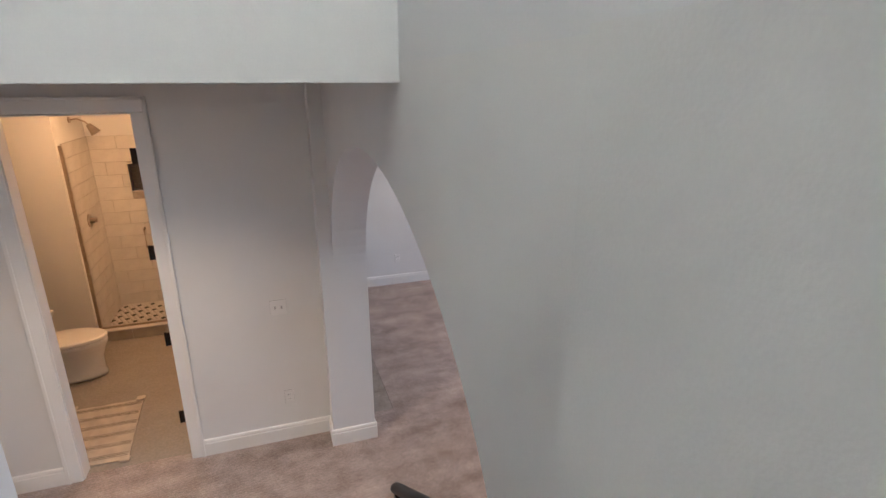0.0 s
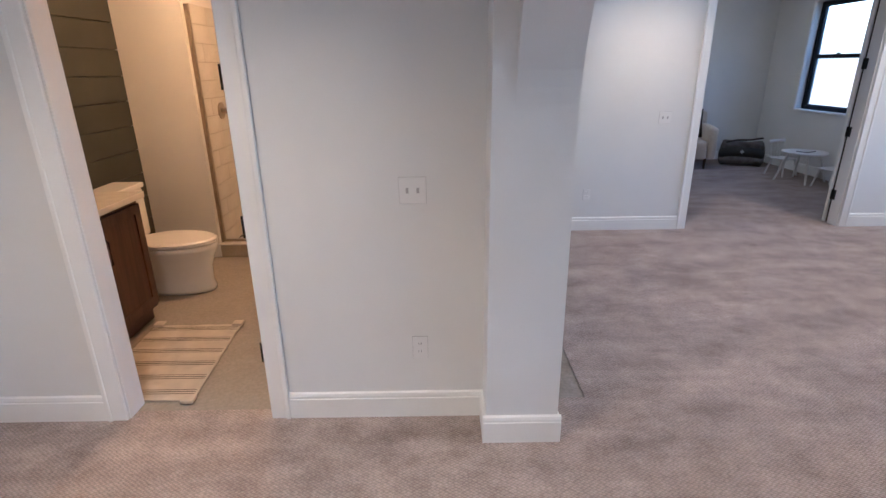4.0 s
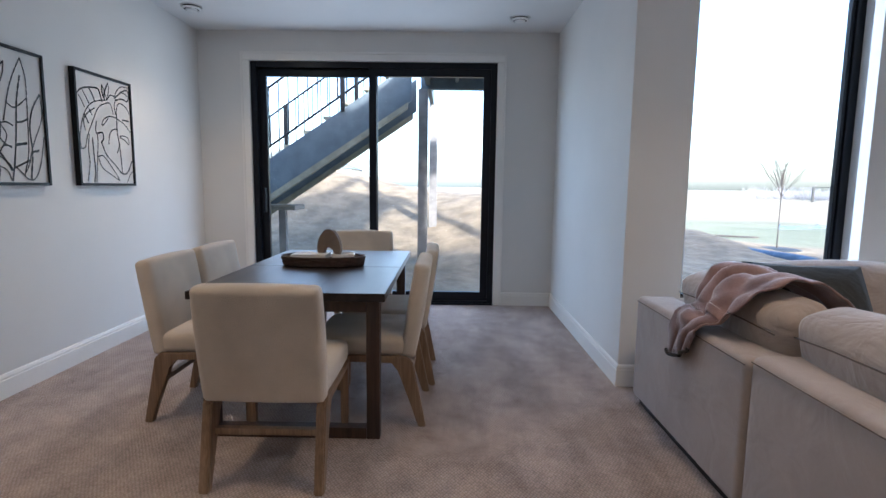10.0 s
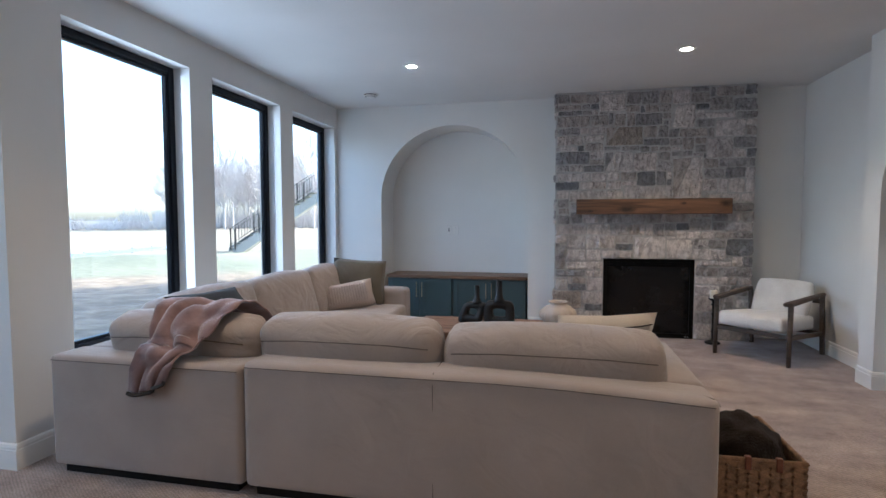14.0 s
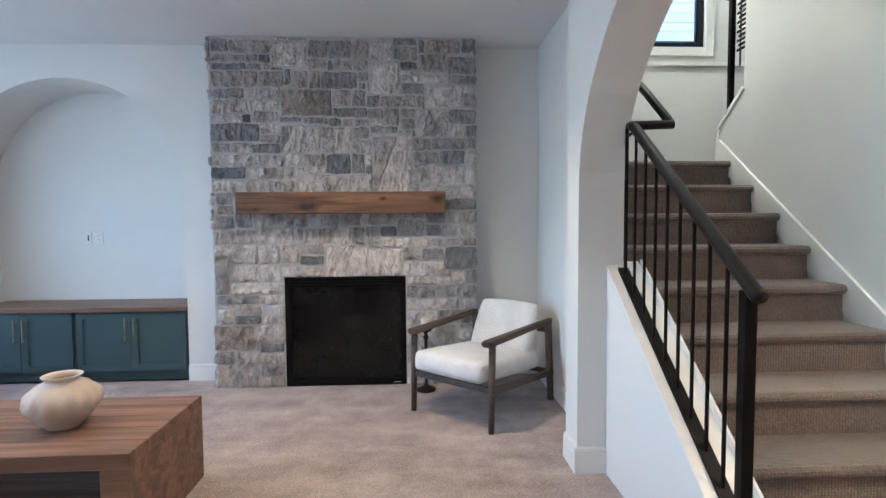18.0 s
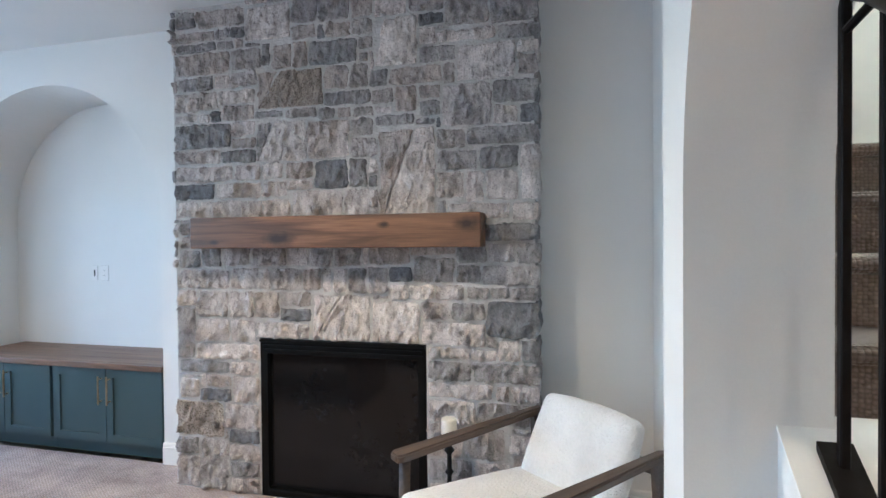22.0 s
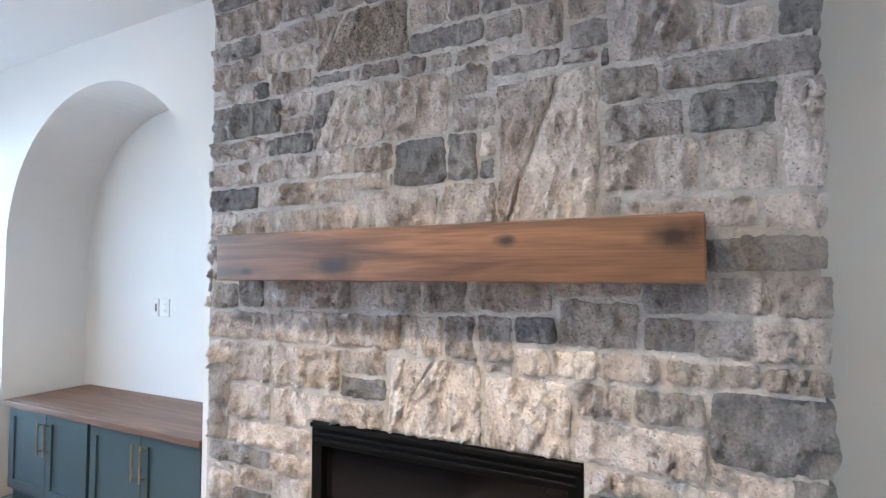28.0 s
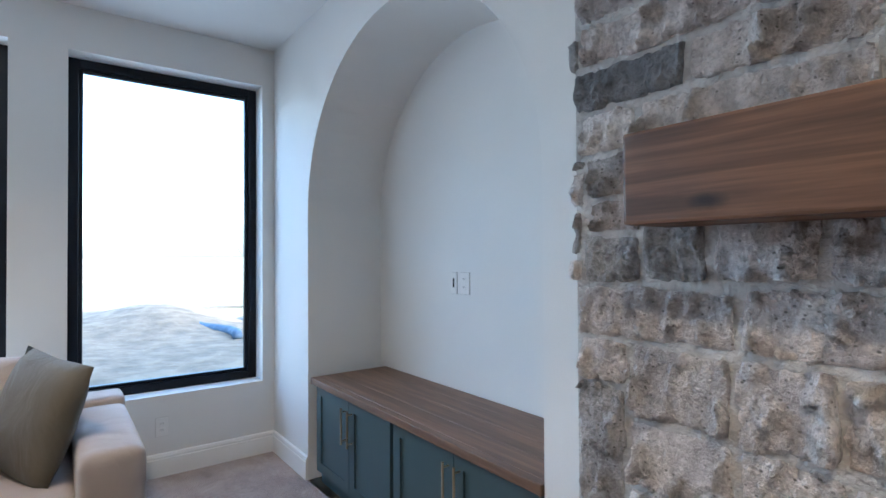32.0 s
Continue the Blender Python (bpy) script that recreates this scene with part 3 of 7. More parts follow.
def pillow(w, d, h, m=None, puff=0.55, seg=10, seam=0.0):
    """A stuffed cushion: w by d, h thick, pinched towards its edges."""
    bm = bmesh.new()
    rows = {}
    for side in (1, -1):
        for i in range(seg + 1):
            for j in range(seg + 1):
                u, v = 2 * i / seg - 1, 2 * j / seg - 1
                edge = (1 - abs(u) ** 2.6) * (1 - abs(v) ** 2.6)
                z = side * h / 2 * max(0.0, edge) ** puff
                k = 1 - 0.05 * (1 - abs(v)) * abs(u) ** 4
                q = 1 - 0.05 * (1 - abs(u)) * abs(v) ** 4
                on = i in (0, seg) or j in (0, seg)
                if on and side == -1:
                    rows[side, i, j] = rows[1, i, j]
                else:
                    wob = 0.012 * h * noise.noise((u * 3, v * 3, side * 2.0 + w * 7))
                    rows[side, i, j] = bm.verts.new((u * k * w / 2, v * q * d / 2, z + wob * 6 * edge))
    for side in (1, -1):
        for i in range(seg):
            for j in range(seg):
                f = [rows[side, i, j], rows[side, i + 1, j], rows[side, i + 1, j + 1], rows[side, i, j + 1]]
                bm.faces.new(f)
    if m is not None:
        bmesh.ops.transform(bm, matrix=m, verts=bm.verts)
    return bm


def soft_box(x0, x1, y0, y1, z0, z1, r=0.05, bulge=0.02, seg=4, m=None):
    """An upholstered block: rounded edges and slightly swollen faces."""
    bm = box(x0, x1, y0, y1, z0, z1, r, seg)
    c = Vector(((x0 + x1) / 2, (y0 + y1) / 2, (z0 + z1) / 2))
    if bulge:
        bmesh.ops.subdivide_edges(bm, edges=[e for e in bm.edges if e.calc_length() > 0.15], cuts=5, use_grid_fill=True)
        hx, hy, hz = (x1 - x0) / 2, (y1 - y0) / 2, (z1 - z0) / 2
        for v in bm.verts:
            p = v.co - c
            fx, fy, fz = 1 - min(1, abs(p.x) / hx) ** 2, 1 - min(1, abs(p.y) / hy) ** 2, 1 - min(1, abs(p.z) / hz) ** 2
            v.co.x += bulge * math.copysign(1, p.x) * fy * fz * (abs(p.x) / hx) ** 2
            v.co.y += bulge * math.copysign(1, p.y) * fx * fz * (abs(p.y) / hy) ** 2
            v.co.z += bulge * math.copysign(1, p.z) * fx * fy * (abs(p.z) / hz) ** 2
    if m is not None:
        bmesh.ops.transform(bm, matrix=m, verts=bm.verts)
    return bm

# ---- the building ----
H = 2.765          # ceiling
FW = -1.11         # fireplace wall
WX = 5.85          # window wall
SX = 8.05          # slider wall
BY = 6.72          # bedroom wall
HY = 3.71          # hall wall
TOP = 5.4          # top of the stairwell
WINS = ((1.665, 2.735), (0.31, 1.395), (-1.03, 0.05))
WZ0, WZ1 = 0.49, 2.51

struct("floor", slab("z", -0.12, 0.0, -2.10, SX, FW, BY + 0.14, holes=((WX + 0.25, SX, FW, 2.895), (0.10, 0.857, 3.83, BY), (-2.10, 0.10, HY + 0.06, BY + 0.14))), CARPET, "greige looped carpet with brushed paler patches")
struct("floor_bar", box(0.10, 0.857, 3.83, BY, -0.12, -0.012), mat("stained_concrete", (0.43, 0.385, 0.345), 0.85, 0.25, 9.0, 0.3, 60, second=(0.30, 0.265, 0.235)), "bare stained concrete strip beside the carpet edge")
struct("floor_bath", box(-2.5, 0.10, HY + 0.06, 7.3, -0.12, -0.006), CONCRETE, "unfinished tan concrete bathroom floor")
struct("floor_bedroom", box(1.2, 5.75, BY + 0.14, 10.85, -0.12, 0.0), CARPET, "greige looped carpet in the side room")

struct("wall_window", slab("x", WX, WX + 0.25, FW - 0.9, 3.095, 0, H, [(a, b, WZ0, WZ1) for a, b in WINS]), WALL, "white painted wall with three tall windows")
struct("wall_nook", slab("y", 2.895, 3.095, WX + 0.25, SX + 0.2, 0, H), WALL, "white painted side wall of the dining nook")
struct("wall_slider", slab("x", SX, SX + 0.2, 3.095, BY, 0, H, [(3.70, 6.20, 0.0, 2.475)]), WALL, "white painted wall round the sliding door")
struct("wall_bedroom", slab("y", BY, BY + 0.14, 0.24, SX + 0.2, 0, H, [(2.66, 4.28, 0.0, 2.50)]), WALL, "white painted wall with pictures and a double doorway")
struct("wall_bedroom_east", slab("x", 5.75, 5.95, BY + 0.14, 10.85, 0, H, [(8.86, 9.95, 0.94, 2.47)]), WALL)
struct("wall_bedroom_north", slab("y", 10.85, 11.0, 1.2, 5.95, 0, H), WALL)
struct("wall_bedroom_west", slab("x", 1.05, 1.2, BY + 0.14, 11.0, 0, H), WALL)
struct("wall_bar_west", slab("x", 0.10, 0.24, HY + 0.13, 7.3, 0, H), WALL)
struct("wall_hall", slab("y", HY, HY + 0.13, -2.62, 0.31, 0, H, [(-1.45, -0.735, 0.0, 2.55)]), WALL, "white painted hall wall with the bathroom doorway")
struct("wall_hall_west", slab("x", -2.25, -2.10, -2.0, HY, 0, TOP, [(2.66, 3.52, 0.0, 2.54)]), WALL, "white painted wall with a closed door")
struct("wall_bath_west", slab("x", -2.62, -2.50, HY, 7.3, 0, H), mat("dark_green_shiplap", (0.050, 0.052, 0.040), 0.55, 0.1, 4, 0.05, 60), "dark green board wall")
struct("wall_bath_north", slab("y", 7.3, 7.42, -3.0, 0.24, 0, H), WALL)

# fireplace wall with its arched niche
struct("wall_fireplace", arch_slab("y", FW - 0.1, FW, 0.34, WX + 0.25, 0, H, 3.38, 5.25, 1.60, 0.90), WALL, "white painted wall with an arched niche")
nb = bmesh.new()
NBK = -1.61        # back of the niche
arc = [(5.25, 0.0), (5.25, 1.60)] + [(4.315 + 0.935 * math.cos(math.pi * k / 40), 1.60 + 0.90 * math.sin(math.pi * k / 40)) for k in range(1, 40)] + [(3.38, 1.60), (3.38, 0.0)]
for p, q in zip(arc, arc[1:]):
    nb.faces.new([nb.verts.new(c) for c in ((p[0], FW - 0.1, p[1]), (q[0], FW - 0.1, q[1]), (q[0], NBK, q[1]), (p[0], NBK, p[1]))])
nb.faces.new([nb.verts.new((p[0], NBK, p[1])) for p in arc])
bmesh.ops.remove_doubles(nb, verts=nb.verts, dist=1e-5)
niche = struct("niche_lining", nb, WALL, "rounded white niche lining", smooth=False)
niche.modifiers.new("thick", "SOLIDIFY").thickness = -0.03
struct("wall_south_outer", slab("y", -2.0, -1.75, 0.55, WX + 0.25, -0.1, H), WALL)

# wall between the room and the stairs, with its wide arch
struct("wall_right", slab("x", 0.34, 0.43, FW, 0.46, 0, H), WALL, "white painted wall beside the fireplace")
struct("wall_arch", arch_slab("x", 0.40, 0.635, 0.46, HY, 0, H, 0.665, 3.51, 1.50, 0.96, 48), WALL, "white wall with a wide arch to the stairs")
struct("pier", slab("x", 0.31, 0.635, HY, HY + 0.13, 0, H), WALL, "end of the hall wall")
struct("pier_face", slab("x", 0.31, 0.40, 3.51, HY, 0, H), WALL, "side of the arch pier")
struct("wall_stair_upper", slab("x", 0.40, 0.55, -2.0, 1.57, H + 0.3, TOP), WALL)
struct("wall_stair_lower_back", slab("x", 0.40, 0.50, -1.9, FW - 0.1, 0, H), WALL)
struct("wall_stair_header", slab("y", 1.443, 1.57, -0.97, 0.40, 2.715, TOP), WALL, "white wall above the stair opening")
struct("wall_stair_left", prism([(-0.81, 0.0), (1.98, 0.0), (1.98, H), (1.57, H), (1.57, TOP), (-0.50, TOP), (-0.50, 2.285), (-0.81, 2.045)], "x", -1.09, -0.97), WALL, "white wall along the stairs with a sloped low end")
struct("wall_stair_back", slab("y", -2.0, -1.9, -2.1, 0.55, 0, TOP, [(-1.45, -0.45, 3.05, 4.35)]), WALL, "white stairwell wall with a window")
struct("wall_hall_back", slab("y", 1.45, 1.57, -2.1, -1.09, 0, TOP), WALL)

# ceilings
struct("ceiling", slab("z", H, H + 0.3, -3.0, SX + 0.2, -1.99, 11.0, [(-2.2, 0.40, -3.0, 1.45), (WX + 0.25, SX + 0.2, -2.0, 2.92), (5.95, SX + 0.2, BY + 0.14, 11.0)]), CEIL, "smooth white ceiling")
struct("ceiling_stairwell", box(-2.25, 0.55, -2.0, 1.57, TOP, TOP + 0.2), CEIL)


# ---- trim ----
def baseboard(name, p, q, side, h=0.14):
    """A stepped board from p to q on the floor; side: the way into the room."""
    p, q, s = Vector((*p, 0)), Vector((*q, 0)), Vector((*side, 0))
    prof = [(0, 0), (0.016, 0), (0.016, h - 0.034), (0.012, h - 0.031), (0.012, h - 0.024), (0.014, h - 0.021), (0.010, h - 0.006), (0, h)]
    bm = bmesh.new()
    a = [bm.verts.new(p + s * u + Vector((0, 0, z))) for u, z in prof]
    b = [bm.verts.new(q + s * u + Vector((0, 0, z))) for u, z in prof]
    bm.faces.new(a)
    bm.faces.new(b)
    for i in range(len(prof)):
        j = (i + 1) % len(prof)
        bm.faces.new((a[i], a[j], b[j], b[i]))
    return struct(name, bm, TRIM, "white stepped baseboard")


for p, q, s in (((5.25, FW), (WX, FW), (0, 1)), ((3.08, FW), (3.38, FW), (0, 1)), ((0.43, FW), (0.985, FW), (0, 1)), ((WX, FW), (WX, 3.095), (-1, 0)), ((WX - 0.016, 3.095), (SX, 3.095), (0, 1)),
                ((SX, 3.095), (SX, 3.615), (-1, 0)), ((SX, 6.285), (SX, BY), (-1, 0)), ((4.365, BY), (SX, BY), (0, -1)), ((0.24, BY), (2.575, BY), (0, -1)), ((0.43, FW), (0.43, 0.46), (1, 0)),
                ((0.635, 0.46), (0.635, 0.665), (1, 0)), ((0.485, 0.665), (0.651, 0.665), (0, 1)), ((0.294, 3.51), (0.651, 3.51), (0, -1)), ((0.635, 3.51), (0.635, 3.84), (1, 0)), ((0.31, 3.51), (0.31, HY - 0.016), (-1, 0)),
                ((-0.64, HY), (0.31, HY), (0, -1)), ((-2.1, HY), (-1.545, HY), (0, -1)), ((-0.97, 1.98), (-1.09, 1.98), (0, 1)), ((1.2, 10.85), (5.75, 10.85), (0, -1)), ((5.75, 6.86), (5.75, 10.85), (-1, 0)),
                ((0.24, 3.84), (0.24, BY), (1, 0))):
    baseboard("baseboard", p, q, s)


def casing(name, axis, face, side, a, b, z0, z1, w=0.09, sill=False, mat_=None):
    """Stepped flat casing round an opening in a wall; side: +1 or -1, the way the wall faces."""
    root = tagged(new(name), "white stepped door and window casing", "", "", "structure")
    def bar(nm, u0, u1, za, zb):
        bm = bmesh.new()
        t0, t1 = face + side * 0.018, face + side * 0.003
        lo, hi = min(t0, t1), max(t0, t1)
        if axis == "x":
            add_box(bm, lo, hi, u0, u1, za, zb, 0.004, 1)
        else:
            add_box(bm, u0, u1, lo, hi, za, zb, 0.004, 1)
        part(nm, bm, TRIM, root)
    def bead(u0, u1, za, zb):
        bm = bmesh.new()
        t0, t1 = face + side * 0.026, face + side * 0.018
        lo, hi = min(t0, t1), max(t0, t1)
        if axis == "x":
            add_box(bm, lo, hi, u0, u1, za, zb, 0.003, 1)
        else:
            add_box(bm, u0, u1, lo, hi, za, zb, 0.003, 1)
        part("bead", bm, TRIM, root)
    bar("side_board", a - w, a, z0 - (w if sill else 0), z1)
    bar("side_board", b, b + w, z0 - (w if sill else 0), z1)
    bar("head_board", a - w, b + w, z1, z1 + w)
    bead(a - w, a - w + 0.022, z0 - (w if sill else 0), z1 + w)
    bead(b + w - 0.022, b + w, z0 - (w if sill else 0), z1 + w)
    bead(a - w, b + w, z1 + w - 0.022, z1 + w)
    if sill:
        bar("sill_board", a, b, z0 - w, z0)
        bead(a - w, b + w, z0 - w, z0 - w + 0.022)
    return root


casing("casing", "x", SX, -1, 3.70, 6.20, 0, 2.475, 0.085)
casing("casing", "y", BY, -1, 2.66, 4.28, 0, 2.50, 0.085)
casing("casing", "y", HY, -1, -1.45, -0.735, 0, 2.55, 0.095)
casing("casing", "x", -2.10, 1, 2.66, 3.52, 0, 2.54)
casing("casing", "x", 5.75, -1, 8.86, 9.95, 0.94, 2.47, 0.03, True)
casing("casing", "y", -1.9, 1, -1.45, -0.45, 3.05, 4.35, 0.09, True)


# ---- windows ----
def window(name, x, a, b, z0, z1, label, hung=False, axis="x", f=0.055):
    """A black-framed window at depth x of its wall."""
    root = tagged(new(name), label, "", "", "structure")
    def bx(u0, u1, za, zb, t0, t1):
        return box(t0, t1, u0, u1, za, zb, 0.004, 1) if axis == "x" else box(u0, u1, t0, t1, za, zb, 0.004, 1)
    part("frame_side", bx(a, a + f, z0, z1, x, x + 0.07), FRAME, root)
    part("frame_side", bx(b - f, b, z0, z1, x, x + 0.07), FRAME, root)
    part("frame_head", bx(a + f, b - f, z1 - f, z1, x, x + 0.07), FRAME, root)
    part("frame_sill", bx(a + f, b - f, z0, z0 + f, x, x + 0.07), FRAME, root)
    s = 0.02
    for u0, u1, za, zb in ((a + f, a + f + s, z0 + f, z1 - f), (b - f - s, b - f, z0 + f, z1 - f), (a + f + s, b - f - s, z1 - f - s, z1 - f), (a + f + s, b - f - s, z0 + f, z0 + f + s)):
        part("sash_bar", bx(u0, u1, za, zb, x + 0.015, x + 0.055), FRAME, root)
    if hung:
        zm = (z0 + z1) / 2
        part("meeting_rail", bx(a + f, b - f, zm - 0.03, zm + 0.03, x - 0.004, x + 0.05), FRAME, root)
        part("sash_lock", bx((a + b) / 2 - 0.03, (a + b) / 2 + 0.03, zm + 0.03, zm + 0.05, x - 0.004, x + 0.02), FRAME, root)
    g = part("pane", bx(a + f, b - f, z0 + f, z1 - f, x + 0.03, x + 0.036), GLASS, root)
    g.visible_shadow = False
    return root


for i, (a, b) in enumerate(WINS):
    window("window_%d" % (i + 1), WX + 0.14, a, b, WZ0, WZ1, "tall black-framed picture window with clear glass")
window("window_4", 5.83, 8.86, 9.95, 0.94, 2.47, "black double-hung window in the side room", True)
window("window_5", -1.99, -1.45, -0.45, 3.05, 4.35, "black-framed stairwell window", False, "y")

slider = tagged(new("door_1"), "black-framed two-panel sliding glass patio door", "", "", "structure")
for u0, u1, za, zb, t0, t1 in ((3.70, 3.76, 0, 2.475, 0.02, 0.14), (6.14, 6.20, 0, 2.475, 0.02, 0.14), (3.76, 6.14, 2.415, 2.475, 0.02, 0.14), (3.76, 6.14, 0.0, 0.04, 0.0, 0.15)):
    part("frame", box(SX + t0, SX + t1, u0, u1, za, zb, 0.004, 1), FRAME, slider)
for u0, u1, t in ((3.76, 5.00, 0.035), (4.92, 6.14, 0.085)):
    pn = part("door_panel", slab("x", SX + t, SX + t + 0.045, u0, u1, 0.04, 2.415, [(u0 + 0.075, u1 - 0.075, 0.13, 2.34)]), FRAME, slider)
    g = part("pane", box(SX + t + 0.02, SX + t + 0.026, u0 + 0.075, u1 - 0.075, 0.13, 2.34), GLASS, pn)
    g.visible_shadow = False
part("handle", box(SX + 0.02, SX + 0.084, 6.08, 6.11, 0.95, 1.2, 0.008), FRAME, slider)
part("threshold", box(SX - 0.02, SX + 0.0, 3.70, 6.20, 0.0, 0.02, 0.004, 1), FRAME, slider)

# ---- doors ----
def hinge(z, m, parent, way=-1):
    bm = bmesh.new()
    add_cyl(bm, (0, 0, z - 0.05), (0, 0, z + 0.05), 0.013, None, 10)
    add_box(bm, -0.0045, 0.0, min(0, way * 0.045), max(0, way * 0.045), z - 0.05, z + 0.05)
    bmesh.ops.transform(bm, matrix=m, verts=bm.verts)
    return part("hinge", bm, BLACK, parent)


bed_frame = tagged(new("door_2"), "white jamb of a double doorway with black hinges", "", "", "structure")
part("jamb_left", box(2.66, 2.675, BY + 0.004, BY + 0.136, 0, 2.485), TRIM, bed_frame)
part("jamb_right", box(4.265, 4.28, BY + 0.004, BY + 0.136, 0, 2.485), TRIM, bed_frame)
part("jamb_head", box(2.66, 4.28, BY + 0.004, BY + 0.136, 2.485, 2.498), TRIM, bed_frame)
for k in range(4):
    hinge(0.31 + 0.65 * k, pose(4.26, BY + 0.148, 0, 0, 0, 180), bed_frame, 1)
    hinge(0.31 + 0.65 * k, pose(2.68, BY + 0.15, 0), bed_frame)
# Dark strip stands in for the shade between leaf and jamb.
part("jamb_gap_shade", box(4.266, 4.278, BY + 0.137, BY + 0.159, 0.01, 2.47), SLOT, bed_frame, "dark strip drawn for the shaded gap beside the leaf")
open_a = tagged(new("door_4"), "open white door leaf folded back into the side room", "", "", "structure")
part("leaf", box(4.250, 5.03, BY + 0.160, BY + 0.198, 0.01, 2.47, 0.003, 1), TRIM, open_a)
part("knob_rose", box(4.92, 4.97, BY + 0.198, BY + 0.208, 0.97, 1.02), BLACK, open_a)
bath_frame = tagged(new("door_3"), "white bathroom door jamb with black hinges", "", "", "structure")
part("jamb_left", box(-1.45, -1.445, HY + 0.004, HY + 0.126, 0, 2.535), TRIM, bath_frame)
part("jamb_right", box(-0.740, -0.735, HY + 0.004, HY + 0.126, 0, 2.535), TRIM, bath_frame)
part("jamb_head", box(-1.45, -0.735, HY + 0.004, HY + 0.126, 2.535, 2.546), TRIM, bath_frame)
for k in range(4):
    hz = 0.29 + 0.66 * k
    part("hinge", add_cyl(box(-0.792, -0.736, HY + 0.128, HY + 0.134, hz - 0.05, hz + 0.05), (-0.796, HY + 0.131, hz - 0.052), (-0.796, HY + 0.131, hz + 0.052), 0.008, None, 8), BLACK, bath_frame)
part("strike_plate", box(-1.45, -1.446, HY + 0.05, HY + 0.08, 0.93, 1.0), BLACK, bath_frame)
bath_leaf = tagged(new("door_6"), "open white bathroom door leaf", "", "", "structure")
part("leaf", box(-0.72, 0.04, HY + 0.145, HY + 0.185, 0.01, 2.51, 0.003, 1), TRIM, bath_leaf)
part("knob_rose", box(-0.05, 0.0, HY + 0.185, HY + 0.195, 0.97, 1.02), BLACK, bath_leaf)
hall_door = tagged(new("door_5"), "closed white slab door with a black lever handle", "", "", "structure")
part("leaf", box(-2.16, -2.12, 2.68, 3.49, 0.012, 2.51, 0.003, 1), TRIM, hall_door)
# Dark strips draw the shaded gaps beside and under the leaf.
part("gap_shade", box(-2.17, -2.116, 3.491, 3.519, 0.004, 2.519), SLOT, hall_door)
part("threshold", box(-2.30, -2.085, 2.66, 3.519, 0.0, 0.006), SLOT, hall_door, "dark strip drawn for the shaded gap under the door")
# Unseen dark sheet, added to stop stray light behind the door.
part("dark_backing", box(-2.34, -2.30, 2.4, 3.7, 0.0, 2.7), SLOT, hall_door)
part("lever", box(-2.05, -2.03, 3.28, 3.42, 0.99, 1.01, 0.006), BLACK, hall_door)
part("rose", box(-2.12, -2.108, 3.38, 3.44, 0.97, 1.03, 0.003, 1), BLACK, hall_door)
part("spindle", cyl((-2.11, 3.41, 1.0), (-2.04, 3.41, 1.0), 0.011), BLACK, hall_door)
part("head_jamb", box(-2.25, -2.10, 2.66, 3.52, 2.52, 2.54), TRIM, hall_door)

# ---- stairs ----
RISE, RUN, Y1 = 0.206, 0.2775, 1.61
stairs = tagged(new("stairs"), "carpeted staircase with rounded nosings and white stringer", "", "", "structure")
for k in range(1, 10):
    y = Y1 - RUN * (k - 1)
    yb = y - RUN - 0.03 if k < 9 else -1.9
    z = 1.775 - RISE * (9 - k)
    prof = [(y - 0.03, max(0.0, z - RISE)), (y - 0.03, z - 0.055), (y - 0.012, z - 0.05), (y + 0.002, z - 0.035), (y + 0.002, z - 0.018), (y - 0.01, z - 0.004), (y - 0.03, z), (yb, z), (yb, max(0.0, z - RISE))]
    part("step" if k < 9 else "landing", prism(prof, "x", -0.955 if k < 9 else -2.1, 0.345 if k > 4 else 0.310), STAIRCARPET, stairs)
skirt = [(-0.80, 1.775), (-0.80, 1.955), (-0.785, 1.955), (1.66, 0.14), (1.82, 0.14), (1.82, 0.0), (1.5, 0.0)]
part("stringer", prism(skirt, "x", -0.97, -0.950), TRIM, stairs)
tread_in = [(1.74, 0.0), (1.74, 0.31), (0.67, 1.12), (0.67, 0.0)]
part("inner_stringer", prism(tread_in, "x", 0.303, 0.314), TRIM, stairs)
knee = struct("wall_knee", prism([(0.645, 0), (1.76, 0), (1.76, 0.245), (0.645, 1.10)], "x", 0.316, 0.485), WALL, "white sloped knee wall under the stair rail")
struct("knee_cap", prism([(0.645, 1.10), (1.762, 0.2435), (1.762, 0.2515), (0.645, 1.108)], "x", 0.314, 0.487), TRIM, "white sloped cap of the knee wall")

rail = thing("stair_railing", "dark bronze metal stair railing with round handrail", "railing")
SL = (1.10 - 0.245) / 1.115
def zk(y):
    return 0.2515 + (1.76 - y) * SL
RX = 0.415
part("base_bar", prism([(0.70, zk(0.70) + 0.002), (1.752, zk(1.752) + 0.002), (1.752, zk(1.752) + 0.018), (0.70, zk(0.70) + 0.018)], "x", RX - 0.026, RX + 0.026), BRONZE, rail)
part("newel_post", box(RX - 0.020, RX + 0.020, 1.675, 1.715, zk(1.71), 1.10, 0.003, 1), BRONZE, rail)
part("post_foot", prism([(1.655, zk(1.655) + 0.003), (1.752, zk(1.752) + 0.003), (1.752, zk(1.752) + 0.024), (1.655, zk(1.655) + 0.024)], "x", RX - 0.045, RX + 0.045), BRONZE, rail)
for k in range(8):
    y = 0.838 + 0.1066 * k
    part("baluster", box(RX - 0.006, RX + 0.006, y - 0.006, y + 0.006, zk(y), 1.775 - (y - 0.80) * 0.732, 0.002, 1), BRONZE, rail)
part("upright", box(RX - 0.0075, RX + 0.0075, 0.722, 0.737, zk(0.73), 1.832, 0.002, 1), BRONZE, rail)
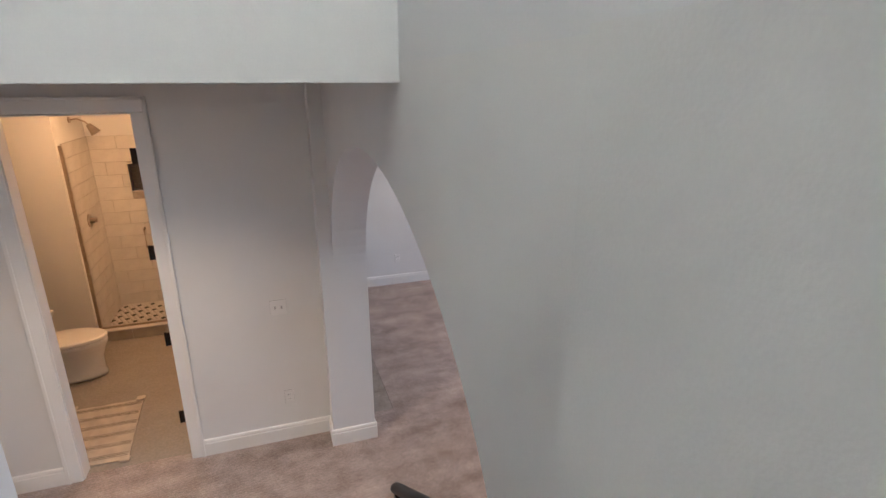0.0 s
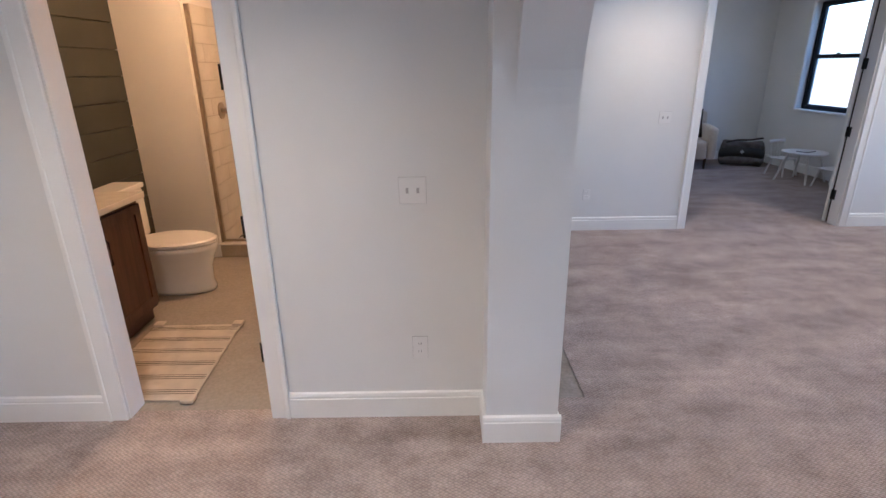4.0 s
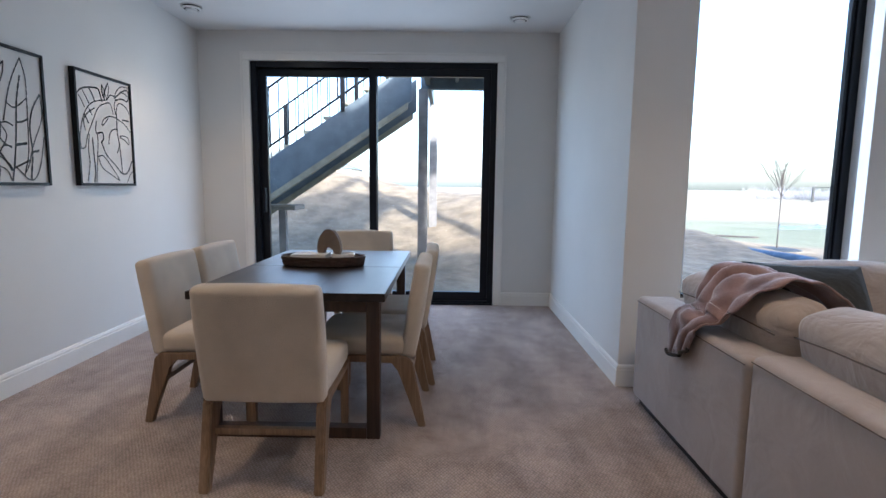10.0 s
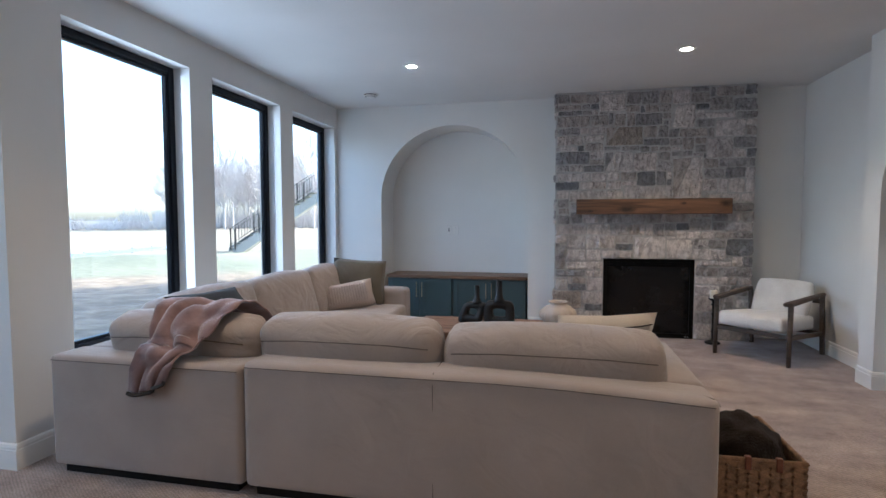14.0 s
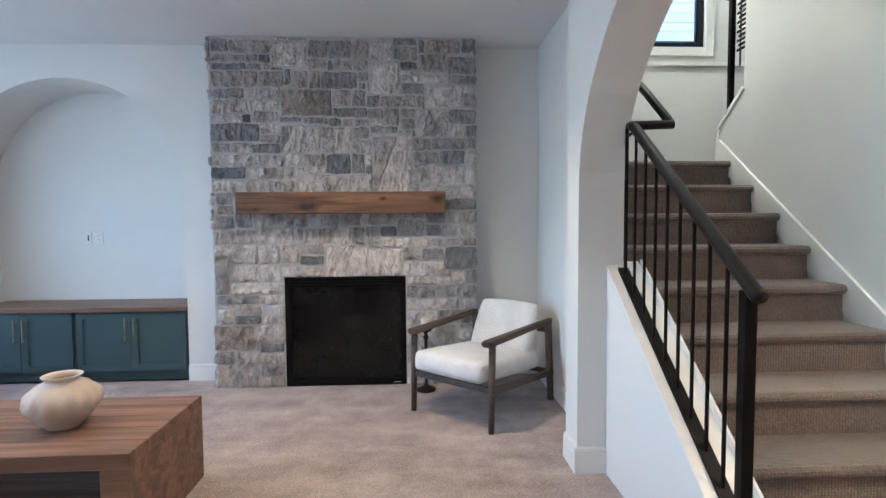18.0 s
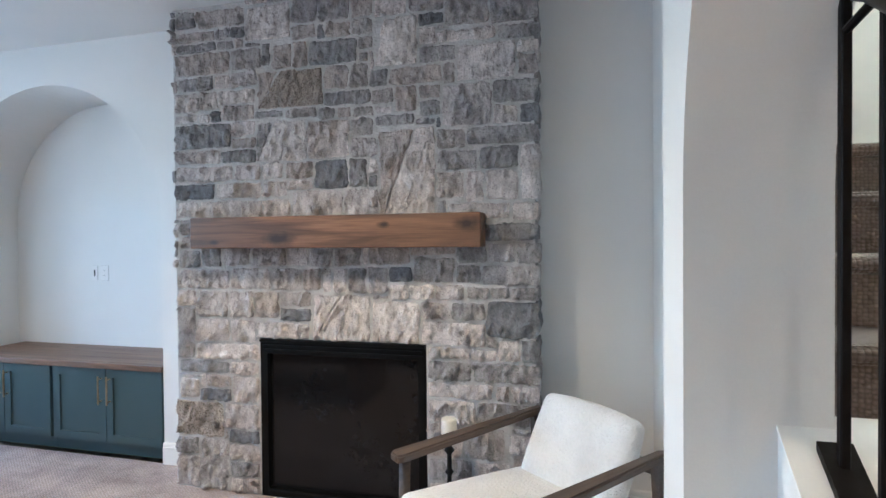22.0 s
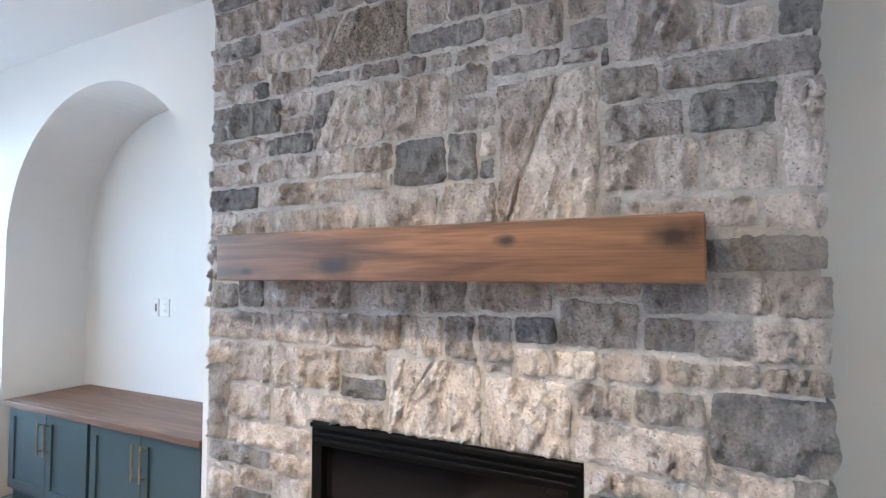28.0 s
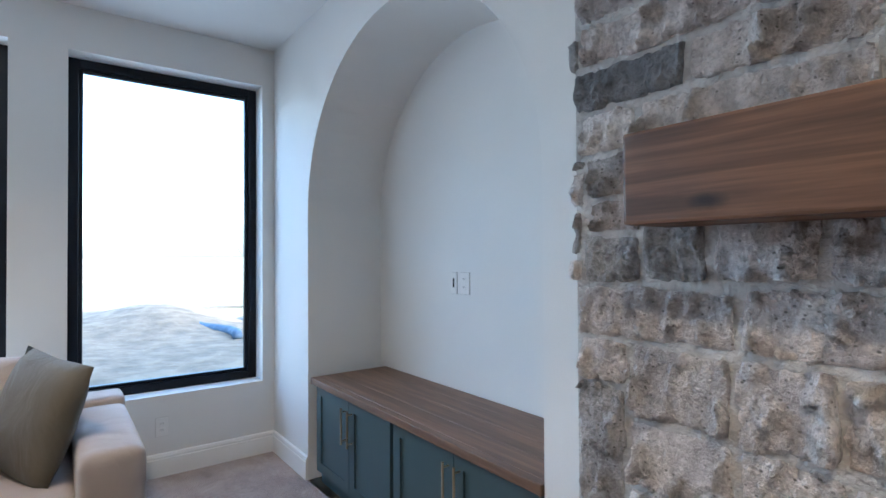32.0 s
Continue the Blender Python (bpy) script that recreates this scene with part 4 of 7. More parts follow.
part("handrail", tube([(RX, 1.752, 1.080), (RX, 1.735, 1.092), (RX, 1.50, 1.263), (RX, 1.10, 1.556), (RX, 0.815, 1.766), (RX, 0.785, 1.780)], 0.027, 12, 0.85), RAILBROWN, rail, smooth=True)
part("rail_return", tube([(RX, 0.80, 1.776), (0.30, 0.79, 1.782), (0.215, 0.782, 1.785), (0.213, 0.760, 1.80), (0.24, 0.56, 1.985), (0.28, -0.50, 2.80)], 0.022, 10), RAILBROWN, rail, smooth=True)
part("bracket", tube([(RX, 0.735, 1.735), (RX, 0.80, 1.745), (RX, 0.835, 1.752)], 0.007, 8), BRONZE, rail)

upper_rail = thing("upper_stair_railing", "black metal railing of the upper flight with patterned panel", "railing")
part("newel_post", box(-1.06, -1.02, -0.80, -0.76, 2.06, 3.12, 0.003, 1), BRONZE, upper_rail)
part("handrail", tube([(-1.04, -0.85, 3.08), (-1.04, -0.43, 3.42)], 0.022, 8), BRONZE, upper_rail, smooth=True)
part("upright", box(-1.045, -1.03, -0.56, -0.54, 2.25, 3.34), BRONZE, upper_rail)
for k in range(14):
    z = 2.62 + 0.035 * k
    part("link", box(-1.043, -1.033, -0.71 + 0.02 * (k % 2), -0.61 + 0.02 * (k % 2), z, z + 0.02, 0.003, 1), BRONZE, upper_rail)
part("hanger", box(-1.042, -1.034, -0.67, -0.66, 2.5, 3.24), BRONZE, upper_rail)
struct("low_wall_cap", prism([(-0.828, 1.77), (-0.828, 2.058), (-0.51, 2.308), (-0.49, 2.284), (-0.805, 2.04), (-0.805, 1.77)], "x", -1.10, -0.955), TRIM, "white sloped cap of the low stair wall")
struct("chair_rail", box(-2.1, 0.40, -1.9, -1.872, 2.86, 2.90, 0.006), TRIM, "white moulding below the stairwell window")


# ---- fireplace ----
SY = -0.865
fireplace = thing("fireplace", "floor-to-ceiling grey and buff cut-stone fireplace with black gas firebox", "fireplace")
part("mortar_bed", slab("y", FW, SY - 0.0165, 1.0, 3.065, 0, H - 0.003, [(1.555, 2.52, -1, 0.885)]), MORTAR, fireplace)
fb = part("firebox", slab("y", SY - 0.20, SY - 0.014, 1.557, 2.518, 0.002, 0.883, [(1.60, 2.475, 0.05, 0.80)]), FIREBLACK, fireplace)
part("back_panel", box(1.59, 2.485, SY - 0.24, SY - 0.20, 0.03, 0.86), FIREBLACK, fb)
part("glass", box(1.60, 2.475, SY - 0.05, SY - 0.044, 0.05, 0.80), MIRRORGLASS, fb)
part("louvre", box(1.575, 2.50, SY - 0.014, SY - 0.002, 0.818, 0.826, 0.002, 1), FIREBLACK, fb)
part("louvre", box(1.575, 2.50, SY - 0.014, SY - 0.002, 0.842, 0.850, 0.002, 1), FIREBLACK, fb)
part("trim_bar", box(1.56, 2.515, SY - 0.014, SY + 0.004, 0.866, 0.882, 0.003, 1), FIREBLACK, fb)
part("lower_panel", box(1.60, 2.475, SY - 0.014, SY - 0.008, 0.012, 0.04, 0.003, 1), FIREBLACK, fb)
part("maker_plate", box(1.60, 1.66, SY - 0.008, SY - 0.006, 0.022, 0.026), PLASTIC, fb, "thin pale maker's bar")
mantel = thing("mantel", "thick rustic oak beam mantel on the stone", "mantel")
bm = box(1.24, 2.83, SY + 0.004, -0.715, 1.387, 1.552, 0.006)
part("beam", bm, MANTELWOOD, mantel)
part("mounting_cleat", box(1.30, 2.77, SY - 0.01, SY + 0.004, 1.40, 1.54), MANTELWOOD, mantel)

# ---- fireplace stones: coursed ashlar with binders, in cells of one centimetre ----
rng = random.Random(23)
NX, NZ, SX0 = 209, 276, 0.985
grid = [[57 <= i < 154 and j < 88 for j in range(NZ)] for i in range(NX)]
stones = []
# p pale, m middle grey, d blue-grey, b buff, e pebbled; capitals lean to one side
SLANT = {"A": ("b", -0.11), "B": ("b", -0.20), "C": ("b", -0.17), "T": ("b", -0.05), "E": ("e", -0.13)}
def lay(course):
    """One course of the mason's plan: each stone's sides and beds in centimetres from the foot of the stack, and its tone."""
    for item in course.split(","):
        a, b, c, d, tone = item.split()
        a, b, c, d = max(0, int(a)), min(NX, int(b)), max(0, int(c)), min(NZ, int(d))
        while a < b and sum(grid[a][k] for k in range(c, d)) * 2 > d - c:
            a += 1
        while b > a and sum(grid[b - 1][k] for k in range(c, d)) * 2 > d - c:
            b -= 1
        while c < d and sum(grid[k][c] for k in range(a, b)) > 0:
            c += 1
        while d > c and sum(grid[k][d - 1] for k in range(a, b)) > 0:
            d -= 1
        if b - a < 4 or d - c < 4 or any(grid[k][q] for k in range(a, b) for q in range(c, d)):
            continue
        take(a, b, c, d, *SLANT.get(tone, (tone, 0.0)))


def take(i0, i1, j0, j1, kind, slant=0.0):
    stones.append([i0, i1, j0, j1, kind, slant])
    for a in range(i0, i1):
        for b in range(j0, j1):
            grid[a][b] = True


lay("51 82 154 200 B, 87 121 90 113 C, 124 154 187 209 A, 61 84 232 257 T, 114 153 215 236 E")
lay("193 203 264 271 d, 162 192 263 270 m, 134 160 253 269 b, 117 132 260 270 m, 97 116 259 270 m, 84 97 259 270 m")
lay("181 203 257 264 m, 172 179 256 261 m, 161 170 256 261 d, 117 131 251 257 m, 112 117 251 257 d, 98 112 250 258 m, 83 97 250 258 m")
lay("181 203 251 256 d, 171 179 251 255 m, 156 170 250 255 m, 97 122 237 249 d, 132 144 236 250 m, 124 131 238 249 m")
lay("172 205 238 250 m, 152 170 238 249 m, 145 149 239 248 d")
lay("182 202 229 237 m, 171 181 228 237 p, 151 170 228 237 p, 100 112 223 232 m, 88 98 222 232 m, 86 112 215 222 d")
lay("191 203 217 228 p, 179 191 218 228 p, 158 178 219 228 b, 157 176 210 219 m, 177 184 212 217 d, 139 155 210 215 d, 118 136 209 215 m, 107 117 209 214 m, 97 106 208 214 m, 85 97 208 213 m")
lay("171 205 195 209 d, 193 205 210 216 p, 184 192 210 216 p, 151 170 202 210 p, 152 170 195 201 m, 142 151 198 206 m, 98 123 187 207 p")
lay("154 176 187 194 d, 193 204 187 195 p, 177 192 187 195 p, 171 204 177 186 p, 152 168 177 185 p, 138 151 177 186 p, 120 137 177 186 m, 99 118 171 185 d, 88 99 171 184 d")
lay("182 205 166 176 d, 152 181 167 176 p, 136 151 166 176 p, 120 135 170 176 p, 193 204 157 166 b, 152 192 156 166 p, 137 151 156 166 p, 103 131 156 170 p, 82 102 155 169 p, 85 98 198 206 m, 83 98 186 196 p")
lay("195 204 146 155 m, 195 204 138 145 m")
lay("66 85 258 270 p, 47 65 258 266 m, 47 58 251 257 d, -3 22 248 258 m, -2 19 241 248 m, 51 60 241 250 p, 20 50 242 250 p, 42 60 233 240 m")
lay("-2 9 233 240 b, -2 9 226 233 m, 10 39 221 240 p, 42 47 223 231 m, 48 75 222 232 m, 77 87 223 231 d, -2 21 218 224 m")
lay("74 86 209 222 m, 61 73 208 221 m, 50 60 214 221 m, 49 60 208 213 d, 22 48 199 221 p, -2 22 209 217 d, 9 22 200 208 p, -1 9 200 208 d")
lay("66 84 201 207 m, -3 33 189 199 m, 36 50 189 199 m, 70 81 186 197 m, 79 86 178 186 b, 70 78 177 186 m, 75 88 170 177 d, 32 49 177 188 m, 10 28 178 189 d, -2 9 161 188 p")
lay("37 51 164 177 p, 26 36 162 177 p, 10 26 162 177 p, 46 51 156 163 m, 14 45 156 161 p, -2 13 152 161 p, 15 24 152 155 d, -1 24 142 150 d")
lay("27 41 130 138 d, 12 25 131 140 p, -2 11 131 140 m, 66 88 129 138 m, 42 65 134 138 m, 42 61 120 133 m, 29 41 120 129 m, -2 28 120 130 p, 78 89 114 127 m, 67 77 120 127 d")
lay("67 77 111 119 b, 52 65 112 119 b, 37 52 112 120 p, 25 36 112 118 m, 15 24 112 118 m, -1 14 113 118 m, 44 60 101 111 p, 27 44 102 111 d, -2 25 93 111 d, 60 96 90 110 b, 28 59 89 101 p")
lay("21 53 82 88 p, 10 20 81 90 p, -1 9 82 92 d")
lay("193 204 127 137 d, 178 191 128 137 d, 159 176 128 138 p, 137 159 128 138 p, 123 136 128 138 p, 109 123 128 138 p, 93 108 128 138 m, 88 92 129 138 p")
lay("174 205 115 126 p, 147 172 115 126 p, 127 146 116 127 p, 116 127 116 126 m, 109 115 116 126 p, 100 109 115 125 p, 89 100 114 127 m")
lay("195 205 106 114 p, 174 194 99 114 p, 158 173 99 114 p, 141 157 100 114 p, 114 140 106 113 m, 116 141 98 105 d")
lay("196 205 77 104 m, 174 195 85 98 p, 158 173 87 98 p, 126 156 90 99 p, 156 194 75 84 b, 150 156 76 85 m, 174 204 67 76 d, 152 173 67 74 p")
lay("194 204 52 60 b, 173 185 60 67 m, 173 193 52 59 d, 153 172 51 67 p, 178 206 30 50 e, 153 177 36 51 p, 194 206 20 30 m, 175 194 19 30 p, 152 173 29 36 d, 153 174 18 28 p")
lay("194 206 2 19 p, 175 193 1 19 p, 154 174 9 18 m, 165 174 -2 8 p, 153 165 0 9 m")
lay("21 55 82 88 p, 11 20 81 88 m, 34 55 71 81 m, -1 33 71 80 m, 23 55 61 70 p, 15 22 62 69 m, 0 14 62 69 p, 32 54 50 61 p, 1 31 50 60 m, 40 55 33 49 p, 20 38 32 49 m")
lay("41 46 264 271 d, 13 40 264 271 m, 0 12 265 272 d, 23 45 251 262 m, 0 21 248 262 m, 88 107 260 271 m, 65 87 259 271 m, 47 63 258 270 m")
lay("34 55 19 31 m, 15 33 16 31 p, 1 14 19 32 m, 40 55 0 18 p, 20 39 0 15 p, 1 19 0 17 m")
# stones swell into the joints beside them, then small ones fill what is left
for _ in range(4):
    for st in stones:
        i0, i1, j0, j1 = st[:4]
        if i0 > 0 and not any(grid[i0 - 1][b] for b in range(j0, j1)):
            st[0] -= 1
        elif i1 < NX and not any(grid[i1][b] for b in range(j0, j1)):
            st[1] += 1
        i0, i1 = st[:2]
        if j1 < NZ and not any(grid[a][j1] for a in range(i0, i1)):
            st[3] += 1
        elif j0 > 0 and not any(grid[a][j0 - 1] for a in range(i0, i1)):
            st[2] -= 1
        for a in range(st[0], st[1]):
            for b in range(st[2], st[3]):
                grid[a][b] = True
for j in range(NZ):
    for i in range(NX):
        if grid[i][j]:
            continue
        w, h = 1, 1
        most = rng.randint(10, 26)
        while i + w < NX and w < most and not grid[i + w][j]:
            w += 1
        most = rng.randint(6, 11)
        while j + h < NZ and h < most and not any(grid[a][j + h] for a in range(i, i + w)):
            h += 1
        if w >= 3 and h >= 3:
            take(i, i + w, j, j + h, "d" if rng.random() < 0.2 else "m" if rng.random() < 0.45 else "p")
        else:
            grid[i][j] = True


def cell_step(x, z, seed, sx, sz):
    """One broken facet: its own level and its own tilt."""
    dist, pts = noise.voronoi((x / sx, z / sz, seed))
    c = pts[0]
    a, b = noise.cell(c * 7.3), noise.cell(c * 3.1 + Vector((5, 1, 2)))
    return 1.1 * (a - 0.5) + (x / sx - c.x) * (1.1 * (b - 0.5) + 0.35) + (z / sz - c.y) * 1.1 * (a - 0.5)


def stone_mesh(w, h, slant, seed, rough, edge_l, edge_r, tri=0):
    """A split-faced block: wavy outline, pitched edges and a face broken into chipped facets."""
    step = 0.0072
    nx, nz = max(5, round(w / step)), max(5, round(h / step))
    lean = 0.35 * (noise.cell(Vector((seed, 1.5, 2.5))) - 0.5)
    verts, faces = [], []
    for b in range(nz + 1):
        for a in range(nx + 1):
            u, v = a / nx, b / nz
            x, z = u * w, v * h
            # worn corners
            cu, cv = abs(2 * u - 1), abs(2 * v - 1)
            k = max(0.0, cu + cv - 1.7) * 0.12
            x -= math.copysign(k * min(w, 0.12), u - 0.5)
            z -= math.copysign(k * min(h, 0.12), v - 0.5)
            if tri:
                k = 0.06 + 0.94 * v
                x = (w * (1 - k) if tri > 0 else 0.0) + u * w * k
            elif slant > 0:
                x += slant * v * (1 - u)
            elif slant < 0:
                x += slant * v * u
            wob = 0.009
            x += wob * noise.noise((x * 9, z * 16, seed)) + 0.004 * noise.noise((x * 40, z * 40, seed))
            z += wob * 0.8 * noise.noise((x * 11, z * 9, seed + 50)) + 0.003 * noise.noise((x * 40, z * 40, seed + 5))
            d = 0.021 + rough * (cell_step(x + 0.25 * z, z, seed, 0.034, 0.085) + 0.5 * cell_step(x + 3, z + 3 - 0.3 * x, seed + 8, 0.017, 0.036) + 0.55 * noise.noise((x * 8, z * 8, seed + 9)) + 0.30 * noise.noise((x * 70, z * 42, seed + 19)))
            d += 0.02 * lean * (2 * v - 1)
            if 0 < a < nx and 0 < b < nz:
                x += 0.0015 * math.sin(seed + a * 12.9 + b * 78.2)
                z += 0.0015 * math.sin(seed + a * 39.3 + b * 11.1)
            in_x, in_z = min(a, nx - a), min(b, nz - b)
            rim = min(in_x, in_z)
            if rim == 0:
                d = 0.7 * d - 0.002 + 0.006 * noise.noise((x * 14, z * 14, seed + 3))
                if (edge_l and a == 0) or (edge_r and a == nx):
                    x += 0.012 * noise.noise((seed, z * 16, 4.0)) - (0.008 if a == 0 else -0.008)
            elif rim == 1:
                d = 0.97 * d
            verts.append((x, max(-0.002 if rim == 0 else 0.008, min(d, 0.058)), z))
    for b in range(nz):
        for a in range(nx):
            p = b * (nx + 1) + a
            faces.append((p, p + 1, p + nx + 2, p + nx + 1))
    ring = list(range(nx + 1)) + [b * (nx + 1) + nx for b in range(1, nz + 1)] + [nz * (nx + 1) + a for a in range(nx - 1, -1, -1)] + [b * (nx + 1) for b in range(nz - 1, 0, -1)]
    deep = -0.20 if edge_l or edge_r else -0.045
    base = len(verts)
    n_ring = len(ring)
    verts += [verts[q] for q in ring] + [(verts[q][0], deep, verts[q][2]) for q in ring]
    for q in range(len(ring)):
        c = (q + 1) % len(ring)
        faces.append((base + c, base + q, base + n_ring + q, base + n_ring + c))
    me = bpy.data.meshes.new("stone")
    me.from_pydata(verts, [], faces)
    me.polygons.foreach_set("use_smooth", [True] * len(faces))
    return me


def lay_stone(me, x, z, material):
    me.materials.append(material)
    ob = new("stone", me)
    ob.parent = fireplace
    ob.matrix_parent_inverse = Matrix()
    ob.location = (x, SY - 0.02, z)


TONES = {"p": STONE, "m": STONEMID, "d": STONEDARK, "b": STONEBUFF, "e": STONEPEBBLE}
for n, (i0, i1, j0, j1, kind, slant) in enumerate(stones):
    g = 0.0055
    x0, x1, z0, z1 = SX0 + 0.01 * i0 + g, SX0 + 0.01 * i1 - g, 0.01 * j0 + g, 0.01 * j1 - g
    r = rng.random()
    rough = {"b": 0.015, "d": 0.011, "e": 0.012, "m": 0.013 + 0.012 * r, "p": 0.020 + 0.018 * r}[kind]
    lay_stone(stone_mesh(x1 - x0, z1 - z0, slant, n * 3.7, rough, i0 == 0, i1 == NX), x0, z0, TONES[kind])
    if abs(slant) > 0.06:
        sw = abs(slant) - 0.012
        lay_stone(stone_mesh(sw, (z1 - z0) * 0.98, 0.0, n * 5.1, 0.012, False, False, 1), x1 - sw, z0, STONE if n % 2 else STONEMID)

# ---- living room ----
def shaker_door(name, x0, x1, z0, z1, y, material, parent, handle_x):
    """A framed door with a sunk panel and a bar pull; it faces +y."""
    d = part(name, slab("y", y - 0.019, y, x0, x1, z0, z1, [(x0 + 0.055, x1 - 0.055, z0 + 0.055, z1 - 0.055)]), material, parent)
    part("panel", box(x0 + 0.05, x1 - 0.05, y - 0.015, y - 0.009, z0 + 0.05, z1 - 0.05), material, d)
    bm = cyl((handle_x, y + 0.028, z1 - 0.235), (handle_x, y + 0.028, z1 - 0.045), 0.0055, None, 10)
    for zz in (z1 - 0.215, z1 - 0.065):
        add_cyl(bm, (handle_x, y - 0.001, zz), (handle_x, y + 0.028, zz), 0.0045, None, 8)
    part("handle", bm, BRASS, d, "brushed brass bar pull")
    return d


for i, (xa, xb) in enumerate(((4.335, 5.165), (3.413, 4.305))):
    cab = thing("cabinet", "teal shaker base cabinet with two doors and brass pulls", "cabinet", None, "cabinets in the niche")
    part("body", box(xa - 0.013, xb + 0.013, -1.60, -1.150, 0.075, 0.588), TEAL, cab)
    part("toe_kick", box(xa - 0.013, xb + 0.013, -1.60, -1.165, 0.0, 0.075), TEAL, cab)
    mid = (xa + xb) / 2
    shaker_door("door", xa, mid - 0.002, 0.085, 0.580, -1.128, TEAL, cab, mid - 0.035)
    shaker_door("door", mid + 0.002, xb, 0.085, 0.580, -1.128, TEAL, cab, mid + 0.035)
ctop = thing("countertop", "knotty oak countertop on teal cabinets", "countertop")
for k in range(4):
    y0 = -1.606 + 0.117 * k
    part("board", box(3.384, 5.185, y0, y0 + 0.1165, 0.588, 0.625, 0.0015, 1), COUNTERWOOD, ctop)
part("front_edge", box(3.384, 5.185, -1.1375, -1.098, 0.588, 0.625, 0.004), COUNTERWOOD, ctop)


def plate(x, y, z, facing, kind, gang=1, w=0.07):
    """A wall plate; facing: degrees about z, 0 faces -y."""
    label = {"outlet": "white duplex wall outlet", "switch": "white toggle light switch plate"}[kind]
    root = thing("wall_outlet" if kind == "outlet" else "light_switch", label + " on the painted wall", kind, pose(x, y, z, 0, 0, facing))
    wid = w + 0.046 * (gang - 1)
    part("plate", box(-wid / 2, wid / 2, -0.006, -0.0015, -0.057, 0.057, 0.002, 1), PLASTIC, root)
    # Grey rim behind the plate is a painted contact shadow.
    part("gap", box(-wid / 2 - 0.001, wid / 2 + 0.001, -0.0015, 0.0, -0.058, 0.058), GAP, root)
    for g in range(gang):
        cx = (g - (gang - 1) / 2) * 0.046
        if kind == "outlet":
            for s in (-0.02, 0.02):
                soc = part("socket", box(cx - 0.017, cx + 0.017, -0.009, -0.006, s - 0.0145, s + 0.0145, 0.002, 1), PLASTIC, root)
                for dx in (-0.006, 0.006):
                    part("slot", box(cx + dx - 0.001, cx + dx + 0.001, -0.0098, -0.009, s - 0.002, s + 0.007), SLOT, soc)
        else:
            part("toggle_slot", box(cx - 0.006, cx + 0.006, -0.0068, -0.006, -0.012, 0.012), GAP, root)
            part("toggle", box(cx - 0.005, cx + 0.005, -0.019, -0.006, -0.002, 0.011, 0.001, 1), GAP, root)
    return root


plate(-0.002, HY, 1.143, 0, "switch", 2)
plate(0.01, HY, 0.383, 0, "outlet")
plate(1.61, BY, 0.379, 0, "outlet")
plate(2.32, BY, 1.139, 0, "switch", 2)
plate(5.36, BY, 0.376, 0, "outlet")
plate(5.849, -0.42, 0.30, 270, "outlet")
plate(4.37, NBK, 1.19, 180, "outlet", 1, 0.075)
tv = thing("wall_jack", "white cable wall plate with a dark slot", "wall plate", pose(4.462, NBK, 1.19, 0, 0, 180))
part("plate", box(-0.025, 0.025, -0.006, -0.0015, -0.057, 0.057, 0.002, 1), PLASTIC, tv)
# Painted contact shadow round the jack plate.
part("gap", box(-0.026, 0.026, -0.0015, 0.0, -0.058, 0.058), GAP, tv)
part("slot", box(-0.006, 0.006, -0.008, -0.006, -0.025, 0.025), SLOT, tv)


def lamp_can(x, y):
    root = thing("recessed_light", "white recessed ceiling light, switched on", "ceiling light", pose(x, y, H), "recessed ceiling lights")
    ring = lathe([(0.045, -0.004), (0.062, -0.008), (0.075, -0.006), (0.078, 0.0), (0.045, 0.0)], 28, None, False)
    part("trim_ring", ring, PLASTIC, root)
    part("lens", lathe([(0.044, -0.003), (0.044, 0.0)], 24), GLOW, root, "glowing warm lens")
    return root


for lx, ly in LAMPS:
    lamp_can(lx, ly)


def detector(x, y, z=H):
    root = thing("ceiling_vent", "round white ceiling diffuser with dark gaps", "vent", pose(x, y, z), "round ceiling diffusers")
    part("rim", lathe([(0.088, -0.006), (0.095, -0.004), (0.095, 0.0), (0.06, 0.0)], 32, None, False), PLASTIC, root)
    part("gap", lathe([(0.068, -0.022), (0.072, -0.004)], 32), SLOT, root)
    part("ring", lathe([(0.062, -0.028), (0.080, -0.018), (0.080, -0.014), (0.05, -0.02)], 32, None, False), PLASTIC, root)
    part("core", lathe([(0.001, -0.036), (0.045, -0.034), (0.050, -0.028), (0.03, -0.024)], 32), PLASTIC, root)
    return root


detector(5.15, -0.47)
detector(7.37, 6.43)
detector(3.85, 6.5)
detector(7.6, 3.55)
detector(4.95, 9.4)

# ---- sectional sofa ----
sofa = thing("sectional_sofa", "greige upholstered L-shaped sectional sofa with loose back cushions", "sofa")
def seat_block(name, *a, **k):
    return part(name, soft_box(*a, **k), SOFA, sofa, smooth=True)
back_panel = seat_block("back_panel", 2.42, 4.505, 2.87, 3.085, 0.045, 0.655, r=0.04, bulge=0.004)
for v in back_panel.data.vertices:       # the top sags towards the free end
    v.co.z -= 0.04 * max(0.0, min(1.0, (3.3 - v.co.x) / 0.9)) ** 1.5 * v.co.z / 0.655
seat_block("corner_back", 4.515, 5.625, 2.87, 3.085, 0.045, 0.630, r=0.035, bulge=0.004)
seat_block("side_back", 5.40, 5.625, -0.19, 2.868, 0.045, 0.625, r=0.035, bulge=0.004)
seat_block("arm", 2.42, 2.625, 2.06, 2.868, 0.045, 0.618, r=0.035, bulge=0.004)
seat_block("arm", 4.60, 5.398, -0.19, 0.035, 0.045, 0.60, r=0.055, bulge=0.006)
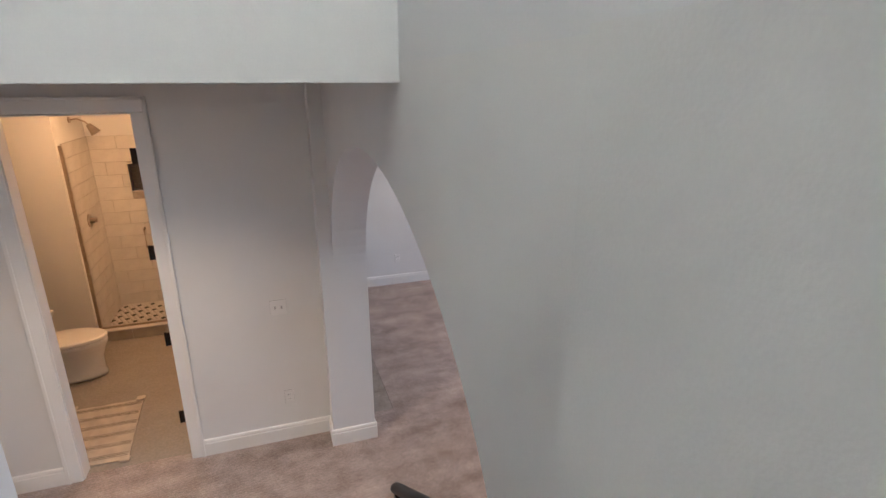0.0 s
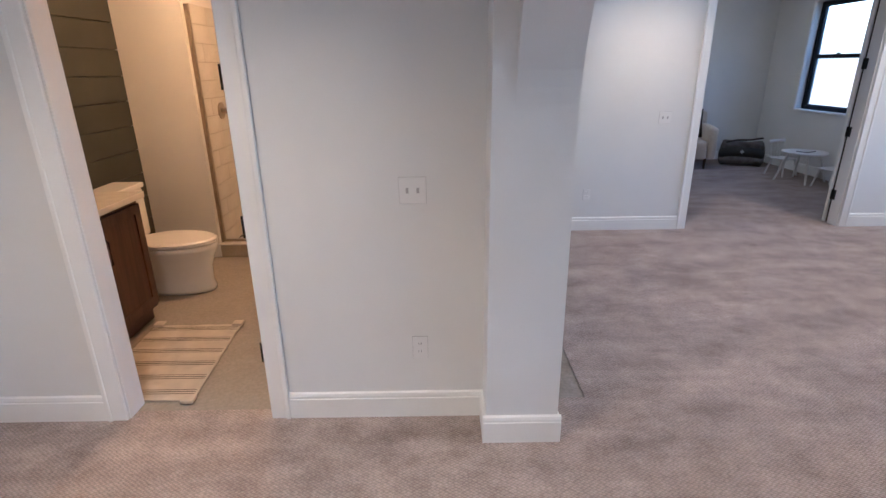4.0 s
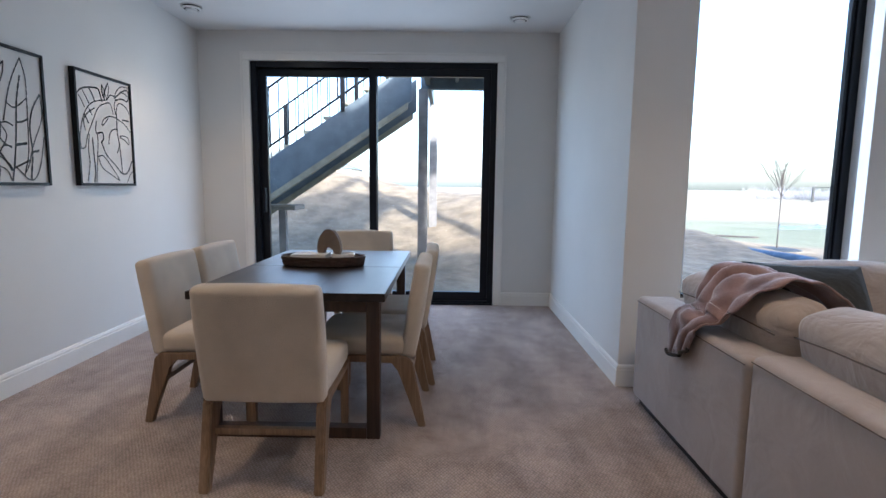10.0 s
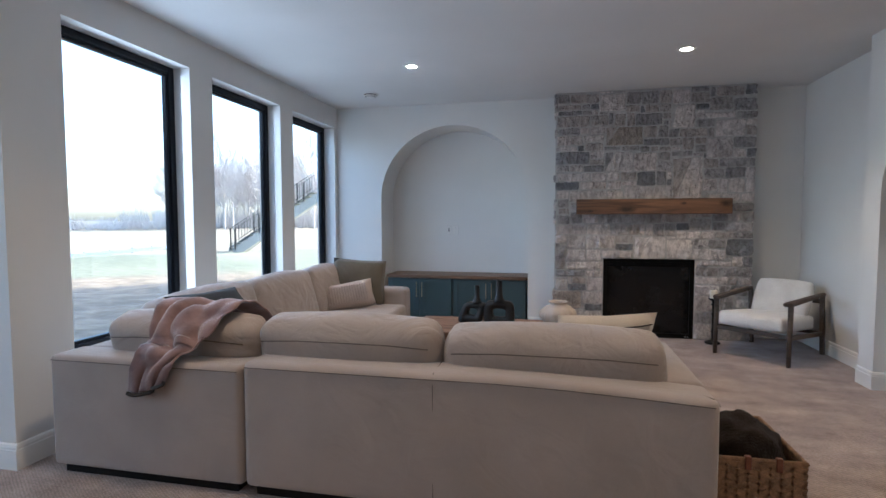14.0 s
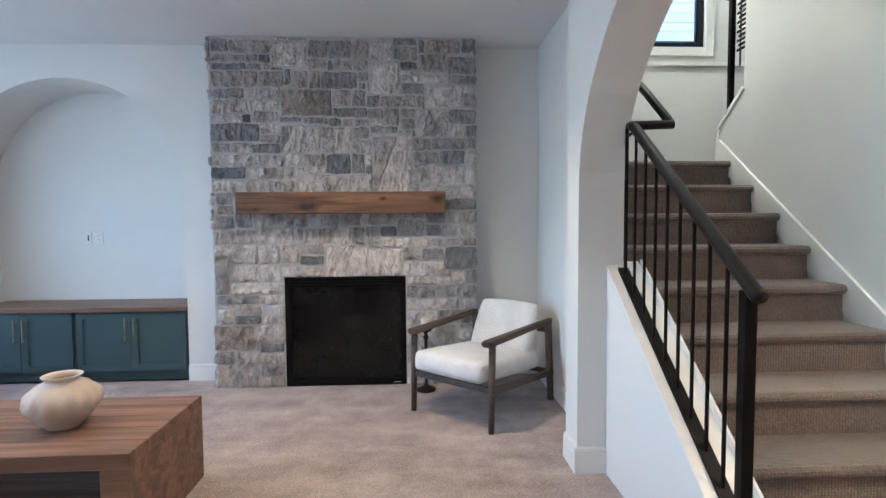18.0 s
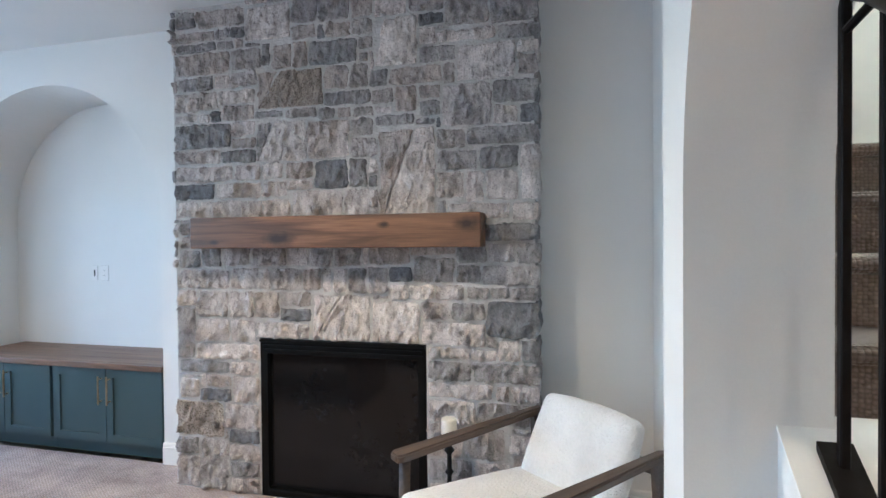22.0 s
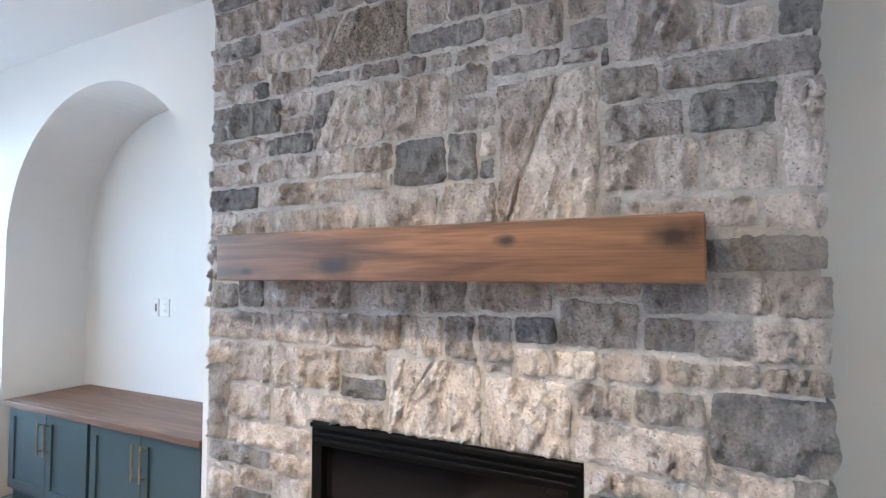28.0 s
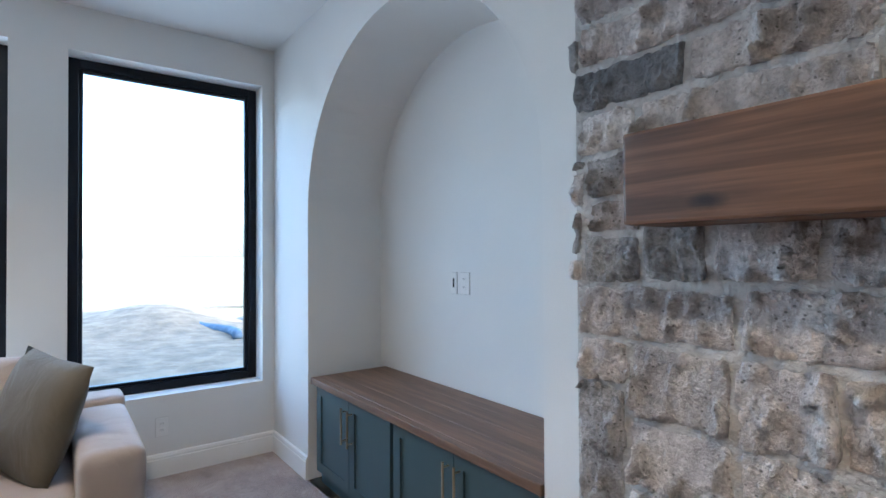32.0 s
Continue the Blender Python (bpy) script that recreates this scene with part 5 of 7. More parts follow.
seat_block("base", 2.627, 4.60, 2.10, 2.868, 0.045, 0.26, r=0.02, bulge=0)
seat_block("base", 4.62, 5.398, 0.04, 2.868, 0.045, 0.26, r=0.02, bulge=0)
for x0, x1 in ((2.63, 3.605), (3.61, 4.60)):
    seat_block("seat_cushion", x0, x1, 2.05, 2.868, 0.262, 0.44, r=0.05, bulge=0.02)
for y0, y1 in ((0.045, 1.02), (1.03, 2.045)):
    seat_block("seat_cushion", 4.58, 5.398, y0, y1, 0.262, 0.44, r=0.05, bulge=0.02)
seat_block("seat_cushion", 4.61, 5.398, 2.05, 2.868, 0.262, 0.44, r=0.05, bulge=0.02)
def back_cushion(x, y, z, w, rz, lean=14, t=0.21, h=0.46):
    m = pose(x, y, z, 90 - lean, 0, rz)
    c = part("back_cushion", soft_box(-w / 2, w / 2, -h / 2, h / 2, -t / 2, t / 2, r=0.075, bulge=0.035, seg=4, m=m), SOFASOFT, sofa, smooth=True)
    loop = [m @ Vector(p) for p in ((-w / 2 + 0.03, h / 2 - 0.075, -t / 2 - 0.012), (-w / 4, h / 2 - 0.06, -t / 2 - 0.020), (0, h / 2 - 0.058, -t / 2 - 0.022), (w / 4, h / 2 - 0.06, -t / 2 - 0.020), (w / 2 - 0.03, h / 2 - 0.075, -t / 2 - 0.012))]
    part("piping", tube(loop, 0.003, 6), SEAM, c, smooth=True)
    return c
back_cushion(3.075, 2.80, 0.590, 0.95, 0)
back_cushion(4.055, 2.80, 0.603, 0.91, 0)
back_cushion(4.98, 2.80, 0.59, 0.86, 0, 17)
for yy, w in ((2.18, 0.94), (1.25, 0.92), (0.42, 0.72)):
    back_cushion(5.34, yy, 0.625, w, -90, 16)
part("plinth", box(2.45, 4.46, 2.90, 3.05, 0.0, 0.045), BLACK, sofa)
part("plinth", box(4.56, 5.58, 2.90, 3.05, 0.0, 0.045), BLACK, sofa)
part("plinth", box(5.42, 5.58, -0.14, 2.89, 0.0, 0.045), BLACK, sofa)
part("plinth", box(2.45, 2.58, 2.10, 2.89, 0.0, 0.045), BLACK, sofa)
part("foot", box(4.66, 4.74, -0.15, -0.07, 0.0, 0.045), BLACK, sofa)
for ax, ay, bx_, by_, z in ((3.30, 3.087, 4.49, 3.087, 0.629), (4.53, 3.087, 5.61, 3.087, 0.604)):
    part("piping", tube([(ax, ay, z), (bx_, by_, z)], 0.0022, 6), SEAM, sofa)
part("seam", tube([(3.575, 3.086, 0.07), (3.575, 3.087, 0.60), (3.575, 3.07, 0.653), (3.575, 2.9, 0.658)], 0.0022, 6), SEAM, sofa)
part("piping", tube([(2.44, 3.087, 0.590), (2.70, 3.087, 0.606), (3.0, 3.087, 0.621), (3.30, 3.087, 0.629)], 0.0022, 6), SEAM, sofa)
part("piping", tube([(2.418, 2.10, 0.594), (2.418, 3.06, 0.590)], 0.0022, 6), SEAM, sofa)
part("piping", tube([(2.60, 2.10, 0.619), (2.60, 2.86, 0.621), (2.44, 3.06, 0.617)], 0.0022, 6), SEAM, sofa)

p1 = thing("throw_pillow", "olive green linen pillow against the sofa arm", "pillow")
part("cover", pillow(0.55, 0.52, 0.17, pose(5.06, 0.17, 0.665, 72, 0, 206) @ pose(0, 0, 0, 0, 0, -5)), GREENPILLOW, p1, smooth=True)
p2 = thing("lumbar_pillow", "oatmeal lumbar pillow with pleated rows", "pillow")
lm = pose(5.07, 0.50, 0.575, 66, 0, 206) @ pose(0, 0, 0, 0, 0, 9)
part("cover", pillow(0.56, 0.28, 0.15, lm), PINKPILLOW, p2, smooth=True)
for k in range(17):
    u = -0.2 + 0.025 * k
    part("pleat", tube([lm @ Vector((u, -0.085, 0.078 - 0.3 * u * u)), lm @ Vector((u, 0.0, 0.083 - 0.3 * u * u)), lm @ Vector((u, 0.085, 0.078 - 0.3 * u * u))], 0.005, 6), PINKPILLOW, p2)
p3 = thing("throw_pillow", "slate grey linen pillow on the corner seat", "pillow")
part("cover", pillow(0.50, 0.52, 0.16, pose(4.985, 2.535, 0.705, 46, 0, -104)), SLATEPILLOW, p3, smooth=True)
p4 = thing("striped_pillow", "cream pillow with dark stripes beside the sofa arm", "pillow")
sm = pose(2.83, 2.60, 0.655, 72, 0, 20)
part("cover", pillow(0.50, 0.46, 0.15, sm), CREAM, p4, smooth=True)
for k, face in [(k, face) for k in range(7) for face in (1, -1)]:
    v = -0.18 + 0.06 * k
    pts = []
    for q in range(9):
        u = -0.22 + 0.055 * q
        e = max(0.0, (1 - abs(u / 0.25) ** 2.6) * (1 - abs(v / 0.23) ** 2.6))
        pts.append(sm @ Vector((u, v, face * (0.075 * e ** 0.55 + 0.002))))
    part("stripe", tube(pts, 0.006, 6, 0.4), STRIPE, p4)

# throw over the corner cushion
def drape():
    """A bunched throw that lies over the cushion and hangs down the sofa's back."""
    root = thing("throw_blanket", "dusty rose throw blanket draped over the sofa corner", "blanket")
    line = ((2.64, 0.73), (2.69, 0.81), (2.76, 0.855), (2.84, 0.872), (2.92, 0.855), (2.985, 0.79), (3.015, 0.72), (3.05, 0.685), (3.090, 0.670), (3.108, 0.60), (3.112, 0.49))
    bm = bmesh.new()
    nu, nv = 44, 60
    rows = []
    for b in range(nv + 1):
        v = b / nv
        q = v * (len(line) - 1)
        k = min(int(q), len(line) - 2)
        f = q - k
        y, z = line[k][0] * (1 - f) + line[k + 1][0] * f, line[k][1] * (1 - f) + line[k + 1][1] * f
        dy, dz = line[k + 1][0] - line[k][0], line[k + 1][1] - line[k][1]
        ln = math.hypot(dy, dz)
        ny, nz_ = -dz / ln, dy / ln
        left, right = 5.05 + 0.06 * v + 0.02 * math.sin(6 * v), 4.58 + 0.31 * v ** 1.3 + 0.015 * math.sin(9 * v)
        row = []
        for a in range(nu + 1):
            u = a / nu
            x = left + (right - left) * u
            s = u * 15 + 7 * v + 6.5 * noise.noise((u * 2.6, v * 3.2, 1.0))
            fold = 0.021 * (1 + math.sin(s)) * (0.5 + 0.6 * abs(noise.noise((u * 2, v * 4, 7.0))) * 2) + 0.008 * (1 + noise.noise((u * 6, v * 7, 5.0)))
            fold *= 1 - 0.55 * v ** 3
            z_low = max(0.0, (v - 0.85) / 0.15) * (0.03 * math.sin(u * 3.1 + 0.4) - 0.05 * u)
            row.append(bm.verts.new((x + 0.012 * math.cos(s), y + ny * fold, z + nz_ * fold - z_low)))
        rows.append(row)
    for b in range(nv):
        for a in range(nu):
            bm.faces.new((rows[b][a], rows[b][a + 1], rows[b + 1][a + 1], rows[b + 1][a]))
    cloth = part("cloth", bm, THROW, root, smooth=True)
    cloth.modifiers.new("thick", "SOLIDIFY").thickness = 0.008
    hem = [tuple(v.co + Vector((0, 0.004, -0.004))) for v in rows_tail(cloth, nu)]
    # Dark roll draws the shadow along the hanging edge.
    part("edge_shade", tube(hem, 0.009, 6), STRIPE, root, "dark roll drawn for the shadow along the edge", smooth=True)
    return root


def rows_tail(cloth, nu):
    return list(cloth.data.vertices)[-(nu + 1):]


drape()

# ---- coffee table ----
ct = thing("coffee_table", "thick rustic oak waterfall coffee table with lower shelf", "coffee table")
for k in range(5):
    y0 = 0.57 + 0.136 * k
    part("top_plank", box(2.585, 4.235, y0 + 0.001, y0 + 0.135, 0.365, 0.43, 0.004), TABLEWOOD, ct)
part("side_slab", box(2.585, 2.70, 0.57, 1.25, 0.0, 0.364, 0.005), TABLEWOOD, ct)
part("side_slab", box(4.12, 4.235, 0.57, 1.25, 0.0, 0.364, 0.005), TABLEWOOD, ct)
part("shelf", box(2.70, 4.12, 0.62, 1.20, 0.09, 0.14, 0.004), TABLEWOOD, ct)

def ribbed_vase(x, y, z):
    root = thing("ribbed_vase", "round matte cream ribbed vase on the coffee table", "vase", pose(x, y, z) @ Matrix.Diagonal((1.2, 1.2, 1.05, 1)))
    prof = [(0.055, 0.0), (0.058, 0.006), (0.085, 0.04), (0.115, 0.085), (0.122, 0.115), (0.115, 0.145), (0.085, 0.178), (0.056, 0.193), (0.052, 0.203), (0.064, 0.213), (0.066, 0.218), (0.058, 0.218), (0.048, 0.205), (0.05, 0.19), (0.1, 0.14), (0.1, 0.06), (0.02, 0.02)]
    bm = lathe(prof, 60)
    for v in bm.verts:
        r = math.hypot(v.co.x, v.co.y)
        if r > 0.09 and 0.03 < v.co.z < 0.185:
            k = 1 + 0.055 * math.cos(15 * math.atan2(v.co.y, v.co.x)) * math.sin((v.co.z - 0.03) / 0.155 * math.pi)
            v.co.x, v.co.y = v.co.x * k, v.co.y * k
    part("body", bm, CERAMIC, root, smooth=True)
    return root
ribbed_vase(3.03, 0.94, 0.43)

def loop_vase(x, y, z, s, turn, label, bend=0.0):
    """A black bottle with a square loop for a body."""
    root = thing("loop_vase", label, "vase", pose(x, y, z, 0, 0, turn), "black loop vases on the coffee table")
    bm = bmesh.new()
    w, h, t = 0.115 * s, 0.20 * s, 0.034 * s
    outer, inner = [], []
    for k in range(48):
        a = 2 * math.pi * k / 48
        c, sn = math.cos(a), math.sin(a)
        e = 0.42
        ox, oz = w * math.copysign(abs(c) ** e, c), h / 2 * math.copysign(abs(sn) ** e, sn)
        ix, iz = 0.44 * w * math.copysign(abs(c) ** 0.6, c), 0.36 * h / 2 * math.copysign(abs(sn) ** 0.6, sn) + 0.01 * s
        outer.append((ox * (1 - 0.10 * max(0, oz / h)) + bend * oz, oz + h / 2))
        inner.append((ix + bend * iz, iz + h / 2))
    rings = []
    for pts, d in ((outer, -1), (outer, 1), (inner, 1), (inner, -1)):
        k = 0.93 if pts is outer else 1.0
        rings.append([bm.verts.new((p[0] * k if abs(d) == 2 else p[0], d * t, p[1])) for p in pts])
    for r in range(4):
        A, B = rings[r], rings[(r + 1) % 4]
        for k in range(48):
            bm.faces.new((A[k], A[(k + 1) % 48], B[(k + 1) % 48], B[k]))
    bmesh.ops.bevel(bm, geom=[e for e in bm.edges if e.calc_face_angle(0) > 0.9], offset=0.012 * s, segments=3, affect="EDGES")
    part("body", bm, BLACKCERAMIC, root, smooth=True)
    nx = bend * h * 0.6
    part("neck", lathe([(0.055 * s, h * 0.95), (0.034 * s, h * 1.08), (0.024 * s, h * 1.25), (0.021 * s, h * 1.75), (0.024 * s, h * 1.78), (0.017 * s, h * 1.78), (0.016 * s, h * 1.5)], 24, Matrix.Translation((nx, 0, 0))), BLACKCERAMIC, root, smooth=True)
    return root
loop_vase(3.51, 0.95, 0.43, 1.1, 180, "tall matte black ceramic loop vase on the coffee table")
loop_vase(3.75, 0.84, 0.43, 0.93, 165, "short matte black ceramic loop vase on the coffee table", 0.35)

# ---- lounge chair ----
lc = thing("lounge_chair", "white boucle lounge chair with grey-brown ash wood frame", "armchair", pose(0.985, -0.375, 0, 0, 0, 48))
def cushion_between(p, q, w, t, name):
    p, q = Vector(p), Vector(q)
    d = q - p
    ang = math.degrees(math.atan2(d.z, d.x))
    m = Matrix.Translation((p + q) / 2) @ pose(0, 0, 0, 0, -ang, 0)
    part(name, soft_box(-d.length / 2, d.length / 2, -w / 2, w / 2, -t / 2, t / 2, r=0.045, bulge=0.018, seg=4, m=m), WHITEBOUCLE, lc, smooth=True)
cushion_between((-0.30, 0, 0.315), (0.45, 0, 0.375), 0.56, 0.135, "seat_cushion")
cushion_between((-0.185, 0, 0.36), (-0.365, 0, 0.695), 0.49, 0.10, "back_cushion")
for s in (-1, 1):
    part("front_leg", cyl((0.40, s * 0.325, 0.0), (0.385, s * 0.325, 0.555), 0.019, 0.023, 14), GREYWOOD, lc, smooth=True)
    part("rear_leg", prism([(-0.405, 0.0), (-0.365, 0.0), (-0.315, 0.575), (-0.365, 0.585)], "y", s * 0.325 - 0.016, s * 0.325 + 0.016), GREYWOOD, lc)
    arm = [(0.45, s * 0.31 + 0.03), (0.43, s * 0.31 + 0.045), (-0.36, s * 0.33 + 0.022), (-0.385, s * 0.33), (-0.36, s * 0.33 - 0.022), (0.43, s * 0.31 - 0.035), (0.45, s * 0.31 - 0.02)]
    bm = prism(arm, "z", 0.0, 0.034)
    bmesh.ops.bevel(bm, geom=list(bm.edges), offset=0.008, segments=2, affect="EDGES")
    bmesh.ops.transform(bm, matrix=Matrix.Translation((0, 0, 0.565)) @ pose(0, 0, 0, 0, 2.2, 0), verts=bm.verts)
    part("armrest", bm, GREYWOOD, lc)
    part("side_rail", prism([(-0.41, 0.185), (-0.40, 0.225), (0.39, 0.285), (0.40, 0.245)], "y", s * 0.325 - 0.012, s * 0.325 + 0.012), GREYWOOD, lc)
part("front_rail", box(0.375, 0.40, -0.31, 0.31, 0.245, 0.285, 0.004), GREYWOOD, lc)
part("rear_rail", box(-0.40, -0.375, -0.31, 0.31, 0.19, 0.225, 0.004), GREYWOOD, lc)
part("back_slat", box(-0.40, -0.37, -0.31, 0.31, 0.50, 0.545, 0.004), GREYWOOD, lc)

cs = thing("candle_stand", "black turned candle stand with an ivory pillar candle", "candle holder", pose(1.40, -0.72, 0))
part("stand", lathe([(0.075, 0.0), (0.078, 0.012), (0.06, 0.022), (0.02, 0.04), (0.012, 0.06), (0.012, 0.11), (0.024, 0.125), (0.012, 0.14), (0.011, 0.30), (0.022, 0.315), (0.011, 0.33), (0.011, 0.40), (0.026, 0.42), (0.014, 0.435), (0.014, 0.455), (0.048, 0.475), (0.05, 0.485), (0.02, 0.486)], 24), BLACK, cs, smooth=True)
part("candle", lathe([(0.036, 0.487), (0.037, 0.50), (0.037, 0.565), (0.033, 0.57), (0.01, 0.566)], 24), WAX, cs, smooth=True)

# ---- basket with a fur throw ----
bk = thing("storage_basket", "rectangular tan woven basket with leather tabs beside the sofa", "basket", pose(2.205, 2.605, 0))
def weave_side(u0, u1, v, along, z1, name):
    bm = bmesh.new()
    n = max(6, int((u1 - u0) / 0.04))
    for i in range(n):
        for j in range(10):
            a, b = u0 + (u1 - u0) * i / n, u0 + (u1 - u0) * (i + 1) / n
            za, zb = z1 * j / 10, z1 * (j + 1) / 10
            tilt = 22 if i % 2 else -22
            m = Matrix.Translation((((a + b) / 2, v, (za + zb) / 2) if along == "x" else (v, (a + b) / 2, (za + zb) / 2)))
            m = m @ (pose(0, 0, 0, 0, tilt, 0) if along == "x" else pose(0, 0, 0, tilt, 0, 0))
            s = ((b - a) * 1.12, 0.012, (zb - za) * 0.86) if along == "x" else (0.012, (b - a) * 1.12, (zb - za) * 0.86)
            add_box(bm, -s[0] / 2, s[0] / 2, -s[1] / 2, s[1] / 2, -s[2] / 2, s[2] / 2, 0.0, 1, m)
    tagged(part(name, bm, WICKER, bk), kind="stuff")
weave_side(-0.17, 0.17, 0.26, "x", 0.30, "woven_side")
weave_side(-0.17, 0.17, -0.26, "x", 0.30, "woven_side")
weave_side(-0.26, 0.26, -0.18, "y", 0.30, "woven_side")
weave_side(-0.26, 0.26, 0.18, "y", 0.30, "woven_side")
part("base", box(-0.175, 0.175, -0.255, 0.255, 0.004, 0.02), WICKER, bk)
part("rim", tube([(-0.18, -0.26, 0.303), (0.18, -0.26, 0.303), (0.18, 0.26, 0.303), (-0.18, 0.26, 0.303), (-0.18, -0.26, 0.303)], 0.011, 8), WICKER, bk)
for xx, yy in ((-0.09, 0.262), (0.03, 0.262), (-0.09, -0.262), (0.03, -0.262)):
    part("leather_tab", box(xx, xx + 0.026, yy - 0.012, yy + 0.012, 0.262, 0.321, 0.003, 1), LEATHER, bk)
bm = bmesh.new()
bmesh.ops.create_icosphere(bm, subdivisions=4, radius=1.0)
for v in bm.verts:
    p = v.co
    k = 1 + 0.16 * noise.noise(p * 2.2) + 0.07 * noise.noise(p * 6) + 0.03 * noise.noise(p * 15)
    v.co = Vector((p.x * 0.165 * k - 0.01, p.y * 0.225 * k, 0.265 + p.z * 0.135 * k))
fur = solid("fur_throw", bm, FUR, "dark brown faux fur throw bunched in the basket", "blanket", smooth=True)
fur.matrix_basis = pose(2.205, 2.605, 0)

# ---- dining nook ----
dt = thing("dining_table", "dark walnut dining table with sled-frame legs", "dining table")
part("tabletop", box(5.06, 5.868, 4.47, 5.41, 0.697, 0.737, 0.004), DARKWOOD, dt)
part("tabletop", box(5.872, 6.68, 4.47, 5.41, 0.697, 0.737, 0.004), DARKWOOD, dt)
part("apron", box(5.14, 6.60, 4.53, 4.56, 0.637, 0.696, 0.003), LEGWOOD, dt)
part("apron", box(5.14, 6.60, 5.31, 5.34, 0.637, 0.696, 0.003), LEGWOOD, dt)
for x in (5.10, 6.56):
    for y in (4.50, 5.30):
        part("leg", box(x, x + 0.065, y, y + 0.065, 0.0, 0.696, 0.004), LEGWOOD, dt)
    part("runner", box(x + 0.002, x + 0.063, 4.566, 5.299, 0.0, 0.055, 0.004), LEGWOOD, dt)
    part("cross_bar", box(x + 0.002, x + 0.063, 4.566, 5.299, 0.637, 0.695, 0.004), LEGWOOD, dt)


def dining_chair():
    root = thing("dining_chair", "cream upholstered dining chair with washed oak legs", "chair", pose(0, 0, 0), "chairs round the dining table")
    part("seat", soft_box(-0.25, 0.26, -0.245, 0.245, 0.375, 0.475, r=0.03, bulge=0.012, seg=3), CREAM, root, smooth=True)
    m = pose(-0.262, 0, 0.597, 0, -9, 0)
    part("backrest", soft_box(-0.04, 0.04, -0.25, 0.25, -0.235, 0.255, r=0.03, bulge=0.008, seg=4, m=m), CREAM, root, smooth=True)
    for s in (-1, 1):
        y0, y1 = s * 0.232 - 0.02, s * 0.232 + 0.02
        bm = prism([(-0.325, 0.0), (-0.285, 0.0), (-0.185, 0.30), (-0.15, 0.345), (0.245, 0.345), (0.245, 0.378), (-0.22, 0.378), (-0.255, 0.35)], "y", y0, y1)
        bmesh.ops.bevel(bm, geom=list(bm.edges), offset=0.005, segments=2, affect="EDGES")
        part("rear_leg", bm, ASHWOOD, root)
        bm = prism([(0.205, 0.345), (0.245, 0.345), (0.235, 0.0), (0.208, 0.0)], "y", y0 + 0.002, y1 - 0.002)
        part("front_leg", bm, ASHWOOD, root)
    part("rear_stretcher", box(-0.245, -0.215, -0.21, 0.21, 0.215, 0.243, 0.004), ASHWOOD, root)
    part("front_rail", box(0.215, 0.24, -0.21, 0.21, 0.345, 0.377, 0.003), ASHWOOD, root)
    return root


first = dining_chair()
first.matrix_basis = pose(4.945, 4.915, 0, 0, 0, 0)
for x, y, r in ((5.49, 5.42, -90), (6.03, 5.41, -91), (5.49, 4.605, 90), (6.05, 4.575, 91), (6.86, 4.91, 180)):
    copy_thing(first, pose(x, y, 0, 0, 0, r))

tray = thing("wicker_tray", "oval dark rattan tray on the dining table", "tray", pose(5.93, 4.965, 0.737, 0, 0, 90) @ Matrix.Scale(0.88, 4))
def oval(r, z, ax=0.285, ay=0.145, n=44, wob=0.0):
    return [((ax + wob * math.sin(9 * 2 * math.pi * k / n)) * math.cos(2 * math.pi * k / n), (ay + wob * math.sin(9 * 2 * math.pi * k / n)) * math.sin(2 * math.pi * k / n), z) for k in range(n + 1)]
part("base", prism([(0.275 * math.cos(2 * math.pi * k / 40), 0.135 * math.sin(2 * math.pi * k / 40)) for k in range(40)], "z", 0.0, 0.012), DARKWICKER, tray)
for k in range(5):
    part("coil", tube(oval(0, 0.012 + 0.013 * k, 0.285 + 0.003 * k, 0.145 + 0.003 * k, 44, 0.003 if k % 2 else -0.003), 0.009, 6), DARKWICKER, tray, smooth=True)
sc = thing("ring_sculpture", "taupe stoneware sculpture with a round hole on the tray", "sculpture", pose(5.95, 4.93, 0.748, 0, 0, 82))
bm = bmesh.new()
outer = [(0.075 * math.sin(a) * (1.0 + 0.15 * math.cos(a)), 0.085 - 0.105 * math.cos(a) + 0.025) for a in (2 * math.pi * k / 36 for k in range(36))]
inner = [(0.032 * math.sin(a), 0.055 - 0.032 * math.cos(a) + 0.012) for a in (2 * math.pi * k / 36 for k in range(36))]
rings = [[bm.verts.new((p[0], d * 0.02, max(0.0, p[1]))) for p in pts] for pts, d in ((outer, -1), (outer, 1), (inner, 1), (inner, -1))]
for r in range(4):
    for k in range(36):
        bm.faces.new((rings[r][k], rings[r][(k + 1) % 36], rings[(r + 1) % 4][(k + 1) % 36], rings[(r + 1) % 4][k]))
part("body", bm, TAUPE, sc, smooth=False)
bo = thing("stacked_book", "thick white book lying in the tray", "book", pose(5.92, 5.04, 0.748, 0, 0, 88))
part("cover", box(-0.11, 0.11, -0.075, 0.075, 0.0, 0.062, 0.003, 1), CANVAS, bo)
part("pages", box(-0.108, 0.112, -0.073, 0.077, 0.004, 0.056), PLASTIC, bo)
bd = thing("small_dish", "small white ceramic dish in the tray", "dish", pose(5.90, 4.835, 0.748) @ Matrix.Diagonal((1.5, 1.5, 2.3, 1)))
part("bowl", lathe([(0.03, 0.0), (0.045, 0.012), (0.05, 0.03), (0.046, 0.03), (0.04, 0.014), (0.005, 0.008)], 24), PORCELAIN, bd, smooth=True)


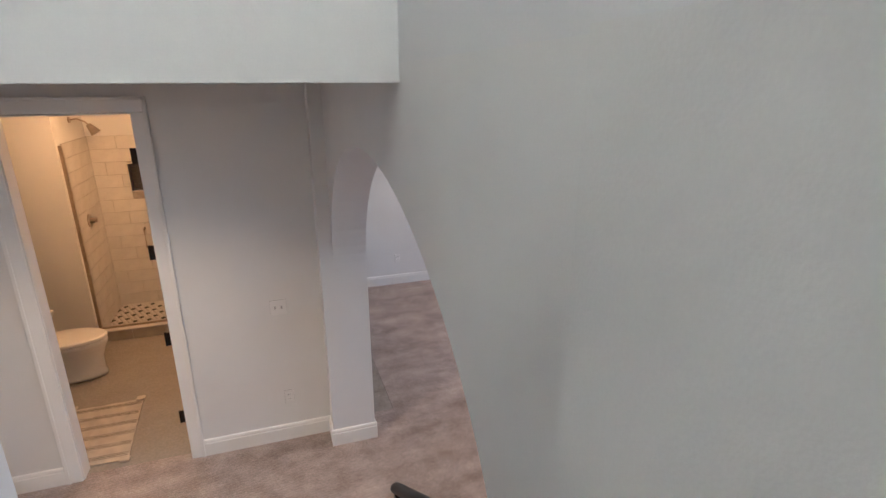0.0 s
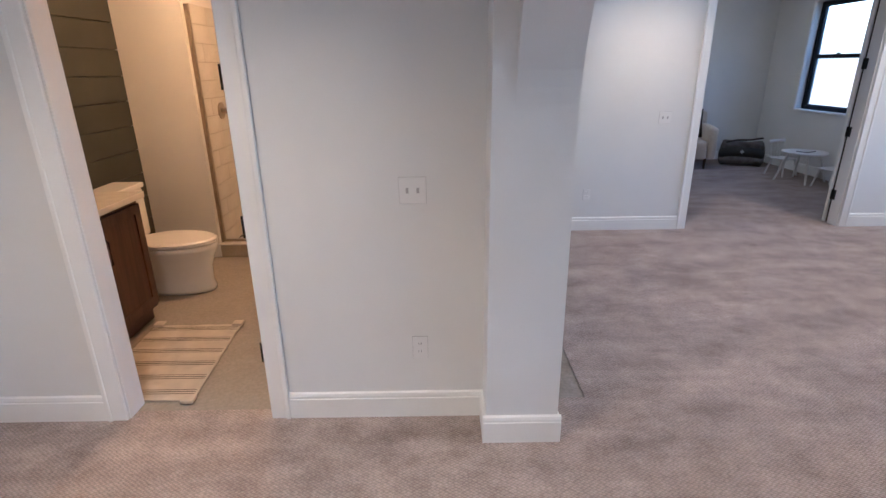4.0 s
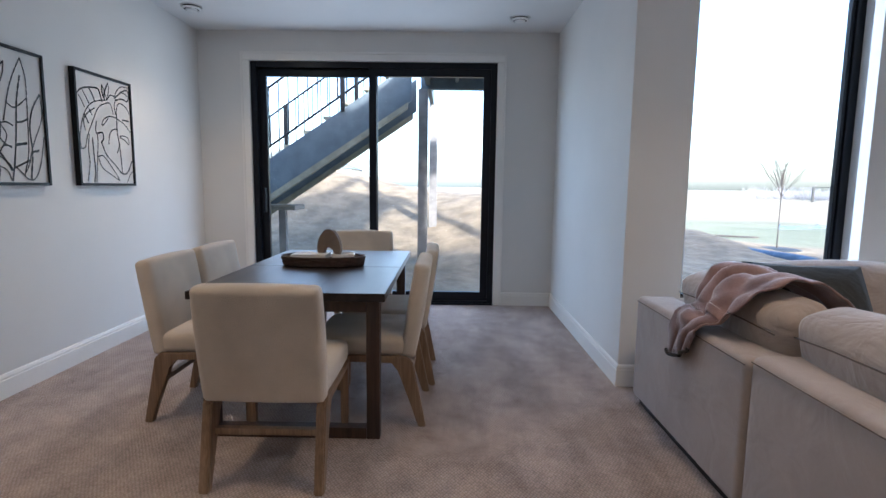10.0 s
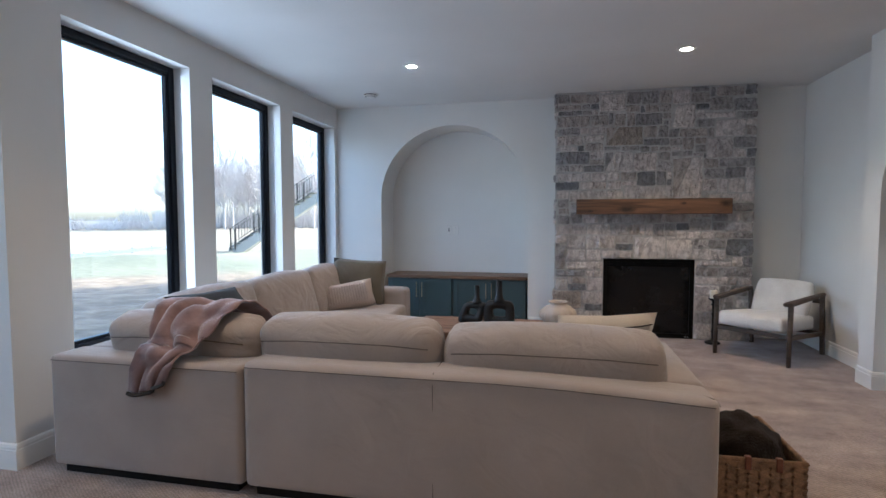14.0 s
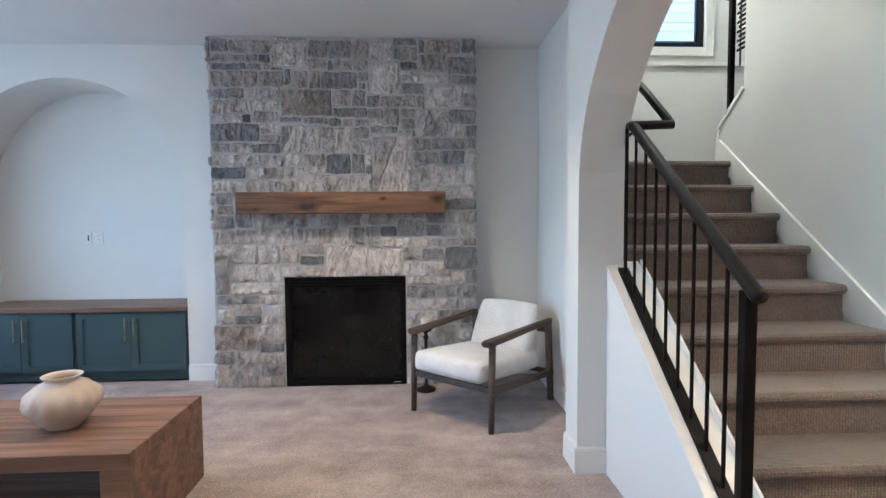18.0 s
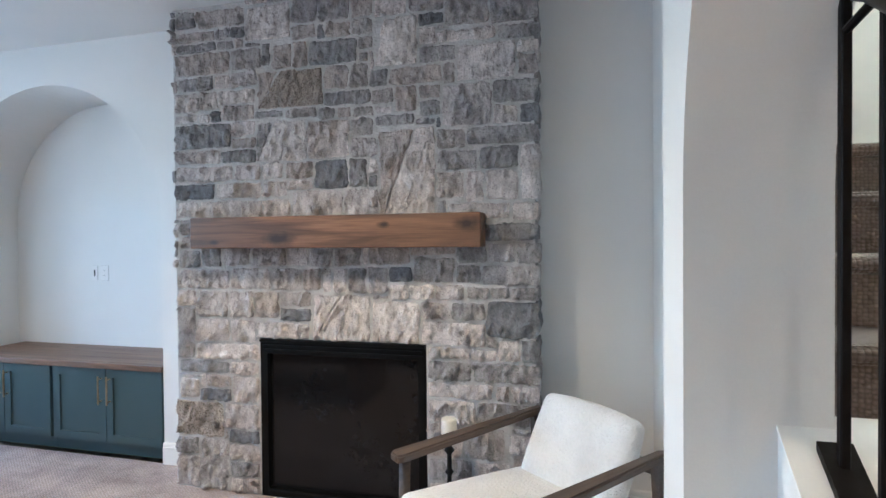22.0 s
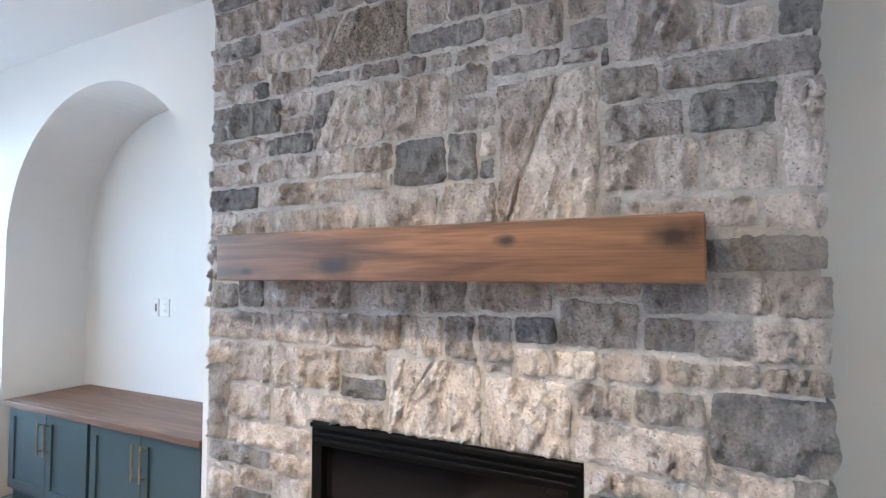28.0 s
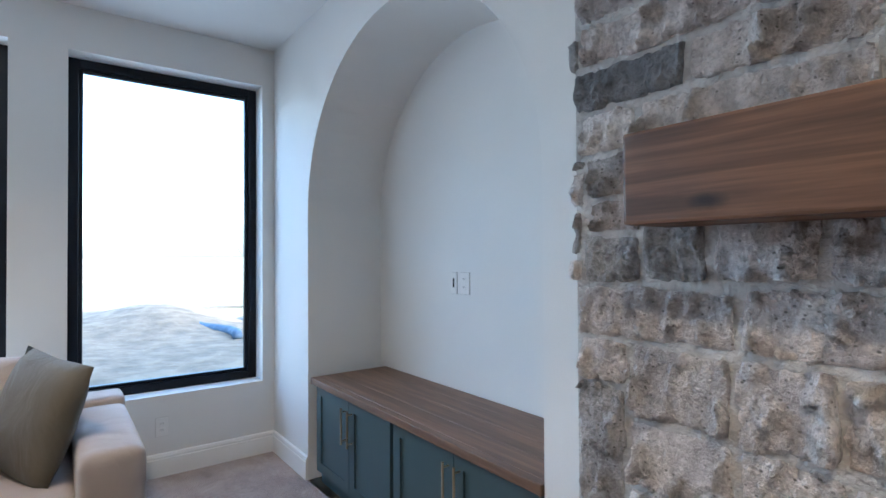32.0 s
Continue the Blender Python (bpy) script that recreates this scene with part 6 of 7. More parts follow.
def stroke_mesh(lines, y):
    """Flat brushed lines on the canvas; lines: (points, half width)."""
    bm = bmesh.new()
    for pts, r in lines:
        for n, (p, q) in enumerate(zip(pts, pts[1:])):
            d = Vector((q[0] - p[0], 0, q[1] - p[1]))
            if d.length < 1e-4:
                continue
            rr = r * (0.65 + 0.5 * abs(math.sin(1.7 * n + 40 * p[0])))
            nrm, e = Vector((-d.z, 0, d.x)).normalized() * rr, d.normalized() * rr * 0.4
            a, b = Vector((p[0], y, p[1])), Vector((q[0], y, q[1]))
            bm.faces.new([bm.verts.new(c) for c in (a - nrm - e, b - nrm + e, b + nrm + e, a + nrm - e)])
    return bm


def brush_lines(text):
    """Brush paths in hundredths of the canvas, rounded off between their points."""
    lines = []
    for stroke in text.split("; "):
        p = [Vector([float(c) / 100 for c in pair.split()]) for pair in stroke.split(", ")]
        p = [2 * p[0] - p[1]] + p + [2 * p[-1] - p[-2]]
        out = []
        for a, b, c, d in zip(p, p[1:], p[2:], p[3:]):
            for k in range(6):
                t = k / 6
                out.append(0.5 * (2 * b + (c - a) * t + (2 * a - 5 * b + 4 * c - d) * t * t + (3 * b - a - 3 * c + d) * t ** 3))
        lines.append(out + [p[-2]])
    return lines


def picture(x0, x1, text, label):
    root = thing("framed_picture", label, "picture", None, "pair of botanical pictures")
    z0, z1 = 1.215, 2.005
    y = BY
    for a, b, c, d in ((x0, x0 + 0.018, z0, z1), (x1 - 0.018, x1, z0, z1), (x0 + 0.018, x1 - 0.018, z1 - 0.018, z1), (x0 + 0.018, x1 - 0.018, z0, z0 + 0.018)):
        part("frame_bar", box(a, b, y - 0.04, y, c, d, 0.002, 1), BLACK, root)
    part("canvas", box(x0 + 0.018, x1 - 0.018, y - 0.028, y - 0.004, z0 + 0.018, z1 - 0.018), CANVAS, root)
    w, h = x1 - x0 - 0.04, z1 - z0 - 0.04
    for k, line in enumerate(brush_lines(text)):
        pts = [(x0 + 0.02 + w * min(0.995, max(0.005, p.x)), z0 + 0.02 + h * min(0.995, max(0.005, p.y))) for p in line]
        part("brush_stroke", stroke_mesh([(pts, 0.0058 if k % 3 == 0 else 0.0042)], y - 0.0295 - 0.0002 * (k % 5)), INK, root)
    return root


picture(5.33, 5.955, (
        "8 97, 10 93, 12 84, 18 73, 26 70; 8 97, 16 94, 22 87, 27 79, 33 72, 40 65; 11 83, 18 82, 22 80; 19 72, 26 74; 22 69, 29 69, 33 68; 29 99, 25 89, 26 82, 31 73, 39 67; "
        "29 99, 32 92, 37 86, 34 78, 36 71; 55 90, 47 83, 41 75, 43 72; 55 90, 53 81, 48 73, 42 71, 40 65; 40 65, 42 56, 45 44, 44 34, 38 26; 75 96, 65 82, 58 69, 53 55, 50 46; "
        "75 96, 80 82, 80 66, 79 49, 77 23, 70 6; 73 82, 67 62, 63 35, 59 15, 55 1; 54 60, 64 57, 80 66; 46 44, 53 45, 60 43; 65 46, 72 47, 80 50; 62 29, 76 31; 62 28, 76 30; "
        "59 11, 68 14, 77 17; 32 58, 26 53, 22 47; 32 58, 35 49, 38 43, 46 31, 57 26; 32 58, 33 46, 29 33, 16 28; 6 47, 21 46, 40 43; 6 47, 9 37, 15 29, 22 19, 21 4; "
        "6 47, 22 37, 31 31, 45 20, 55 9; 15 29, 22 31, 31 31; 2 20, 8 21, 15 20; 13 26, 11 14, 13 3, 17 1; 25 21, 22 11, 22 1; 32 19, 42 19, 52 14, 56 9; 20 1, 25 7, 33 10, 41 10, 39 1; "
        "42 21, 48 27, 57 27; 36 13, 49 9, 54 1; 97 71, 86 58, 81 43, 82 23, 78 2; 97 71, 98 53, 84 30, 76 13, 70 5, 81 2, 91 13, 99 37; 81 24, 91 26; 81 24, 90 25; 60 12, 70 5; "
        "45 44, 52 35, 45 25, 37 18"),
        "black-framed canvas with charcoal leaf strokes on white")
picture(6.215, 6.84, (
        "1 80, 9 85, 22 88, 38 89, 42 84, 45 78; 4 79, 9 74, 13 69; 11 84, 16 79, 22 72; 22 88, 27 83, 32 76; 3 31, 2 41, 7 56, 15 67, 25 74, 39 78, 52 80; 12 48, 10 57, 17 64, 30 70; "
        "12 63, 18 55; 20 69, 25 63; 3 31, 10 33, 16 45, 26 58, 37 71, 52 77, 61 77, 65 68; 46 94, 46 86, 50 80; 46 94, 51 88, 54 80; 58 97, 59 91, 55 81; 58 97, 51 88, 49 81; "
        "54 80, 62 86, 71 84, 68 76, 70 68; 69 84, 74 91, 84 97, 99 98; 71 82, 84 85, 96 84, 99 90, 97 95, 87 93, 77 88, 71 85; 81 91, 91 91, 96 89; 70 68, 75 78, 82 80, 93 77, 99 71; "
        "72 69, 71 52, 74 39, 76 23, 77 10; 70 65, 57 65, 46 61, 42 56, 45 56, 55 63; 73 64, 87 60, 99 53; 83 64, 97 64; 71 54, 61 52, 55 46, 53 38; "
        "75 47, 85 48, 93 46, 94 40, 85 44, 76 46; 33 47, 42 48, 43 42, 39 39; 32 58, 30 49, 33 43, 30 21, 26 1; 18 45, 15 31, 16 18, 11 2; 23 42, 24 28, 25 11, 22 1; "
        "32 25, 41 26, 53 18, 64 9, 71 2; 32 23, 39 14, 55 8, 69 3; 39 39, 48 27, 65 17, 76 10, 88 11, 99 23; 86 1, 94 9, 99 12; 69 30, 74 38, 76 39"),
        "black-framed canvas with charcoal palm fronds on white")

# ---- bathroom ----
SWX, SBY, SCY = -1.92, 7.0, 6.05      # shower side wall, back wall, curb
struct("wall_shower_side", slab("y", SCY, SCY + 0.12, -2.5, SWX, 0, H), WALL, "tan-lit painted wall beside the shower")
struct("wall_shower_left", slab("x", SWX - 0.12, SWX, SCY + 0.12, 7.3, 0, H), WALL)
struct("wall_shower_back", slab("y", SBY, SBY + 0.15, SWX, 0.10, 0, H, [(-1.55, -1.20, 1.50, 1.82)]), WALL)
struct("wall_shower_right", slab("x", -0.62, -0.50, SCY, 7.15, 0, H), WALL)
struct("shower_floor", box(SWX, -0.62, SCY + 0.14, SBY, 0.0, 0.05), GROUT, "grout bed of the shower floor")
curb = tagged(new("shower_curb"), "tan tiled shower curb", "", "", "structure")
for k in range(4):
    part("tile", box(SWX + 0.325 * k + 0.002, SWX + 0.325 * (k + 1) - 0.002, SCY, SCY + 0.14, 0.0, 0.115, 0.003, 1), mat("curb_tile", (0.46, 0.40, 0.32), 0.4, 0.1, 7, 0.03, 60) if k == 0 else bpy.data.materials["curb_tile"], curb)
part("cap", box(SWX, -0.62, SCY - 0.01, SCY + 0.15, 0.115, 0.13, 0.003, 1), QUARTZ, curb)
back_tiles = tagged(new("shower_back_tiles"), "white stacked wall tiles in the shower", "", "", "structure")
side_tiles = tagged(new("shower_side_tiles"), "white stacked wall tiles in the shower", "", "", "structure")
struct("shower_back_grout", slab("y", SBY - 0.006, SBY - 0.001, SWX, -0.62, 0.05, 2.15, [(-1.55, -1.20, 1.50, 1.82)]), GROUT, "grout behind the tiles")
struct("shower_side_grout", slab("x", SWX + 0.001, SWX + 0.006, SCY + 0.125, SBY, 0.05, 2.15), GROUT, "grout behind the tiles")
TH, TW = 0.15, 0.44
tile_meshes = {}
def tile_at(parent, x, z, w, side):
    key = (round(w, 3), side)
    if key not in tile_meshes:
        bm = box(0.0015, w - 0.0015, -0.008, 0.0, 0.0015, TH - 0.0015, 0.002, 1) if side == "back" else box(0.0, 0.008, 0.0015, w - 0.0015, 0.0015, TH - 0.0015, 0.002, 1)
        ob = part("tile", bm, TILE, parent)
        tile_meshes[key] = ob.data
    else:
        ob = new("tile", tile_meshes[key])
        ob.parent = parent
    ob.location = (x, SBY - 0.006, z) if side == "back" else (SWX + 0.006, x, z)
for j in range(14):
    z = 0.05 + TH * j
    off = (j % 3) * 0.147
    x = SWX - off
    while x < -0.62:
        a, b = max(x, SWX), min(x + TW, -0.62)
        if b - a > 0.03 and not (z + TH > 1.50 and z < 1.82 and b > -1.55 and a < -1.20):
            tile_at(back_tiles, a, z, b - a, "back")
        elif b - a > 0.03:
            if a < -1.58:
                tile_at(back_tiles, a, z, -1.55 - a, "back")
            if b > -1.17:
                tile_at(back_tiles, -1.20, z, b + 1.20, "back")
        x += TW
    y = SCY + 0.125 - off
    while y < SBY - 0.01:
        a, b = max(y, SCY + 0.125), min(y + TW, SBY - 0.008)
        if b - a > 0.03:
            tile_at(side_tiles, a, z, b - a, "side")
        y += TW
nc = tagged(new("shower_niche"), "dark mosaic shower niche with white trim", "", "", "structure")
part("backing", box(-1.56, -1.19, SBY + 0.08, SBY + 0.1, 1.48, 1.84), mat("dark_mosaic", (0.10, 0.085, 0.07), 0.35, 0.4, 40, 0.5, 120), nc)
for k in range(9):
    part("mosaic_strip", box(-1.545, -1.205, SBY + 0.07, SBY + 0.08, 1.505 + 0.035 * k, 1.532 + 0.035 * k), bpy.data.materials["dark_mosaic"], nc)
for a, b, c, d in ((-1.565, -1.55, 1.485, 1.835), (-1.20, -1.185, 1.485, 1.835), (-1.55, -1.20, 1.485, 1.50), (-1.55, -1.20, 1.82, 1.835)):
    part("trim", box(a, b, SBY - 0.016, SBY + 0.08, c, d), QUARTZ, nc)
dots = bmesh.new()
hexes = bmesh.new()
for i in range(26):
    for j in range(17):
        cx, cy = SWX + 0.025 + 0.05 * i + (0.025 if j % 2 else 0), SCY + 0.165 + 0.05 * j
        if cx < -0.65 and cy < SBY - 0.02:
            bmesh.ops.create_cone(dots if (i + 2 * (j // 2)) % 3 == 0 and j % 2 == 0 else hexes, cap_ends=True, segments=6, radius1=0.0265, radius2=0.0255, depth=0.006, matrix=Matrix.Translation((cx, cy, 0.053)) @ pose(0, 0, 0, 0, 0, 30))
tagged(solid("shower_mosaic", hexes, TILE, "white hexagon mosaic tiles of the shower floor", "floor tiles"), kind="stuff")
tagged(solid("shower_mosaic_dots", dots, SLOT, "black hexagon tiles set in the shower floor", "floor tiles"), kind="stuff")

sg = thing("shower_screen", "clear glass shower door with brass channel and pull", "shower door")
g = part("glass_panel", box(SWX + 0.03, -1.10, SCY + 0.066, SCY + 0.074, 0.14, 2.12), GLASS, sg)
g.visible_shadow = False
part("wall_channel", box(SWX - 0.005, SWX + 0.03, SCY + 0.05, SCY + 0.09, 0.13, 2.14, 0.003, 1), NICKEL, sg)
part("bottom_sweep", box(SWX + 0.03, -1.10, SCY + 0.06, SCY + 0.08, 0.13, 0.15), NICKEL, sg)
part("pull", tube([(-1.30, SCY + 0.065, 1.02), (-1.30, SCY + 0.02, 1.03), (-1.30, SCY + 0.02, 1.23), (-1.30, SCY + 0.065, 1.24)], 0.010, 8), NICKEL, sg)
sh = thing("wall_shower", "brushed nickel shower spray on a bent arm", "shower")
part("flange", cyl((SWX + 0.004, 6.55, 2.36), (SWX + 0.018, 6.55, 2.36), 0.03, None, 16), NICKEL, sh)
part("arm", tube([(SWX + 0.01, 6.55, 2.36), (SWX + 0.08, 6.55, 2.37), (SWX + 0.15, 6.55, 2.34), (SWX + 0.19, 6.55, 2.29)], 0.009, 8), NICKEL, sh, smooth=True)
part("head", cyl((SWX + 0.175, 6.55, 2.31), (SWX + 0.235, 6.55, 2.215), 0.025, 0.055, 18), NICKEL, sh)
sv = thing("shower_valve", "brushed nickel shower valve with lever", "shower valve")
part("plate", cyl((SWX + 0.012, 6.50, 1.28), (SWX + 0.022, 6.50, 1.28), 0.075, None, 24), NICKEL, sv)
part("knob", cyl((SWX + 0.02, 6.50, 1.28), (SWX + 0.09, 6.50, 1.28), 0.03, 0.024, 16), NICKEL, sv)
part("lever", box(SWX + 0.07, SWX + 0.085, 6.44, 6.56, 1.272, 1.288, 0.004, 1), NICKEL, sv)

for k in range(13):
    struct("wall_board", box(-2.5, -2.484, HY + 0.13, SCY, 0.20 * k + 0.003, 0.20 * (k + 1) - 0.003, 0.002, 1), bpy.data.materials["dark_green_shiplap"], "dark green shiplap board")
toilet = thing("toilet", "white elongated toilet with closed lid", "toilet", pose(-2.19, 5.33, 0))
def egg(cx, a, b, z, n=36, cut=-9):
    return [(max(cut, cx + a * math.cos(2 * math.pi * k / n) * (1.0 if math.cos(2 * math.pi * k / n) > 0 else 0.8)), b * math.sin(2 * math.pi * k / n), z) for k in range(n)]
def loft(rings):
    bm = bmesh.new()
    vs = [[bm.verts.new(p) for p in r] for r in rings]
    n = len(vs[0])
    for a, b in zip(vs, vs[1:]):
        for k in range(n):
            bm.faces.new((a[k], a[(k + 1) % n], b[(k + 1) % n], b[k]))
    bm.faces.new(vs[0])
    bm.faces.new(vs[-1])
    return bm
part("bowl", loft([egg(0.19, 0.325, 0.135, 0.0), egg(0.19, 0.33, 0.14, 0.03), egg(0.19, 0.315, 0.13, 0.08), egg(0.20, 0.31, 0.14, 0.20), egg(0.225, 0.32, 0.17, 0.29), egg(0.24, 0.33, 0.19, 0.345), egg(0.24, 0.33, 0.19, 0.385)]), PORCELAIN, toilet, smooth=True)
part("seat", loft([egg(0.24, 0.33, 0.195, 0.387), egg(0.24, 0.335, 0.20, 0.395), egg(0.24, 0.335, 0.20, 0.405)]), PORCELAIN, toilet)
part("lid", loft([egg(0.235, 0.335, 0.20, 0.407), egg(0.235, 0.338, 0.202, 0.417), egg(0.235, 0.32, 0.19, 0.428)]), PORCELAIN, toilet, smooth=False)
part("tank", soft_box(-0.25, -0.03, -0.21, 0.21, 0.40, 0.78, r=0.025, bulge=0.006, seg=3), PORCELAIN, toilet)
part("tank_lid", box(-0.26, -0.02, -0.22, 0.22, 0.78, 0.82, 0.01), PORCELAIN, toilet)
part("trapway", box(-0.22, 0.1, -0.10, 0.10, 0.0, 0.385, 0.04), PORCELAIN, toilet)

van = thing("vanity", "red-brown shaker bathroom vanity", "vanity")
part("body", box(-2.478, -1.865, 3.86, 4.83, 0.10, 0.86), VANITYWOOD, van)
part("toe_kick", box(-2.478, -1.91, 3.86, 4.83, 0.0, 0.10), VANITYWOOD, van)
for y0, y1 in ((3.88, 4.345), (4.355, 4.82)):
    d = part("door", slab("x", -1.864, -1.845, y0, y1, 0.13, 0.83, [(y0 + 0.06, y1 - 0.06, 0.19, 0.77)]), VANITYWOOD, van)
    part("panel", box(-1.864, -1.854, y0 + 0.06, y1 - 0.06, 0.19, 0.77), VANITYWOOD, d)
    part("pull", tube([(-1.845, y0 + 0.05, 0.55), (-1.82, y0 + 0.05, 0.56), (-1.82, y0 + 0.05, 0.70), (-1.845, y0 + 0.05, 0.71)], 0.006, 8), BLACK, d)
part("countertop", box(-2.48, -1.815, 3.85, 4.855, 0.862, 0.90, 0.004), QUARTZ, van, "white quartz countertop")
mt = thing("bath_mat", "cream striped cotton bath mat with tasselled ends", "mat")
bm = bmesh.new()
N = 24
mv = [[bm.verts.new((-1.49 - 0.05 * (j / N) + (i / N - 0.5) * 0.58 + 0.006 * noise.noise((i, j, 2.0)), 3.85 + 0.84 * j / N, 0.008 + 0.006 * noise.noise((i * 0.4, j * 0.4, 0.0)))) for i in range(N + 1)] for j in range(N + 1)]
for j in range(N):
    for i in range(N):
        bm.faces.new((mv[j][i], mv[j][i + 1], mv[j + 1][i + 1], mv[j + 1][i]))
cl = part("cloth", bm, MATCLOTH, mt)
cl.modifiers.new("thick", "SOLIDIFY").thickness = 0.008
for k in range(6):
    j = 0.07 + 0.17 * k
    for off, r in ((0, 0.0024), (0.022, 0.0018), (-0.022, 0.0018)):
        yy = 3.85 + 0.84 * (j + off)
        xx = -1.49 - 0.05 * (j + off)
        part("stripe", tube([(xx - 0.285, yy, 0.017), (xx - 0.1, yy, 0.018), (xx + 0.1, yy, 0.018), (xx + 0.285, yy, 0.017)], r, 6, 0.5), STRIPE, mt)
for xx, yy in ((-1.22, 3.845), (-1.76, 3.845), (-1.27, 4.70), (-1.80, 4.70)):
    part("tassel", soft_box(xx - 0.035, xx + 0.035, yy - 0.03, yy + 0.03, 0.002, 0.024, r=0.01, bulge=0, seg=2), MATCLOTH, mt)
bl = thing("bath_ceiling_light", "small flush ceiling light in the bathroom, on", "ceiling light", pose(-1.2, 5.35, H))
part("base", lathe([(0.09, -0.03), (0.1, -0.02), (0.1, 0.0), (0.03, 0.0)], 28), PLASTIC, bl)
part("diffuser", lathe([(0.001, -0.05), (0.06, -0.045), (0.085, -0.03)], 28), glow_mat("amber_glow", (1.0, 0.50, 0.16), 6.0), bl)

# ---- side room ----
ac = thing("armchair", "cream upholstered loveseat with low arms on short feet", "armchair", pose(4.20, 10.33, 0, 0, 0, -102))
part("seat", soft_box(-0.36, 0.42, -0.60, 0.30, 0.16, 0.45, r=0.05, bulge=0.02), CREAM, ac, smooth=True)
part("back", soft_box(-0.46, -0.30, -0.74, 0.42, 0.16, 0.86, r=0.06, bulge=0.02), CREAM, ac, smooth=True)
for s in (-1, 1):
    part("arm", soft_box(-0.40, 0.40, (0.37 if s > 0 else -0.67) - 0.07, (0.37 if s > 0 else -0.67) + 0.07, 0.16, 0.66, r=0.06, bulge=0.02), CREAM, ac, smooth=True)
    for xx in (-0.34, 0.34):
        part("leg", cyl((xx, -0.15 + s * 0.45, 0.0), (xx, -0.15 + s * 0.45, 0.165), 0.016, 0.024, 10), LEGWOOD, ac)
ap = thing("throw_pillow", "charcoal square pillow on the armchair", "pillow")
part("cover", pillow(0.50, 0.48, 0.15, pose(4.22, 10.31, 0.70, 70, 0, -12)), CHARCOAL, ap, smooth=True)
sb = thing("storage_bag", "grey and black felt storage bag with handles", "storage bag", pose(5.20, 10.27, 0, 0, 0, -28))
def bag_ring(s, z):
    return [(0.34 * s * math.copysign(abs(math.cos(a)) ** 0.6, math.cos(a)), 0.20 * s * math.copysign(abs(math.sin(a)) ** 0.6, math.sin(a)), z + 0.015 * math.sin(3 * a)) for a in (2 * math.pi * k / 32 for k in range(32))]
part("lower_body", loft([bag_ring(0.92, 0.02), bag_ring(1.0, 0.08), bag_ring(1.0, 0.15)]), BAGGREY, sb, smooth=True)
part("black_band", loft([bag_ring(1.005, 0.15), bag_ring(1.0, 0.22), bag_ring(0.96, 0.30)]), SLOT, sb, smooth=True)
part("upper_body", loft([bag_ring(0.96, 0.30), bag_ring(0.90, 0.37), bag_ring(0.86, 0.38)]), BAGGREY, sb, smooth=True)
part("handle", tube([(-0.25, -0.15, 0.38), (-0.1, -0.18, 0.43), (0.1, -0.18, 0.44), (0.27, -0.13, 0.47)], 0.014, 8), SLOT, sb)
part("cross_mark", add_box(box(-0.03, 0.03, -0.215, -0.20, 0.235, 0.247), -0.006, 0.006, -0.2155, -0.2005, 0.211, 0.271), PLASTIC, sb)
kt = thing("kids_table", "small white wooden play table", "table", pose(5.32, 8.92, 0))
part("tabletop", lathe([(0.001, 0.40), (0.28, 0.40), (0.285, 0.41), (0.285, 0.425), (0.001, 0.427)], 36), WHITEWOOD, kt)
for a in (70, 160, 250, 340):
    c, s = math.cos(radians(a)), math.sin(radians(a))
    part("leg", cyl((0.32 * c, 0.32 * s, 0.0), (0.19 * c, 0.19 * s, 0.40), 0.013, 0.018, 10), WHITEWOOD, kt)
kb = thing("picture_book", "open picture book on the play table", "book", pose(5.32, 8.90, 0.428, 0, 0, 30))
part("cover", box(-0.11, 0.11, -0.08, 0.08, 0.0, 0.008, 0.002, 1), STRIPE, kb)
part("pages", box(-0.10, 0.10, -0.07, 0.07, 0.008, 0.012), PLASTIC, kb)
def kid_chair(m):
    root = thing("kids_chair", "small white spindle-back wooden chair", "chair", m, "chairs at the play table")
    part("seat", box(-0.14, 0.14, -0.15, 0.15, 0.245, 0.265, 0.006), WHITEWOOD, root)
    for sx in (-1, 1):
        for sy in (-1, 1):
            part("leg", cyl((0.15 * sx, 0.15 * sy, 0.0), (0.10 * sx, 0.11 * sy, 0.245), 0.011, 0.014, 10), WHITEWOOD, root)
    part("back_rail", box(-0.165, -0.145, -0.17, 0.17, 0.48, 0.52, 0.006), WHITEWOOD, root)
    for k in range(5):
        part("spindle", cyl((-0.13, -0.12 + 0.06 * k, 0.265), (-0.155, -0.14 + 0.07 * k, 0.48), 0.007, 0.007, 8), WHITEWOOD, root)
    return root
kc = kid_chair(pose(5.33, 9.37, 0, 0, 0, -70))
copy_thing(kc, pose(5.44, 8.46, 0, 0, 0, 100))
wp = thing("wood_wall_panel", "tall grey barn-wood panel leaning on the wall", "wall panel")
for k in range(6):
    part("board", box(3.35, 4.32, 10.82, 10.845, 0.96 + 0.235 * k, 0.96 + 0.235 * (k + 1) - 0.004, 0.003, 1), PANELWOOD, wp)
cl2 = thing("flush_ceiling_light", "dark bronze bell ceiling light with glowing underside in the side room", "ceiling light", pose(3.87, 9.33, H))
part("shade", lathe([(0.172, -0.13), (0.175, -0.132), (0.178, -0.128), (0.15, -0.07), (0.10, -0.03), (0.07, 0.0), (0.02, 0.0)], 36), BLACK, cl2, smooth=True)
part("diffuser", lathe([(0.001, -0.135), (0.12, -0.133), (0.17, -0.125)], 32), glow_mat("drum_glow", (1.0, 0.88, 0.70), 3.0), cl2)

